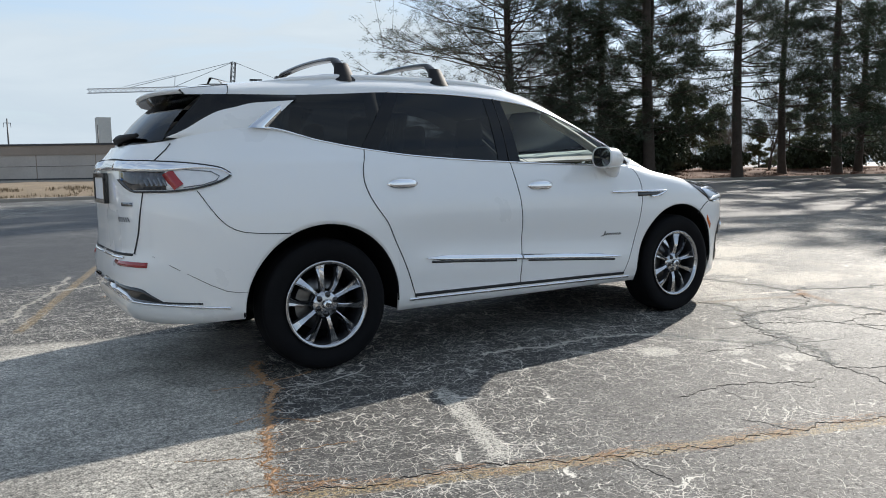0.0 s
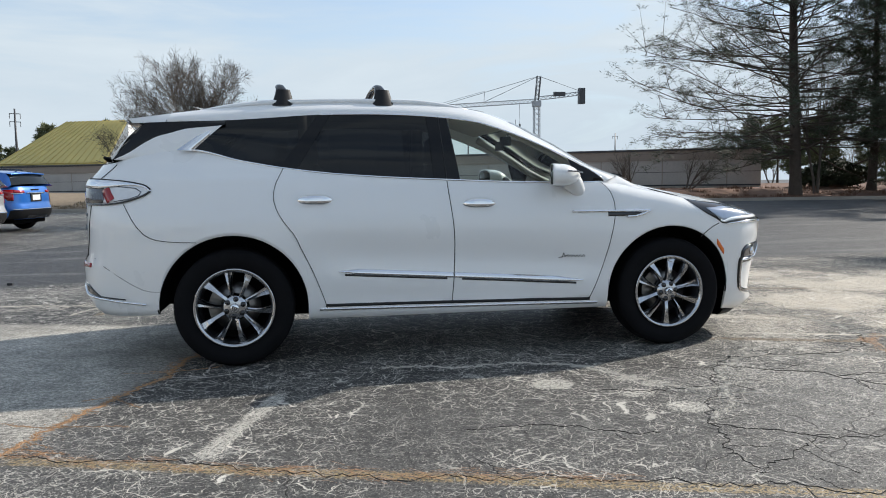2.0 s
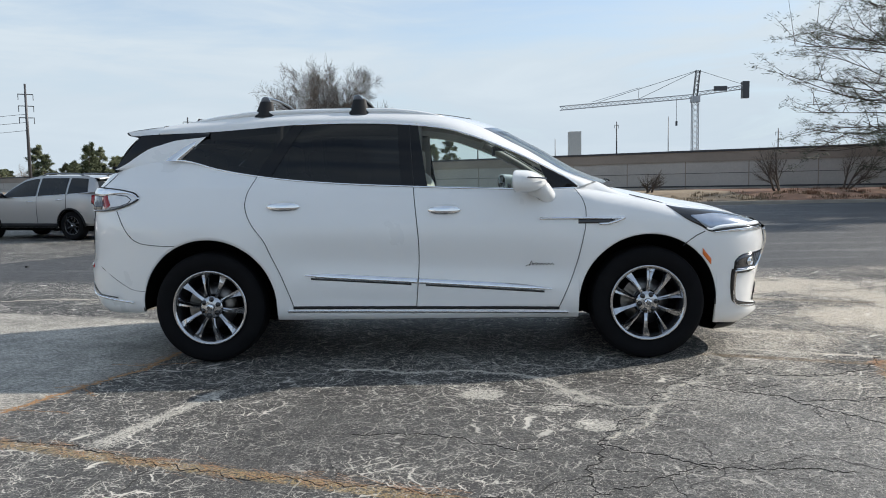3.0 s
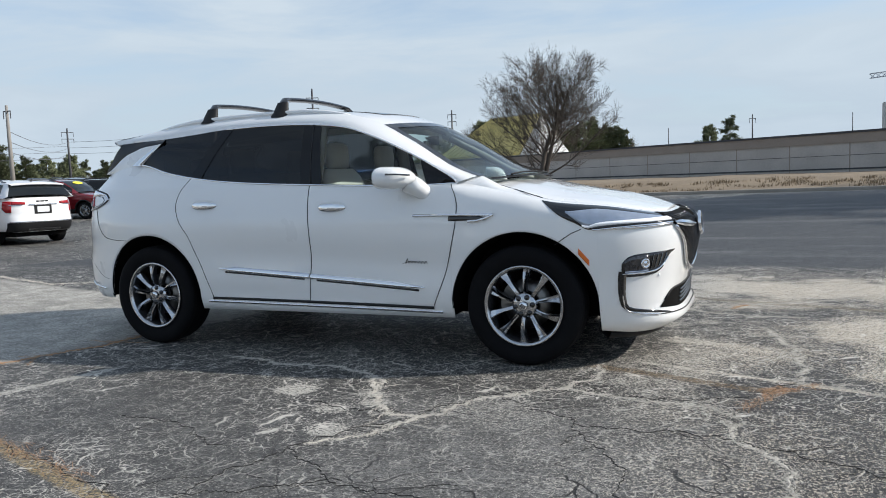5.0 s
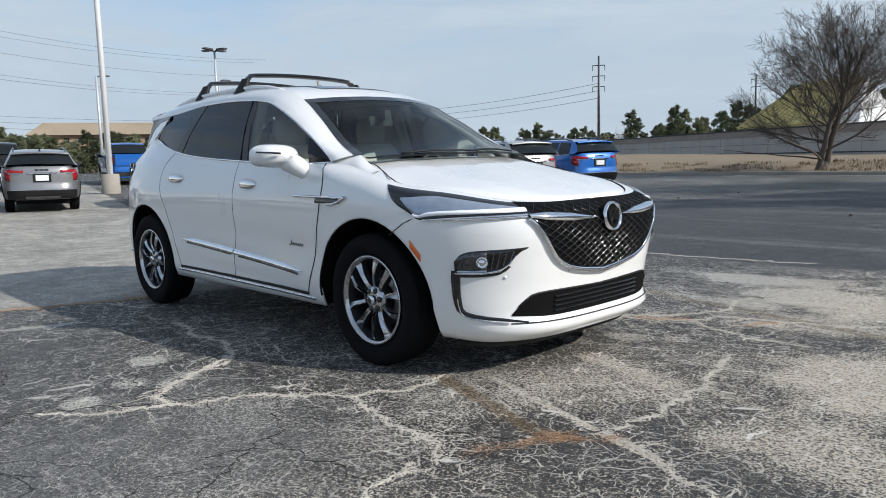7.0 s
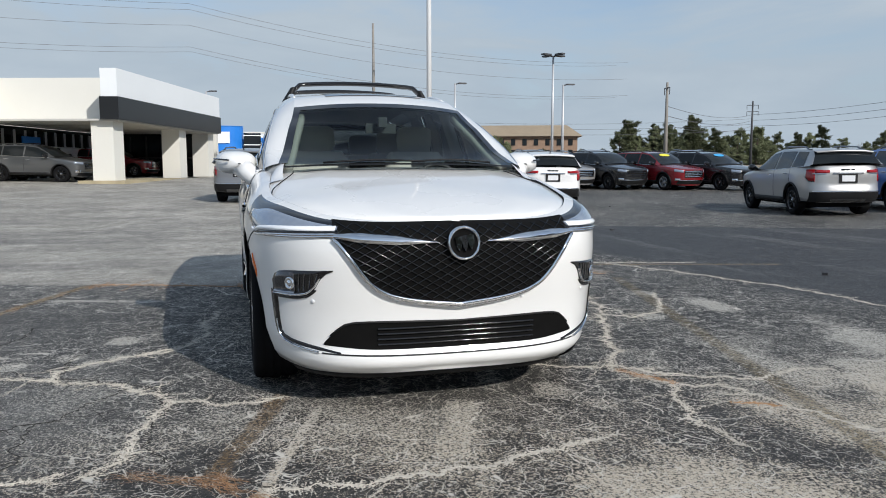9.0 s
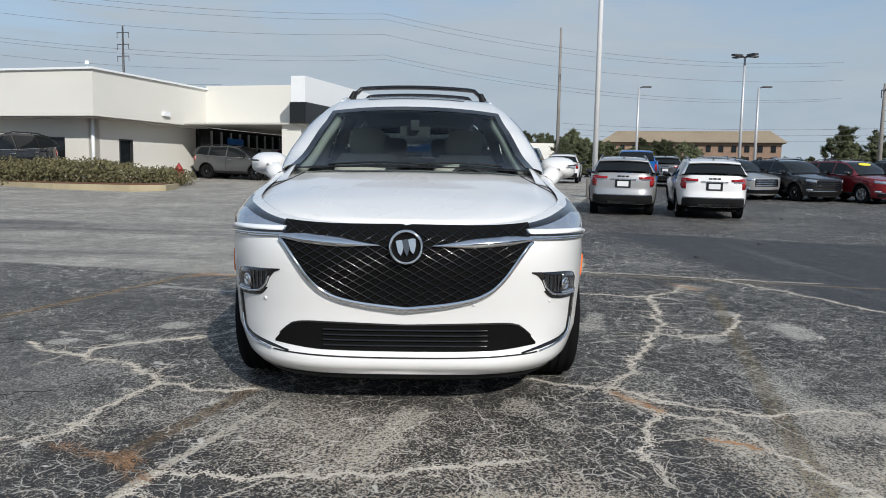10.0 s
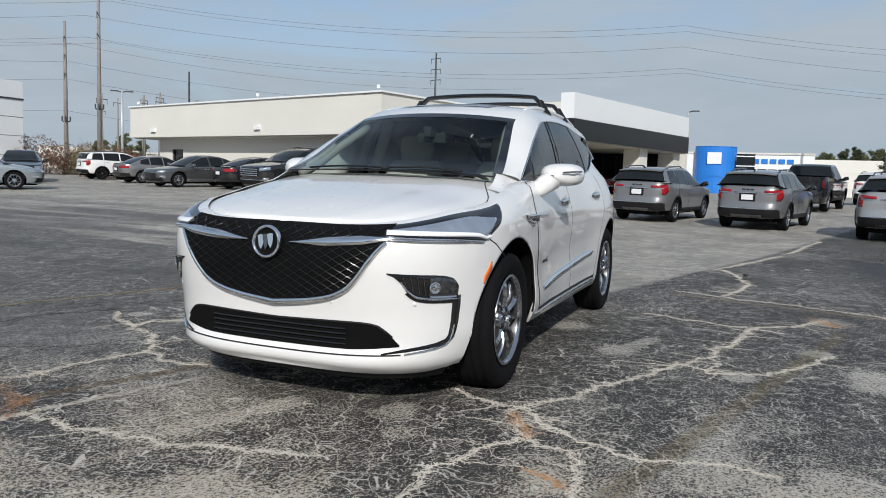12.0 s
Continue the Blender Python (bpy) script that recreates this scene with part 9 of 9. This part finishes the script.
        for j in range(3):
            p = back(-0.11 + 0.11 * j, 1.105, 0.0)
            bar.box(p.x - 0.012, p.x, p.y - 0.045, p.y + 0.045, 1.085, 1.125)
        piece("badge_block", bar.mesh("badge_block", M["dark_chrome"]), car)
        rows = []
        for q in span(-1, 1, 9):
            a = S.over(-1.95, q, 0, 0.03)
            rows.append([a + Vector((0.05, 0, 0.012)), a + Vector((-0.22 + 0.05 * q * q, 0, -0.01)), a + Vector((-0.20 + 0.05 * q * q, 0, -0.045)), a + Vector((0, 0, -0.06))])
        piece("spoiler", Geo().grid(rows).mesh("spoiler", pa, True), car)
        piece("antenna_fin", Geo().tube([over(-1.75, 0, 0.03, -0.01), over(-1.82, 0, 0.03, 0.06)], [0.03, 0.012], 5).mesh("antenna_fin", M["black_gloss"]), car)
        piece("rear_wiper", Geo().tube([back(0.0, 1.22, 0.02), back(-0.32, 1.25, 0.0)], 0.012, 4).mesh("rear_wiper", M["black_matt"]), car)
    pz = 0.90 if kind in ("suv", "big_suv") else (0.72 if kind == "sedan" else 0.66)
    p = back(0.0, pz, 0.0)
    pl = piece("number_plate", Geo().box(p.x - 0.022, p.x - 0.006, -0.15, 0.15, pz - 0.07, pz + 0.07).mesh("number_plate", M["plate"]), car, "blank plate")
    piece("plate_recess", Geo().box(p.x - 0.014, p.x + 0.02, -0.21, 0.21, pz - 0.11, pz + 0.12).mesh("plate_recess", M["black_matt"]), pl)
    # nose: grille with bars and lower grille
    gz0, gz1 = (0.56, 0.86) if kind in ("suv", "big_suv") else ((0.36, 0.62) if kind == "sedan" else (0.68, 1.04))
    grille = piece("grille", Geo().grid([[front(v, z, 0.010) for z in (gz0, (gz0 + gz1) / 2, gz1)] for v in span(-0.52, 0.52, 17)]).mesh("grille", M["black_gloss"], True), car, "black grille with bars")
    for j in range(4 if kind != "sedan" else 3):
        z = gz0 + (gz1 - gz0) * (j + 0.5) / (4 if kind != "sedan" else 3)
        piece("grille_bar", Geo().tube([front(v, z, 0.022) for v in span(-0.50, 0.50, 13)], 0.018, 5).mesh("grille_bar", M["chrome"] if color in ("red", "silver") or kind == "big_suv" else M["black_gloss"], True), grille)
    piece("front_bumper", Geo().grid([[front(v, z, 0.010) for z in (0.26, 0.34, 0.42)] for v in span(-0.72, 0.72, 17)]).mesh("front_bumper", M["black_matt"], True), car)
    if kind != "sedan":
        piece("bumper_strip", Geo().tube([front(v, 0.44, 0.012) for v in span(-0.70, 0.70, 15)], 0.014, 5).mesh("bumper_strip", M["chrome"], True), car)
    if sticker:
        st = Geo()
        st.v = [tuple(over(0.42 + 0.0 * a, 0.0) + Vector((0.11 * math.sin(a) * 0.9, 0.30 * math.cos(a), -0.055 * math.sin(a) + 0.018))) for a in (2 * math.pi * j / 16 for j in range(16))]
        st.f = [tuple(range(16))]
        piece("sticker", st.mesh("sticker", M[sticker]), car, "oval windscreen sticker")
    piece("underbody", Geo().box(S.tail(0.5) + 0.25, S.nose(0.5) - 0.25, -0.62, 0.62, S.sill - 0.08, S.sill + 0.10).mesh("underbody", M["under"]), car)
    return car


DK = M["dark_chrome"]
ROW = "parked cars behind"
parked("suv", "grey", "grey compact SUV parked tail-out with dark rear glass", -16.0, -0.8, 166, group=ROW, scale=0.95)
parked("suv", "grey", "grey compact SUV parked tail-out beside its twin", -15.2, 2.1, 166, group=ROW, scale=0.95)
parked("suv", "silver", "silver compact SUV parked tail-out with chrome bar", -13.6, 5.2, 166, group=ROW, scale=0.95)
parked("suv", "white", "white compact SUV parked tail-out with red lamps", -13.0, 7.4, 167, group=ROW, scale=0.95)
parked("suv", "silver", "silver SUV with black wheels at the lot's far corner", -8.35, 12.8, 163, group=ROW, wheel=M["black_gloss"])
parked("suv", "blue", "bright blue SUV with black trim near the kerb", -8.3, 15.8, 163, group=ROW, wheel=M["black_gloss"])
parked("suv", "silver", "silver SUV facing out from the second row", -22.4, 13.0, 12, "front", scale=0.95)
parked("suv", "black", "black SUV facing out from the second row", -21.6, 15.0, 12, "front", scale=0.95, wheel=M["black_gloss"])
parked("suv", "red", "dark red SUV with chrome grille and yellow windscreen sticker", -20.8, 17.1, 12, "front", "yellow_tag", scale=0.95)
parked("suv", "black", "black SUV with blue windscreen sticker", -20.0, 19.2, 12, "front", "blue_tag", scale=0.95, wheel=M["black_gloss"])
parked("suv", "dark_grey", "dark grey SUV in the second row", -29.5, 14.2, -10, "front")
parked("pickup", "black", "black pickup truck parked tail-out in the second row", -27.0, 3.9, 166, name="pickup_truck")
parked("pickup", "blue", "blue pickup truck parked tail-out in the second row", -28.7, 9.75, 166, name="pickup_truck")
parked("suv", "dark_grey", "dark SUV far back in the lot", -33.5, 12.6, 166)
parked("suv", "black", "black SUV far back in the lot", -27.5, 22.5, -14, "front")
parked("suv", "silver", "silver SUV far back in the lot", -31.0, 18.5, -14, "front")
parked("suv", "white", "white SUV far back in the lot", -36.0, 7.6, 166)
parked("suv", "dark_grey", "grey SUV parked under the canopy", -31.6, -9.2, 72, "middle", wheel=M["black_gloss"], group="cars by the showroom")
parked("suv", "red", "dark red SUV parked under the canopy", -40.6, -7.2, 70, "middle", group="cars by the showroom")
SIDE = "cars beside the showroom"
parked("suv", "white", "white crossover parked nose-in by the showroom", -23.9, -30.7, 158, wheel=M["black_gloss"], group=SIDE, scale=0.90)
parked("sedan", "grey", "grey saloon parked nose-in by the showroom", -22.3, -26.4, 160, group=SIDE, scale=0.93)
parked("sedan", "dark_grey", "dark grey saloon backed in by the showroom", -20.5, -22.6, -18, "front", group=SIDE)
parked("sedan", "black", "black saloon parked nose-in by the showroom", -21.2, -19.4, 160, group=SIDE)
parked("big_suv", "black", "large black SUV backed in beside the hedge", -20.6, -17.4, -17, "front", group=SIDE, scale=1.16)
parked("sedan", "pale_blue", "pale silver-blue saloon standing across the lane", -13.4, -24.4, 142, "middle", group=SIDE)
parked("sedan", "black", "black saloon in front of the white pavilion", -19.8, -29.8, 50, "middle", group=SIDE)

# far road beyond the lot: plain sheds and cars, a long way off
for i, (az, d, w, h) in enumerate(((-133.5, 150, 9, 3.4), (-130.5, 165, 12, 4.0), (-136.6, 140, 7, 3.0), (-138.8, 118, 10, 4.2))):
    x, y = d * math.cos(radians(az)), d * math.sin(radians(az))
    g = Geo().box(-3, 3, -w / 2, w / 2, 0, h).box(-3.2, 3.2, -w / 2 - 0.2, w / 2 + 0.2, h, h + 0.3)
    sh = thing("far_shed", "low pale commercial building across the road", "building", pose(x, y, 0.8, 0, 0, az), kind="structure")
    piece("wall", g.mesh("wall", M["white_wall"]), sh)
    for j in range(3):
        piece("window", Geo().box(-3.06, -2.98, -w / 2 + 1 + j * w / 3.2, -w / 2 + 2.4 + j * w / 3.2, 0.6, 2.2).mesh("window", M["dark_glass"]), sh)
fence = thing("guard_fence", "low wooden rail fence along the road", "fence", kind="structure")
for k in range(26):
    x, y = -38.5 - 0.35 * k * 1.2, -39.5 - 0.72 * k * 0.2
    piece("post", Geo().box(x - 0.08, x + 0.08, y - 0.08, y + 0.08, 0.4, 1.3).mesh("post", M["wood_pole"]), fence)
piece("rail", Geo().tube([(-38.5, -39.5, 1.15), (-49.0, -43.1, 1.15)], 0.07, 5).mesh("rail", M["wood_pole"]), fence)
